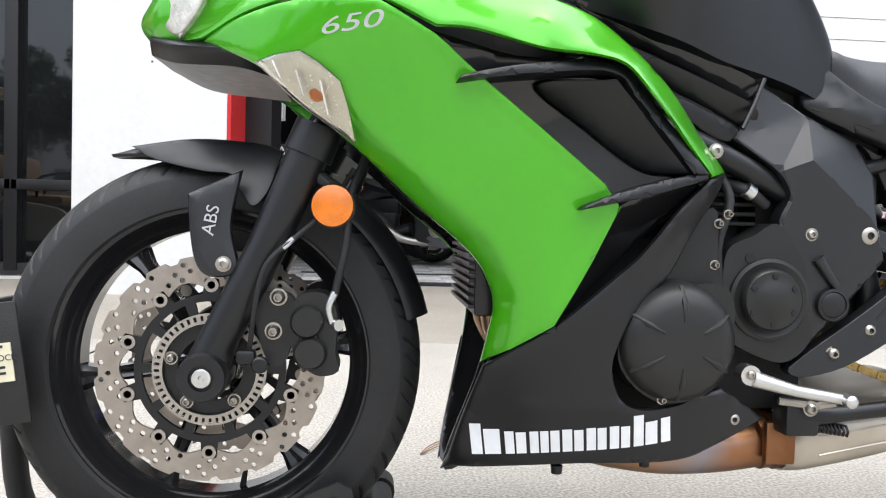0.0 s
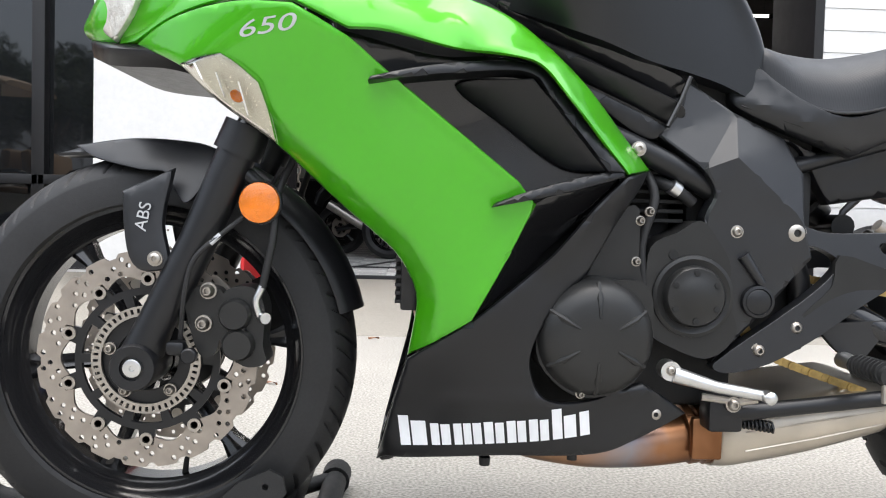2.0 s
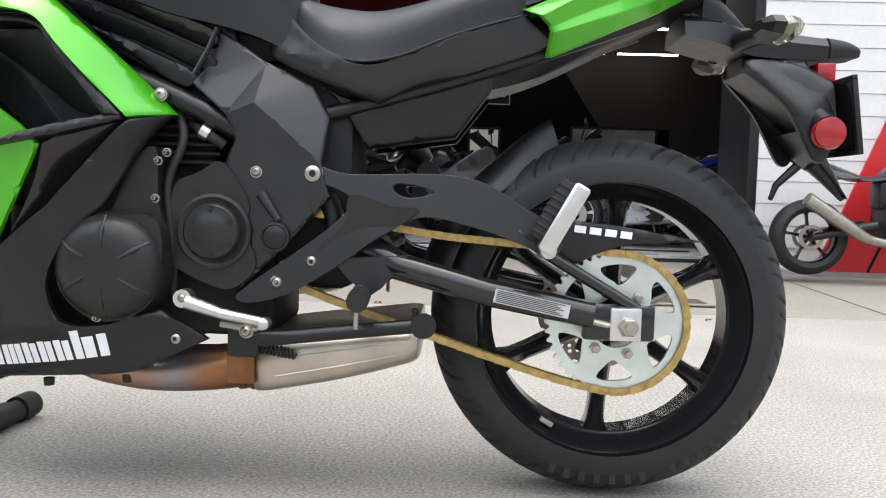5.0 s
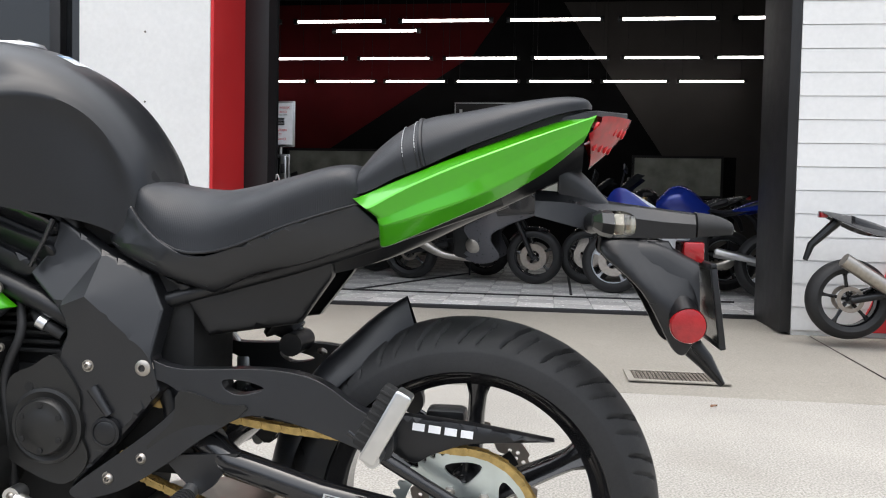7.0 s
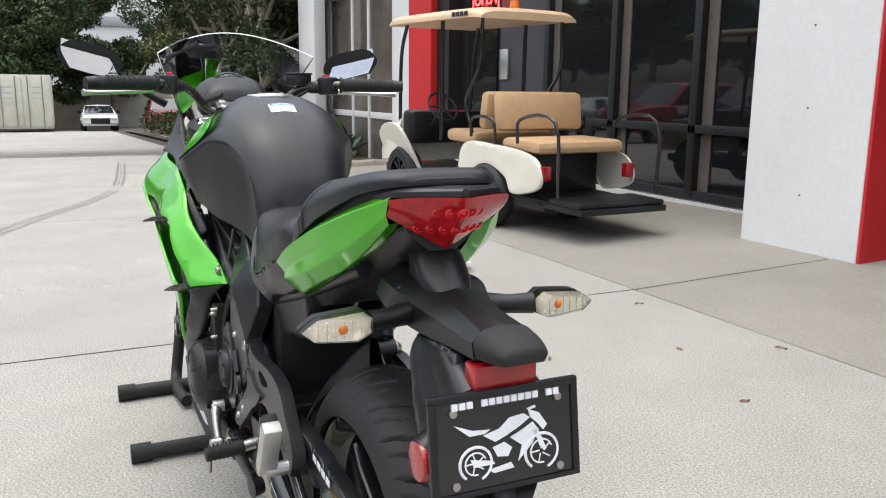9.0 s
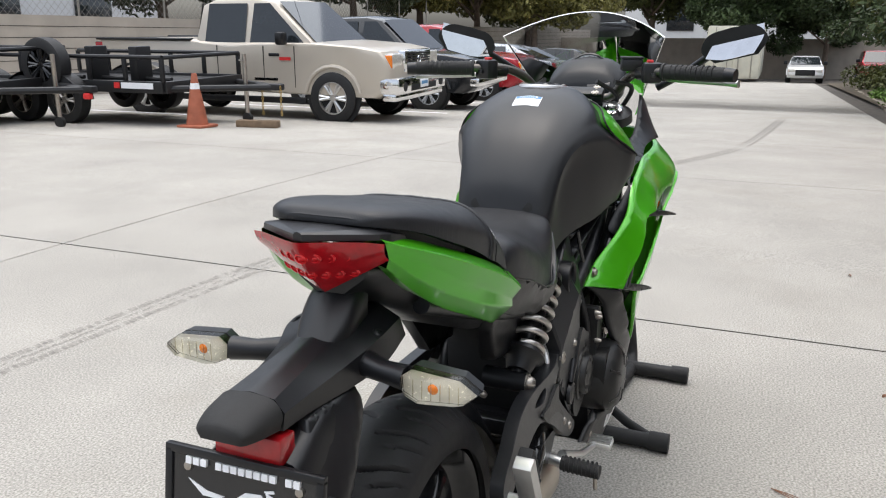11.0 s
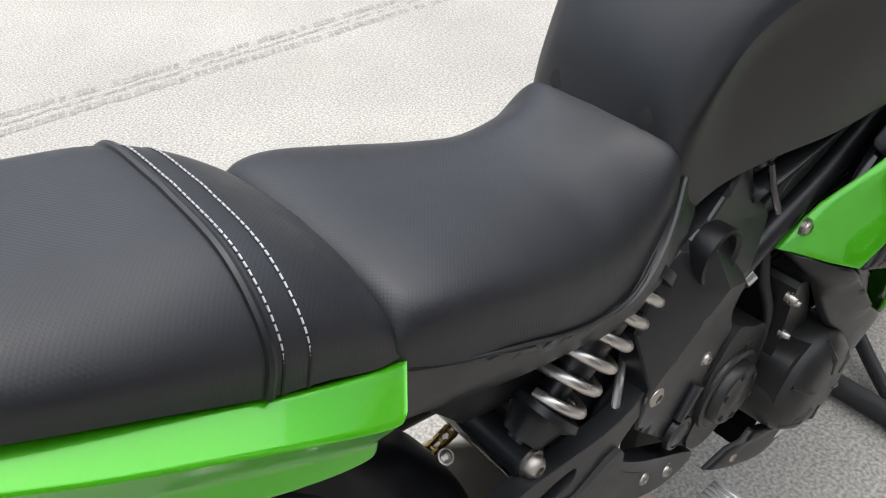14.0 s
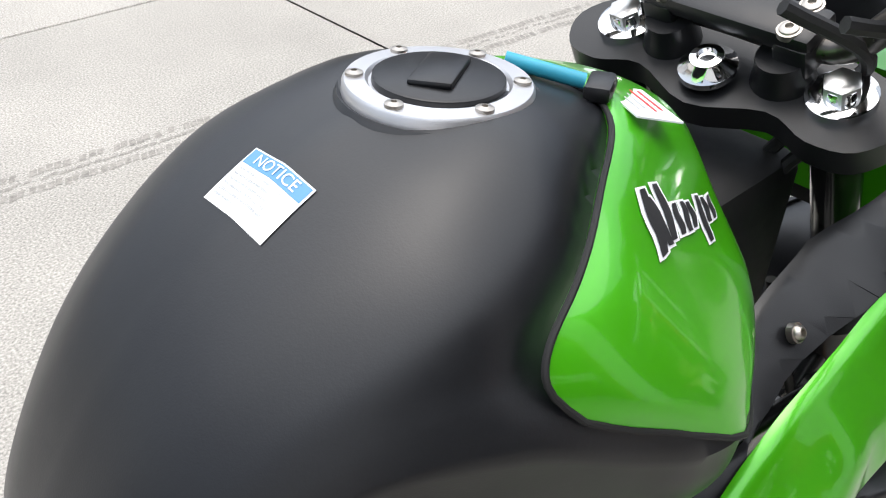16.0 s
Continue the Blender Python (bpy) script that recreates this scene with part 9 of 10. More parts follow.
def car(label, cat, paint, prof, half, wheels, r, cabin, lights, rim_mat=None, trim=None, bed=None):
    """A vehicle whose side outline prof runs in (y, z) with the nose at y = 0 and the tail at negative y; cabin: the glasshouse outline."""
    b = thing(cat.split()[-1] if " " in cat else cat, label, cat)
    L = [np.array(p, float) for p in prof]
    arches = []
    for wy in wheels:
        arches.append(wy)

    def side(y, z):
        return half * (1 - 0.05 * max(0, (z - 0.9)) - 0.06 * max(0, 0.5 - z)) - 0.05 * max(0, 1 - abs(y) / 0.5) ** 2
    o = evenly(catmull([tuple(p) + (None,) for p in prof], 2, True), 0.16)
    cut = []
    poly = []
    for p in o:
        poly.append(p)
    v, t = fill2d(poly)
    bm = bmesh.new()
    ring_r = r * 1.16
    # body: sections across x so that edges are rounded
    secs = []
    for u in (-1, -0.992, -0.965, -0.92, -0.84, -0.4, 0, 0.4, 0.84, 0.92, 0.965, 0.992, 1):
        inset = float(np.interp(abs(u), [0, 0.84, 0.92, 0.965, 0.992, 1], [-0.025, 0, 0.012, 0.035, 0.07, 0.11]))
        c = np.mean(poly, axis=0)
        ring = []
        for p in poly:
            q = p.copy()
            d = q - c
            q = c + d * (1 - inset / max(0.3, np.linalg.norm(d)))
            ring.append((u * side(q[0], q[1]), q[0], q[1]))
        secs.append(ring)
    body = grid_mesh(secs, True, True)
    part("body", body, paint, b, angle=35)
    ck_ = evenly(catmull([tuple(p) + (None,) for p in cabin], 2, True), 0.2)
    cc = np.mean(ck_, axis=0)
    zlo, zhi = min(p[1] for p in ck_), max(p[1] for p in ck_)
    rings = []
    for u in (-1, -0.97, -0.88, 0, 0.88, 0.97, 1):
        ins = float(np.interp(abs(u), [0, 0.88, 0.97, 1], [-0.02, 0, 0.025, 0.06]))
        rings.append([(u * (half * 0.95 - 0.17 * (p[1] - zlo) / (zhi - zlo)), p[0] * (1 - ins * 0.3) + cc[0] * ins * 0.3, p[1] - ins * (p[1] - zlo) / (zhi - zlo)) for p in ck_])
    part("cabin", grid_mesh(rings, True, True), paint, b, angle=35)
    # glass: side windows and screens, set proud of the cabin
    ymin, ymax = min(p[0] for p in cabin), max(p[0] for p in cabin)
    top = [p for p in cabin if p[1] > zhi - 0.12]
    tf, tb = max(p[0] for p in top), min(p[0] for p in top)
    for s in (-1, 1):
        for k in range(2 if bed is not None else 3):
            n_ = 2 if bed is not None else 3
            y0 = tb + 0.1 + (tf - tb + 0.35) * k / n_
            y1 = tb + 0.1 + (tf - tb + 0.35) * (k + 1) / n_ - 0.09
            z0, z1 = zlo + 0.05, zhi - 0.09

            def gx(z):
                return s * (half * 0.95 - 0.17 * (z - zlo) / (zhi - zlo) + 0.006)
            front_cut = 0.35 if k == n_ - 1 else 0.0
            last = k == n_ - 1
            q = [(gx(z0), y0, z0), (gx(z0), ymax - 0.22 if last else y1, z0), (gx(z1), tf - 0.1 if last else y1 - 0.02 * k, z1), (gx(z1), y0 + 0.04, z1)]
            pane_bm = grid_mesh([[q[0], q[1]], [q[3], q[2]]])
            part("side_window", pane_bm, CARGLASS, b)
    wsf = [p for p in cabin if p[0] == ymax][0]
    hw0, hw1 = half * 0.86, half * 0.74
    part("windscreen", grid_mesh([[(-hw0, ymax - 0.03, zlo + 0.05), (hw0, ymax - 0.03, zlo + 0.05)], [(-hw1, tf + 0.04, zhi - 0.06), (hw1, tf + 0.04, zhi - 0.06)]]), CARGLASS, b)
    part("rear_window", grid_mesh([[(-hw0, ymin + 0.0, zlo + 0.1), (hw0, ymin + 0.0, zlo + 0.1)], [(-hw1, tb - 0.05, zhi - 0.08), (hw1, tb - 0.05, zhi - 0.08)]]), CARGLASS, b)
    for wy in wheels:
        for s in (-1, 1):
            part("arch_flare", tube([(s * (half - 0.005), wy + ring_r * 1.03 * math.cos(a_), r + ring_r * 1.03 * math.sin(a_)) for a_ in [radians(10 + 16 * q) for q in range(11)]], 0.035, 8), paint, b)
            part("wheel_arch", lathe([(0, ring_r), (0.012, ring_r * 0.99), (0.012, 0)], (s * (half - 0.035), wy, r), (s, 0, 0), 32), DARK, b)
            car_wheel(b, s * (half - 0.1), wy, r, 0.26, rim_mat or ALU)
    lx, lz, lw, lh = lights
    for s in (-1, 1):
        part("headlight", block(s * lx - lw / 2, s * lx + lw / 2, -0.16, 0.012, lz - lh / 2, lz + lh / 2, 0.03), CLEARLENS, b)
        part("signal_lamp", block(s * (lx + lw * 0.42) - 0.04, s * (lx + lw * 0.42) + 0.04, -0.2, 0.0, lz - lh * 0.4, lz + lh * 0.4, 0.015), AMBER, b)
        tail = min(p[0] for p in prof)
        part("tail_lamp", block(s * (half - 0.1) - 0.07, s * (half - 0.1) + 0.09, tail - 0.015, tail + 0.16, lz - 0.08, lz + 0.26, 0.02), REDLENS, b)
        part("mirror", block(s * (half + 0.11) - 0.1, s * (half + 0.11) + 0.1, ymax - 0.6, ymax - 0.47, zlo + 0.02, zlo + 0.22, 0.04), PLASTIC, b)
        part("sill", block(s * (half - 0.03) - 0.03, s * (half - 0.03) + 0.03, wheels[1] + r * 1.2, wheels[0] - r * 1.2, 0.3, 0.4, 0.02), PLASTIC, b)
        for hy in ((tb + tf) / 2 - 0.2, (tb + tf) / 2 + 0.75):
            part("door_handle", block(s * half * 0.985 - 0.02, s * half * 0.985 + 0.02, hy - 0.1, hy + 0.1, zlo - 0.16, zlo - 0.11, 0.015), PLASTIC, b)
        for gy in ((tb + tf) / 2 - 0.35, (tb + tf) / 2 + 0.55, tf + 0.42):
            part("door_gap", block(s * half * 0.985 - 0.012, s * half * 0.985 + 0.004 * s + 0.008, gy - 0.006, gy + 0.006, 0.5, zlo, 0), DARK, b, smooth=False)
    return b


BEIGEC = mat("beige_metallic", (0.5, 0.45, 0.38), 0.35, 0.25, 0.02, 3, coat=0.4, rvar=0.0)
BLACKC = mat("black_car_paint", (0.012, 0.013, 0.015), 0.2, 0.1, 0.1, 3, coat=0.6)
REDC = mat("red_car_paint", (0.35, 0.012, 0.02), 0.25, 0.2, 0.1, 3, coat=0.6)
SILVERC = mat("silver_car_paint", (0.45, 0.47, 0.5), 0.28, 0.6, 0.06, 3, coat=0.6)
WHITEC = mat("white_car_paint", (0.75, 0.75, 0.74), 0.25, 0, 0.03, 3, coat=0.6)

truck = car("beige metallic pickup truck with a chrome bumper parked in the yard", "pickup truck", BEIGEC,
            [(0, 0.55), (0.02, 0.9), (-0.12, 1.13), (-0.5, 1.2), (-1.35, 1.26), (-3.55, 1.28), (-3.62, 1.3), (-5.7, 1.28), (-5.75, 0.62), (-5.6, 0.5), (-0.2, 0.42)], 0.98, (-1.0, -4.7), 0.41,
            [(-1.3, 1.2), (-2.1, 1.88), (-2.5, 1.95), (-3.3, 1.93), (-3.52, 1.85), (-3.62, 1.2)], (0.72, 0.98, 0.34, 0.24), bed=True)
part("bumper", join(block(-0.96, 0.96, -0.22, 0.14, 0.48, 0.74, 0.05), block(-0.95, 0.95, -0.15, 0.08, 0.38, 0.5, 0.03)), CHROME, truck, "chrome front bumper")
part("bumper_slot", block(-0.5, 0.5, 0.1, 0.146, 0.52, 0.62, 0.01), DARK, truck)
for s in (-1, 1):
    part("fog_lamp", lathe([(0, 0.075), (0.01, 0.07), (0.012, 0)], (s * 0.72, 0.135, 0.6), (0, 1, 0), 20), DARK, truck)
gr1 = part("grille", join(block(-0.52, 0.52, -0.1, 0.05, 0.8, 1.14, 0.04)), CHROME, truck, "chrome framed grille")
for k in range(7):
    part("grille_bar", block(-0.44, 0.44, 0.045, 0.056, 0.835 + 0.04 * k, 0.858 + 0.04 * k, 0.004), DARK, gr1)
part("badge", lathe([(0, 0.07), (0.01, 0.06), (0.01, 0.045), (0, 0.04)], (0, 0.055, 0.98), (0, 1, 0), 24), CHROME, gr1)
part("number_plate", block(-0.16, 0.16, 0.14, 0.15, 0.55, 0.7, 0.004), WHITE, truck, "white plate with an unreadable bar")
part("plate_bar", block(-0.12, 0.12, 0.15, 0.154, 0.6, 0.65, 0), BLUE, truck, smooth=False)
part("bed_floor", block(-0.85, 0.85, -5.6, -3.75, 1.281, 1.29, 0), DARK, truck, smooth=False)
part("rail_cap", join(block(0.86, 0.99, -5.72, -3.7, 1.27, 1.31, 0.015), block(-0.99, -0.86, -5.72, -3.7, 1.27, 1.31, 0.015)), PLASTIC, truck)
part("aerial", tube([(0.8, -1.5, 1.2), (0.78, -1.75, 1.9)], 0.004, 5), PLASTIC, truck)
part("door_badge", block(0.972, 0.986, -1.95, -1.75, 0.98, 1.03, 0), REDPRINT, truck, smooth=False)
part("flank_badge", block(0.966, 0.982, -2.45, -2.0, 0.66, 0.7, 0), CHROME, truck, smooth=False)
truck.matrix_world = pose(-9.93, -5.0, ground_z(-9.9), 0, 1.2, 0)

suvp = [(0, 0.5), (0.0, 0.85), (-0.1, 1.05), (-0.5, 1.12), (-1.4, 1.18), (-4.6, 1.2), (-4.7, 0.6), (-4.5, 0.4), (-0.2, 0.38)]
suvc = [(-1.3, 1.14), (-2.05, 1.78), (-2.4, 1.84), (-4.3, 1.8), (-4.6, 1.15)]
van = car("black sport utility vehicle with an amber lamp parked in the yard", "utility vehicle", BLACKC, suvp, 0.94, (-0.95, -3.75), 0.39, suvc, (0.68, 0.92, 0.4, 0.2), SILVERC)
part("bumper", block(-0.9, 0.9, -0.12, 0.1, 0.52, 0.68, 0.03), CHROME, van, "chrome front bumper")
gr2 = part("grille", block(-0.45, 0.45, -0.1, 0.03, 0.8, 1.0, 0.02), DARK, van)
van.matrix_world = pose(-13.6, -5.0, ground_z(-13.6), 0, 1.5, 0)
jeep = car("red utility vehicle with dark glass parked in the yard", "utility vehicle", REDC, suvp, 0.9, (-0.9, -3.5), 0.4, suvc, (0.66, 0.9, 0.22, 0.2), SILVERC)
jeep.matrix_world = pose(-17.6, -5.3, ground_z(-17.6), 0, 1.5, 0)
sedp = [(0, 0.45), (0.0, 0.7), (-0.15, 0.85), (-1.1, 0.98), (-4.2, 1.02), (-4.65, 0.95), (-4.7, 0.5), (-4.4, 0.3), (-0.2, 0.28)]
sedc = [(-1.1, 0.96), (-2.0, 1.4), (-2.4, 1.46), (-3.3, 1.42), (-4.2, 1.0)]
cars = [("silver hatchback parked with its tail lamps to the lane", SILVERC, -21.6, 180), ("pale silver car parked beside other cars", SILVERC, -25.4, 0), ("dark grey car parked beside other cars", BLACKC, -29.5, 180), ("red car parked far down the yard", REDC, -33.5, 0)]
for lab_, m_, x_, rot_ in cars:
    c_ = car(lab_, "car", m_, sedp, 0.88, (-0.9, -3.6), 0.33, sedc, (0.62, 0.66, 0.3, 0.14), SILVERC)
    c_.matrix_world = pose(x_, -5.6 if rot_ == 0 else -10.2, ground_z(x_), 0, 1.7, rot_)
wsuv = car("white sedan parked facing the lane far away", "car", WHITEC, sedp, 0.92, (-0.9, -3.6), 0.34, sedc, (0.66, 0.66, 0.34, 0.16), SILVERC)
part("grille", block(-0.5, 0.5, -0.05, 0.03, 0.4, 0.72, 0.03), DARK, wsuv)
wsuv.matrix_world = pose(-46.5, 1.75, ground_z(-46.5), 1.7, 0, -90)
rsuv = car("dark red utility vehicle parked by the planter far away", "utility vehicle", REDC, suvp, 0.95, (-0.95, -3.7), 0.4, suvc, (0.7, 0.92, 0.3, 0.14), SILVERC)
part("grille", block(-0.4, 0.4, -0.05, 0.03, 0.82, 1.0, 0.02), DARK, rsuv)
rsuv.matrix_world = pose(-48.5, 5.6, ground_z(-48.5), 1.7, 0, -90)

# trailers, cone, post
TRB = mat("trailer_black", (0.015, 0.015, 0.016), 0.45, 0.2, 0.2, 5, 0.2, 200)


def trailer(label, W, L, rail, gate):
    """A flat utility trailer, its tongue towards +y, origin on the ground under the tongue's end."""
    t = thing("trailer", label, "trailer")
    part("deck", join(block(-W, W, -L - 1.2, -1.2, 0.5, 0.56, 0.005), *[block(s * W - 0.04, s * W + 0.04, -L - 1.2, -1.2, 0.44, 0.6, 0.008) for s in (-1, 1)], block(-W, W, -1.25, -1.15, 0.44, 0.6, 0.008)), TRB, t)
    part("tongue", join(tube([(-W + 0.1, -1.2, 0.5), (0, 0, 0.5)], 0.045, 8), tube([(W - 0.1, -1.2, 0.5), (0, 0, 0.5)], 0.045, 8), block(-0.06, 0.06, -0.3, 0.12, 0.46, 0.55, 0.02)), TRB, t)
    for s in (-1, 1):
        part("rail", tube([(s * W, -1.2, 0.6 + rail), (s * W, -L - 1.2, 0.6 + rail)], 0.03, 8), TRB, t)
        for k in range(6):
            part("post", block(s * W - 0.02, s * W + 0.02, -1.24 - L * k / 5, -1.2 - L * k / 5 + 0.02, 0.58, 0.6 + rail, 0.004), TRB, t)
        part("fender", grid_mesh([[(s * (W + a), -L * 0.62 - 1.2 + 0.75 * math.cos(radians(q)), 0.33 + 0.42 * math.sin(radians(q))) for a in (0.02, 0.26)] for q in range(0, 181, 12)]), TRB, t)
        for dy in (-0.4, 0.4):
            car_wheel(t, s * (W + 0.14), -L * 0.62 - 1.2 + dy, 0.33, 0.2, WHITEC if gate else STEEL, 5)
    part("cross_rail", tube([(-W, -1.2, 0.6 + rail), (W, -1.2, 0.6 + rail)], 0.03, 8), TRB, t)
    part("jack", join(tube([(0.05, -0.45, 0.06), (0.05, -0.45, 0.95)], 0.03, 8), tube([(0.05, -0.45, 0.85), (0.17, -0.45, 0.87)], 0.012, 6)), STEEL, t)
    part("jack_wheel", lathe([(-0.03, 0), (-0.03, 0.07), (0.03, 0.07), (0.03, 0)], (0.05, -0.45, 0.07), (1, 0, 0), 16), GRIP, t)
    if gate:
        g = part("ramp_gate", join(*[tube(p, 0.022, 6) for p in ([(-W, -L - 1.2, 0.6), (-W, -L - 1.2, 2.0)], [(W, -L - 1.2, 0.6), (W, -L - 1.2, 2.0)], [(-W, -L - 1.2, 2.0), (W, -L - 1.2, 2.0)], [(-W, -L - 1.2, 1.3), (W, -L - 1.2, 1.3)], [(0, -L - 1.2, 0.6), (0, -L - 1.2, 2.0)])], *[tube([(-W + 0.1 * k, -L - 1.2, 0.6), (-W + 0.1 * k, -L - 1.2, 2.0)], 0.004, 4) for k in range(int(W * 20))]), TRB, t, "black mesh ramp gate")
    sx = W + 0.02
    return t


t1 = trailer("black flat trailer with a spare wheel and chains", 0.85, 3.2, 0.32, False)
spw = car_wheel(t1, 1.02, -3.1, 0.38, 0.22, GLOSS, 8)
spw.location = (0.0, 0.0, 0.42)
part("brand_block", block(0.83, 0.9, -1.9, -1.35, 0.5, 0.58, 0), WHITE, t1, "white and red brand sticker", smooth=False)
part("brand_mark", block(0.84, 0.905, -2.02, -1.93, 0.5, 0.58, 0), REDPRINT, t1, smooth=False)
for k in range(3):
    part("wheel_cradle", join(block(0.3, 0.6, -2.0 - 0.8 * k, -1.85 - 0.8 * k, 0.56, 1.05, 0.02), tube([(0.45, -1.9 - 0.8 * k, 0.6), (0.45, -1.4 - 0.8 * k, 0.6)], 0.03, 8)), TRB, t1)
t1.matrix_world = pose(-7.35, -6.0, ground_z(-7.35) + 0.06, 0, 1, 0)
t2 = trailer("black utility trailer with a mesh ramp gate and white wheels", 0.8, 2.6, 0.4, True)
sp2 = car_wheel(t2, 0.98, -1.75, 0.38, 0.2, WHITEC, 8)
sp2.location = (0, 0, 0.4)
part("plug", block(0.0, 0.09, -0.02, 0.08, 0.38, 0.46, 0.02), REDPRINT, t2, "red trailer plug")
t2.matrix_world = pose(-5.85, -7.9, ground_z(-5.85), 0, 1, 6)
wb = thing("wooden_block", "weathered wooden block under the trailer jack", "wooden block")
part("timber", block(-0.08, 0.08, -0.3, 0.3, 0, 0.1, 0.008), mat("old_timber", (0.2, 0.14, 0.09), 0.8, 0, 0.25, 12, 0.4, 60), wb)
wb.matrix_world = pose(-7.25, -6.25, ground_z(-7.25), 0, 0, 15)
for q, yy in ((0, -5.85), (1, -6.15)):
    ch2 = part("safety_chain", join(*[moved(tube([(0.014 * math.cos(a), 0, 0.03 * math.sin(a)) for a in [2 * math.pi * i / 8 for i in range(9)]], 0.005, 5, caps=False), Matrix.Translation((0.1, 0.15 - 0.3 * q, 0.5 - 0.05 * k)) @ pose(0, 0, 0, 0, 0, 90 * (k % 2))) for k in range(8)]), CHAIN, t1, "hanging safety chain")
CONE = mat("faded_orange", (0.36, 0.11, 0.06), 0.6, 0, 0.2, 8, 0.2, 100)
cn = thing("traffic_cone", "faded orange traffic cone with white bands", "traffic cone")
part("base", block(-0.2, 0.2, -0.2, 0.2, 0, 0.04, 0.015), CONE, cn)
part("cone", lathe([(0.04, 0.15), (0.3, 0.107), (0.72, 0.035), (0.73, 0.03), (0.72, 0.0)], (0, 0, 0), (0, 0, 1), 28), CONE, cn)
for z0, z1 in ((0.34, 0.46), (0.52, 0.6)):
    part("band", lathe([(z0, 0.153 - 0.16 * z0), (z1, 0.153 - 0.16 * z1)], (0, 0, 0), (0, 0, 1), 28), WHITE, cn)
cn.matrix_world = pose(-6.75, -6.9, ground_z(-6.75))
yp = thing("bollard", "yellow painted steel bollard by the gate", "bollard")
part("post", lathe([(0, 0.0), (0, 0.11), (1.25, 0.11), (1.3, 0.08), (1.31, 0)], (0, 0, 0), (0, 0, 1), 24), mat("yellow_paint", (0.6, 0.42, 0.1), 0.5, 0, 0.12, 6), yp)
yp.matrix_world = pose(-3.95, -8.3, ground_z(-3.95))
gt_ = tagged(new("wall_gate"), "white corrugated metal gate", "gate", kind="structure")
part("gate_frame", join(block(-3.7, -3.62, -8.45, -8.37, -0.05, 2.2, 0.005), block(-0.2, 3.5, -8.45, -8.37, -0.05, 2.2, 0.005)), WHITEW, gt_)
for k in range(34):
    part("slat", block(-3.6 + 0.1 * k, -3.52 + 0.1 * k, -8.44, -8.4 + 0.01 * (k % 2), 0.03, 2.2, 0.004, 1), WHITEW, gt_)
for a, b in (((-8.8, -8.6), (-8.7, -12)), ((-15.6, -5.5), (-15.5, -10.5)), ((-11.8, -5.2), (-11.75, -10.5))):
    o = mesh_ob("parking_line", grid_mesh([[(a[0] - 0.05, a[1], ground_z(a[0]) + 0.003), (a[0] + 0.05, a[1], ground_z(a[0]) + 0.003)], [(b[0] - 0.05, b[1], ground_z(b[0]) + 0.003), (b[0] + 0.05, b[1], ground_z(b[0]) + 0.003)]]), WHITE)
    tagged(o, "worn white parking line on concrete", "parking line", kind="structure")

# walls, container, far buildings
BLOCKW = mat("block_wall", (0.42, 0.37, 0.31), 0.85, 0, 0.12, 1.5, 0.4, 60)
wl_ = tagged(new("wall_south"), "tan concrete block wall with chain link above", "wall", kind="structure")
part("blocks", block(-70, 20, -15.4, -15.15, -2.2, 1.5, 0), BLOCKW, wl_, smooth=False)
for k in range(10):
    part("course_joint", block(-70, 20, -15.148, -15.145, -1.0 + 0.25 * k, -0.985 + 0.25 * k, 0), JOINT, wl_, smooth=False)
fence = bmesh.new()
for k in range(0, 150):
    for sgn_ in (-1, 1):
        x0 = -30 + 0.2 * k
        a0, b0 = (x0, -15.2, 1.5), (x0 + sgn_ * 1.6, -15.2, 3.1)
        w0 = 0.006
        fence.faces.new([fence.verts.new(p) for p in ((a0[0] - w0, a0[1], a0[2]), (a0[0] + w0, a0[1], a0[2]), (b0[0] + w0, b0[1], b0[2]), (b0[0] - w0, b0[1], b0[2]))])
part("chain_link", fence, STEEL, wl_, smooth=False)["kind"] = "stuff"
for k in range(16):
    part("fence_post", tube([(-34 + 3 * k, -15.2, 1.4), (-34 + 3 * k, -15.2, 3.15)], 0.03, 8), STEEL, wl_)
wb2 = tagged(new("wall_west"), "tan wall closing the far end of the yard", "wall", kind="structure")
part("blocks", block(-60, -59.7, -16, 14, -3, 0.9, 0), BLOCKW, wb2, smooth=False)
fb_ = thing("far_building", "white industrial building beyond the yard wall", "building")
part("wall", block(-95, -80, -14, 14, -3, 6.5, 0.02), WHITEW, fb_)
part("roof", block(-95.3, -79.8, -14.3, 14.3, 6.5, 7.4, 0.05), PRINTGREY, fb_)
for k in range(5):
    w_ = part("window", block(-79.98, -79.9, -10 + 5 * k, -7.5 + 5 * k, 1.5, 3.5, 0.02), CARGLASS, fb_)
sb_ = thing("warehouse", "pale grey warehouse behind the trees", "building")
part("wall", block(-45, 25, -48, -40, -3, 5.5, 0.02), mat("pale_grey_wall", (0.62, 0.62, 0.62), 0.7, 0, 0.05, 0.5), sb_)
part("roof", block(-45.3, 25.3, -48.3, -39.7, 5.5, 6.2, 0.05), PRINTGREY, sb_)
for k in range(9):
    part("window", block(-40 + 7 * k, -37 + 7 * k, -39.98, -39.9, 1.5, 3.2, 0.02), CARGLASS, sb_)
ct = thing("shipping_container", "cream corrugated shipping container with double doors", "container")
CREAM = mat("cream_container", (0.62, 0.6, 0.5), 0.55, 0.1, 0.1, 2, 0.3, 40)
part("box", block(-6, -0.05, -1.22, 1.22, 0.15, 2.6, 0.02), CREAM, ct)
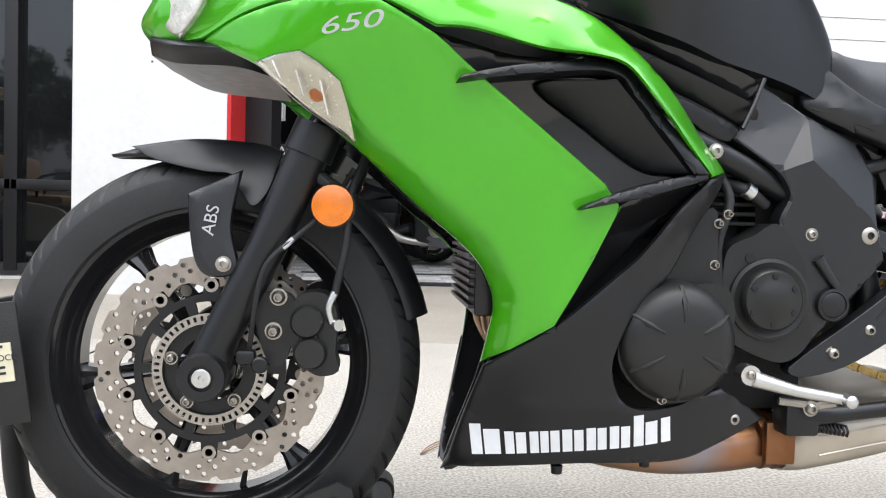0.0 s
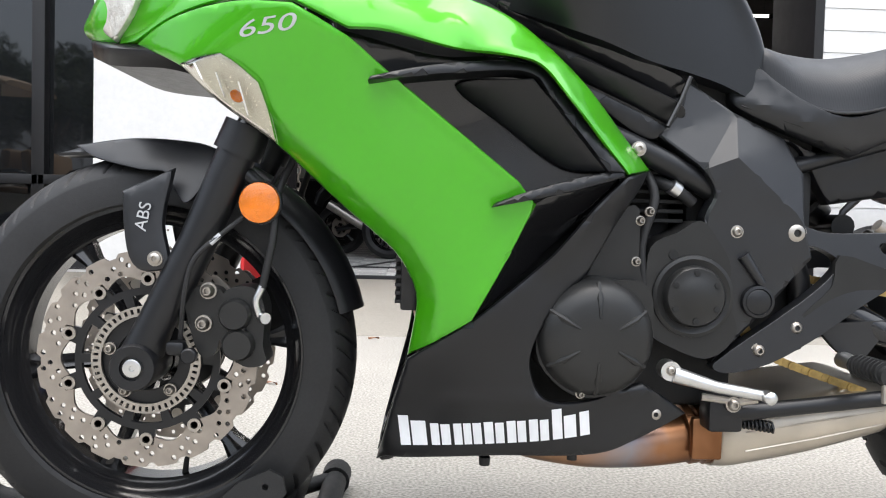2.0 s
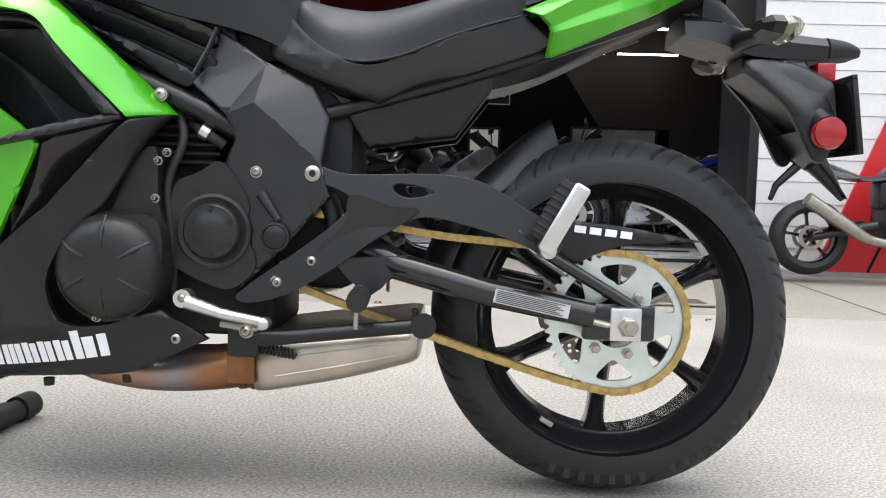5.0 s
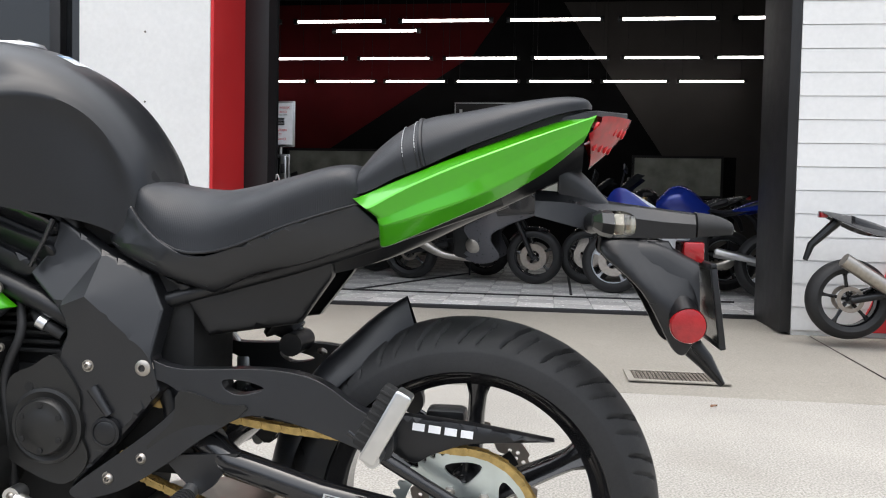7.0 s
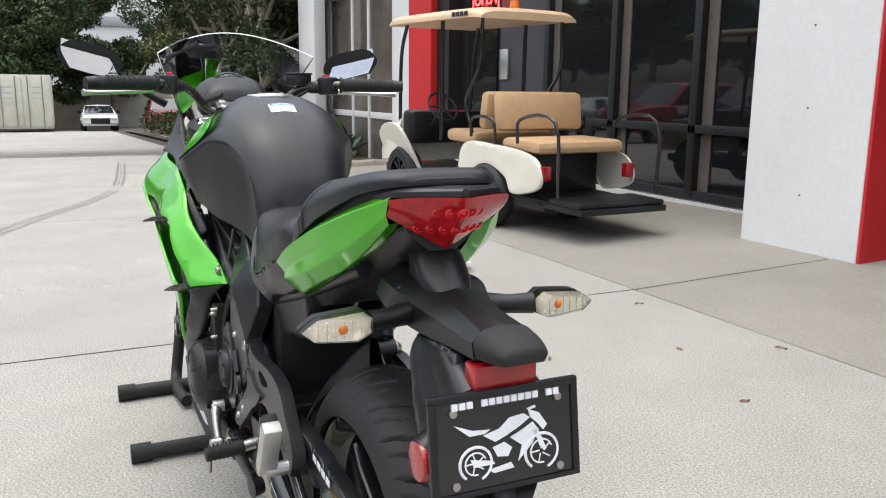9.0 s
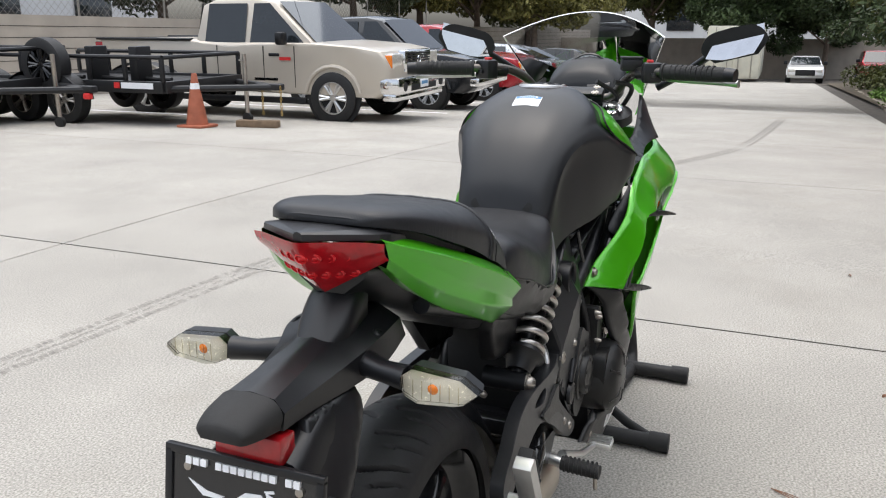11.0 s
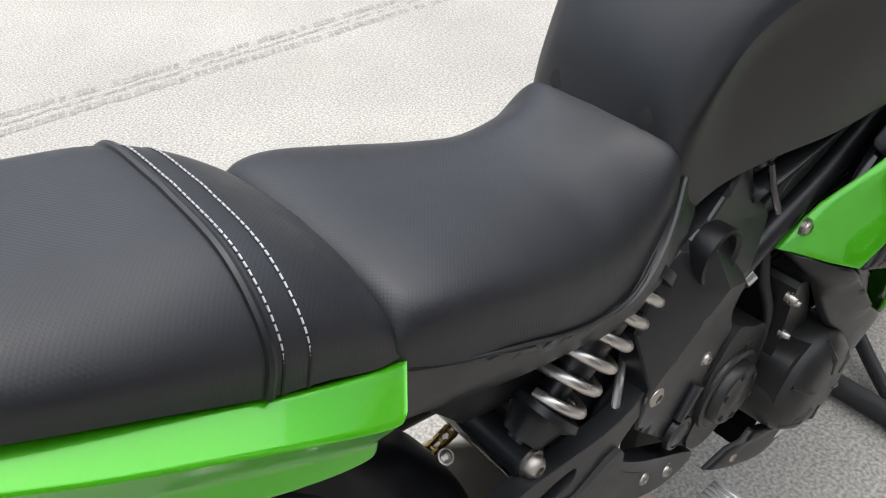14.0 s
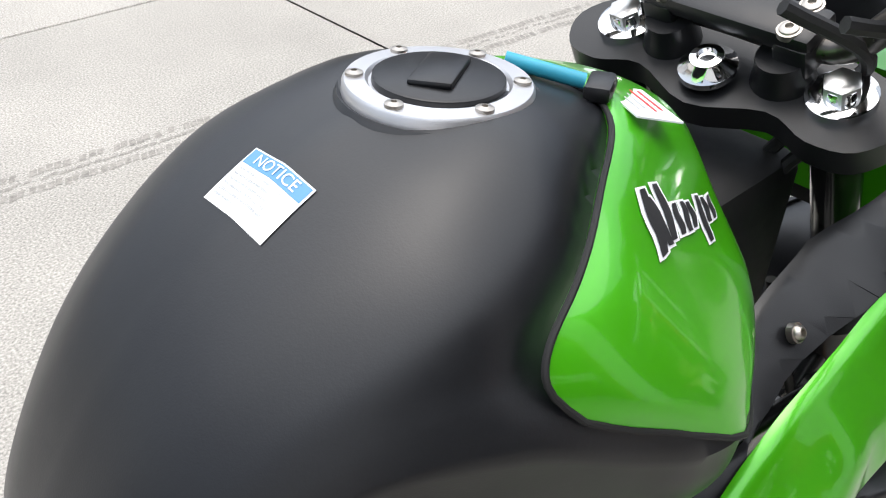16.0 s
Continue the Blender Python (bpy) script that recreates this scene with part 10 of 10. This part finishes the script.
for k in range(28):
    for y0 in (1.22, -1.26):
        part("corrugation", block(-5.9 + 0.21 * k, -5.8 + 0.21 * k, y0, y0 + 0.04, 0.3, 2.5, 0.01, 1), CREAM, ct)
for s in (-1, 1):
    part("door", block(-0.06, 0.0, s * 0.6 - 0.58, s * 0.6 + 0.58, 0.25, 2.5, 0.015), CREAM, ct)
    for d in (0.25, 0.85):
        part("lock_rod", tube([(0.03, s * d, 0.2), (0.03, s * d, 2.55)], 0.02, 8), STEEL, ct)
    for q in range(3):
        part("stencil_bar", block(0.0, 0.004, s * 0.6 - 0.2, s * 0.6 + 0.2, 1.5 + 0.25 * q, 1.57 + 0.25 * q, 0), PRINTGREY, ct, smooth=False)
ct.matrix_world = pose(-46, -2.0, ground_z(-46), 0, 0, 0) @ Matrix.Scale(1.15, 4)

# ---- golf cart ----
gc = thing("golf_cart", "white golf cart with beige seats and a beige roof", "golf cart")
TAN = mat("beige_vinyl", (0.5, 0.32, 0.17), 0.5, 0, 0.06, 10, 0.2, 300)
TANR = mat("beige_roof", (0.6, 0.42, 0.26), 0.45, 0, 0.05, 5)
IVORY = mat("ivory_body", (0.72, 0.68, 0.58), 0.35, 0, 0.05, 5, coat=0.4)
part("roof", loft([(-1.35, [(0, 1.9), (0.45, 1.89), (0.58, 1.86), (0.6, 1.82)]), (-1.2, [(0, 1.93), (0.5, 1.92), (0.62, 1.88), (0.64, 1.83)]), (0.3, [(0, 1.93), (0.5, 1.92), (0.62, 1.88), (0.64, 1.83)]), (0.42, [(0, 1.89), (0.45, 1.88), (0.58, 1.85), (0.6, 1.82)])], 3, 3), TANR, gc, "beige plastic roof")
for s in (-1, 1):
    part("roof_post", tube([(-1.25, s * 0.5, 0.75), (-1.2, s * 0.52, 1.5), (-1.1, s * 0.5, 1.84)], 0.022, 8, 4), GLOSS, gc)
    part("roof_post", tube([(-0.3, s * 0.55, 0.7), (-0.3, s * 0.55, 1.84)], 0.022, 8), GLOSS, gc)
    part("roof_post", tube([(0.2, s * 0.5, 0.8), (0.1, s * 0.52, 1.1), (0.3, s * 0.52, 1.4), (0.32, s * 0.5, 1.84)], 0.018, 8, 4), GLOSS, gc)
    part("arm_rail", tube([(0.25, s * 0.55, 0.78), (0.3, s * 0.58, 0.95), (0.62, s * 0.58, 0.95), (0.65, s * 0.56, 0.75)], 0.015, 8, 4), GLOSS, gc)
    part("rear_rail", tube([(1.0, s * 0.58, 0.78), (1.05, s * 0.6, 0.98), (1.5, s * 0.6, 0.98), (1.55, s * 0.58, 0.4)], 0.015, 8, 4), GLOSS, gc)
    part("rear_cowl", panel_mesh([(0.1, 0.35), (0.15, 0.7), (0.6, 0.74), (1.2, 0.68), (1.3, 0.45), (0.95, 0.35), (0.82, 0.48), (0.55, 0.56), (0.32, 0.48), (0.24, 0.3)], [(0.1, 0.4, 0.6), (1.25, 0.5, 0.58), (0.6, 0.7, 0.58)], s, 0.02, 0.02, 0.06)[0], IVORY, gc, "ivory rear cowl")
    part("front_cowl", panel_mesh([(-1.75, 0.4), (-1.7, 0.65), (-1.3, 0.8), (-0.85, 0.78), (-0.8, 0.35), (-0.95, 0.3), (-1.05, 0.45), (-1.3, 0.52), (-1.5, 0.42)], [(-1.75, 0.5, 0.45), (-1.3, 0.6, 0.58), (-0.8, 0.5, 0.6)], s, 0.02, 0.02, 0.06)[0], IVORY, gc)
    part("tail_lamp", block(1.26, 1.32, s * 0.5 - 0.05, s * 0.5 + 0.05, 0.5, 0.62, 0.01), REDLENS, gc)
    for wx in (-1.1, 0.55):
        w_ = part("wheel", lathe([(-0.1, 0.16), (-0.1, 0.25), (-0.05, 0.285), (0.05, 0.285), (0.1, 0.25), (0.1, 0.16)], (wx, s * 0.52, 0.285), (0, 1, 0), 32), RUBBER, gc)
        part("rim", join(lathe([(-0.06, 0.17), (0.08, 0.17), (0.08, 0.15), (-0.02, 0.14)], (wx, s * 0.52, 0.285), (0, s, 0), 28), *[tube([(wx, s * 0.58, 0.285), (wx + 0.15 * math.cos(a), s * 0.6, 0.285 + 0.15 * math.sin(a))], 0.014, 6) for a in [2 * math.pi * k / 8 for k in range(8)]]), GLOSS, w_)
part("chassis", join(block(-1.6, 1.3, -0.5, 0.5, 0.24, 0.34, 0.02), block(1.2, 1.75, -0.5, 0.5, 0.28, 0.33, 0.01), block(0.3, 0.9, -0.52, 0.52, 0.3, 0.72, 0.03)), PLASTIC, gc, "black plastic chassis")
part("front_hood", loft([(-1.78, [(0, 0.6), (0.35, 0.58), (0.45, 0.5), (0.45, 0.35)]), (-1.45, [(0, 0.8), (0.45, 0.78), (0.56, 0.65), (0.56, 0.4)]), (-1.15, [(0, 0.92), (0.45, 0.9), (0.57, 0.75), (0.57, 0.4)])], 3, 3), IVORY, gc, "ivory front hood")
part("dash", block(-1.18, -0.95, -0.52, 0.52, 0.6, 0.95, 0.05), PLASTIC, gc)
part("steering_wheel", moved(lathe([(0, 0.165), (0.014, 0.18), (0.0, 0.195), (-0.014, 0.18), (0, 0.165)], (0, 0, 0), (0, 0, 1), 28), pose(-0.72, -0.25, 1.0, 0, 50)), GRIP, gc)
part("steering_spokes", join(*[moved(tube([(0, 0, 0), (0.17 * math.cos(a), 0.17 * math.sin(a), 0)], 0.012, 6), pose(-0.72, -0.25, 1.0, 0, 50)) for a in (0.5, 2.6, 4.7)], tube([(-0.72, -0.25, 1.0), (-1.05, -0.25, 0.7)], 0.02, 8)), GRIP, gc)
part("seat", block(-0.25, 0.28, -0.52, 0.52, 0.7, 0.82, 0.05), TAN, gc, "beige vinyl front seat")
part("seat_back", moved(block(-0.06, 0.06, -0.52, 0.52, -0.17, 0.17, 0.05), pose(0.38, 0, 1.02, 0, 8)), TAN, gc, "beige vinyl backrest")
part("rear_seat_back", moved(block(-0.06, 0.06, -0.52, 0.52, -0.17, 0.17, 0.05), pose(0.6, 0, 1.02, 0, -8)), TAN, gc, "beige vinyl rear backrest")
part("rear_seat", block(0.68, 1.22, -0.52, 0.52, 0.7, 0.81, 0.05), TAN, gc, "beige vinyl rear seat")
part("foot_step", block(1.35, 1.72, -0.5, 0.5, 0.33, 0.37, 0.012), PLASTIC, gc)
part("beacon", lathe([(0, 0.06), (0.03, 0.06), (0.03, 0.05), (0.1, 0.045), (0.11, 0)], (0.05, 0.1, 1.92), (0, 0, 1), 18), AMBER, gc, "amber beacon")
for q in range(4):
    part("brand_block", block(0.0, 0.07, -0.62, -0.6, 1.0, 1.1, 0) if False else block(0.0 + 0.07 * q, 0.055 + 0.07 * q, -0.648, -0.642, 1.845, 1.885, 0), INK, gc, "black brand block", smooth=False)
gc.matrix_world = pose(-3.6, 2.97, ground_z(-3.6, 2.97), 0, 1.2, 3) @ Matrix.Diagonal((0.95, 0.76, 0.88, 1))

# ---- trees and planting ----
BARK = mat("bark", (0.16, 0.12, 0.09), 0.9, 0, 0.25, 6, 0.8, 40)
PALEBARK = mat("pale_bark", (0.4, 0.34, 0.27), 0.85, 0, 0.25, 5, 0.6, 40)


def leaf_mat(name, c):
    m = mat(name, c, 0.55, 0, 0.3, 1.5, spec=0.3)
    n, l = m.node_tree.nodes, m.node_tree.links
    b = n[m["bsdf"]]
    old = b.inputs["Base Color"].links[0].from_socket
    g = n.new("ShaderNodeNewGeometry")
    mr = n.new("ShaderNodeMapRange")
    mr.inputs["To Min"].default_value, mr.inputs["To Max"].default_value = 0.55, 1.5
    l.new(g.outputs["Random Per Island"], mr.inputs["Value"])
    vm = n.new("ShaderNodeVectorMath")
    vm.operation = "SCALE"
    l.new(old, vm.inputs[0])
    l.new(mr.outputs[0], vm.inputs["Scale"])
    l.new(vm.outputs[0], b.inputs["Base Color"])
    return m


LEAF = [leaf_mat("leaf_dark", (0.04, 0.06, 0.022)), leaf_mat("leaf_olive", (0.085, 0.095, 0.03)), leaf_mat("leaf_grey", (0.075, 0.09, 0.05)), leaf_mat("leaf_yellow", (0.15, 0.14, 0.04))]
rng = np.random.default_rng(7)


def leaves(clumps, n, size, squash=0.7):
    """Many small leaf blades round clump centres (x, y, z, r)."""
    V, F = [], []
    for cx, cy, cz, r in clumps:
        k = int(n * (r / 0.8) ** 2)
        d = rng.normal(size=(k, 3))
        d /= np.linalg.norm(d, axis=1)[:, None] + 1e-9
        p = np.array((cx, cy, cz)) + d * (r * rng.uniform(0.35, 1.08, (k, 1)) ** 0.6) * np.array((1, 1, squash))
        a = rng.normal(size=(k, 3))
        a /= np.linalg.norm(a, axis=1)[:, None]
        b = np.cross(a, rng.normal(size=(k, 3)))
        b /= np.linalg.norm(b, axis=1)[:, None]
        L = size * rng.uniform(0.6, 1.4, (k, 1))
        w = L * 0.35
        base = len(V)
        for i in range(k):
            V += [tuple(p[i] - a[i] * L[i]), tuple(p[i] + b[i] * w[i]), tuple(p[i] + a[i] * L[i]), tuple(p[i] - b[i] * w[i])]
            F.append((base + 4 * i, base + 4 * i + 1, base + 4 * i + 2, base + 4 * i + 3))
    me = bpy.data.meshes.new("crown")
    me.from_pydata(V, [], F)
    return me


def tree(label, x, y, h, spread, m, bark=BARK, n=420, size=0.11, low=0.35, lean=0.0, hang=0.5):
    z = ground_z(x)
    t = thing("tree", label, "tree", "trees round the yard")
    ends, limbs = [], []
    top = np.array((x + lean, y, z + h * 0.62))
    limbs.append(tube([(x, y, z - 0.2), (x + lean * 0.4, y + 0.1, z + h * 0.3), tuple(top)], [0.06 * h ** 0.7, 0.045 * h ** 0.7, 0.02 * h ** 0.7], 10, 4))
    for k in range(11):
        a = 2 * math.pi * k / 11 + rng.uniform(-0.3, 0.3)
        s0 = rng.uniform(low, 0.6)
        p0 = np.array((x + lean * s0, y, z + h * s0))
        rad = spread * rng.uniform(0.45, 1.0)
        p2 = np.array((x + lean + rad * math.cos(a), y + rad * math.sin(a), z + h * rng.uniform(hang, 0.97)))
        p1 = (p0 + p2) / 2 + np.array((0, 0, 0.12 * h * rng.uniform(-0.5, 1)))
        limbs.append(tube([p0, p1, p2], [0.018 * h ** 0.7, 0.012 * h ** 0.7, 0.004 * h ** 0.7], 6, 3))
        for q in (0.55, 0.8, 1.0):
            e = p0 * (1 - q) ** 2 + 2 * p1 * q * (1 - q) + p2 * q * q
            ends.append((*(e + rng.normal(size=3) * 0.12 * spread), spread * rng.uniform(0.2, 0.36)))
    part("trunk", join(*limbs), bark, t)
    me = leaves(ends, n, size)
    me.materials.append(m)
    c = new("crown", me)
    c.parent = t
    return t


# behind the parked cars
for k, (x, y, h, sp, mi) in enumerate([(-7, -18.5, 6.5, 3.0, 0), (-12.5, -18.5, 6.5, 3.2, 0), (-18.5, -17.5, 6.5, 3.4, 2), (-24, -18, 7, 3.6, 0), (-30, -17, 7.5, 4, 2), (-36, -16.5, 8, 4.2, 3), (-43, -16, 8.5, 4.2, 3), (-50, -15, 8.5, 4.5, 1), (-41, -12, 7, 3.5, 3)]):
    tree("leafy tree behind the block wall", x, y, h, sp, LEAF[mi], size=0.12 if abs(x) < 25 else 0.16, n=330)
tree("spreading dark tree by the shipping container", -54, -1.2, 8.5, 4.6, LEAF[0], n=430, size=0.17)
tree("spreading dark tree by the far wall", -57, 3.0, 6.5, 3.4, LEAF[0], n=380, size=0.17)
tree("spreading dark tree at the end of the yard", -56, -8, 9, 4.6, LEAF[1], n=400, size=0.17)
for k, (x, y, h) in enumerate([(-15.6, 3.75, 6.5), (-18.2, 3.9, 7.0), (-21.5, 4.0, 7.5), (-26, 4.1, 8), (-32, 4.2, 8)]):
    tree("pale-barked tree in the planter beside the building", x, y, h, 1.9, LEAF[(0, 2, 0, 1, 0)[k]], PALEBARK, n=620, size=0.085, low=0.2, lean=-0.3, hang=0.2)
# planter with kerb stones
pb = tagged(mesh_ob("planter_soil", grid_mesh([[(x, y, ground_z(x, y) + 0.06) for y in (2.75, 3.4, 4.0, 4.5)] for x in (-10.25, -16, -20, -26, -34, -44)]), mat("planter_soil_dirt", (0.07, 0.055, 0.035), 0.95, 0, 0.3, 3)), "dark soil of the planter", "planter", kind="structure")
stone = None
KERB = mat("kerb_stone", (0.36, 0.32, 0.26), 0.85, 0, 0.2, 4, 0.5, 50)
kb = tagged(new("kerb"), "low kerb of rough stones round the planter", "kerb", kind="structure")
for k in range(60):
    x, y = (-10.2 - 0.48 * k, 2.7) if k < 52 else (-10.15, 2.7 + 0.24 * (k - 51))
    if stone is None:
        bms = block(-0.2, 0.2, -0.1, 0.1, -0.1, 0.075, 0.045, 2)
        o = part("stone", bms, KERB, kb)
        stone = o.data
    else:
        o = new("stone", stone)
        o.parent = kb
    o.matrix_local = pose(x, y + 0.012 * (k if k < 52 else 0), ground_z(x, y), rng.uniform(-6, 6), rng.uniform(-6, 6), rng.uniform(-12, 12) + (90 if k >= 52 else 0))
# agaves
AG = leaf_mat("agave_leaf", (0.07, 0.115, 0.075))


def agave(x, y, r, n):
    g = thing("agave", "blue-green agave with pointed leaves in the planter", "agave", "agaves in the planter")
    z = ground_z(x, y) + 0.05
    mats = AG
    for k in range(n):
        a = k * 2.4
        el = radians(25 + 55 * k / n)
        L = r * (1.1 - 0.3 * k / n)
        d = np.array((math.cos(a), math.sin(a), 0))
        w = np.array((-math.sin(a), math.cos(a), 0))
        rows = []
        for q in range(6):
            t = q / 5
            c = np.array((x, y, z)) + d * L * t * math.cos(el) + np.array((0, 0, L * t * math.sin(el) - 0.12 * L * t * t))
            hw = 0.085 * r * 1.6 * (1 - t) ** 0.6 * (0.6 + t)
            rows.append([c - w * hw + np.array((0, 0, 0.03 * r)), c, c + w * hw + np.array((0, 0, 0.03 * r))])
        part("leaf", grid_mesh(rows), mats, g)
    return g


for x, y, r, n in ((-12.0, 3.7, 0.95, 22), (-13.4, 3.3, 0.9, 20), (-14.4, 3.9, 0.9, 18), (-15.6, 3.3, 0.75, 14), (-11.6, 4.25, 0.6, 14), (-12.6, 4.2, 0.8, 16), (-17, 3.4, 0.8, 14), (-18.6, 3.4, 0.7, 12)):
    agave(x, y, r, n)
me = leaves([(-10.6 - 0.25 * k + rng.uniform(-0.2, 0.2), 3.0 + rng.uniform(0, 1.4), ground_z(-10.6 - 0.25 * k, 3.5) + 0.13, rng.uniform(0.2, 0.36)) for k in range(56)], 700, 0.06, 0.55)
me.materials.append(leaf_mat("ground_cover", (0.11, 0.19, 0.04)))
gcv = tagged(new("ground_cover", me), "bright green low ground cover in the planter", "plants", kind="stuff")
me = leaves([(-22.0 - 0.9 * k + rng.uniform(-0.3, 0.3), 3.4 + rng.uniform(0, 1.2), ground_z(-22 - 0.9 * k, 3.5) + 0.5, rng.uniform(0.4, 0.7)) for k in range(16)], 500, 0.09, 0.8)
me.materials.append(LEAF[1])
tagged(new("shrubs", me), "grey-green shrubs along the planter", "plants", kind="stuff")
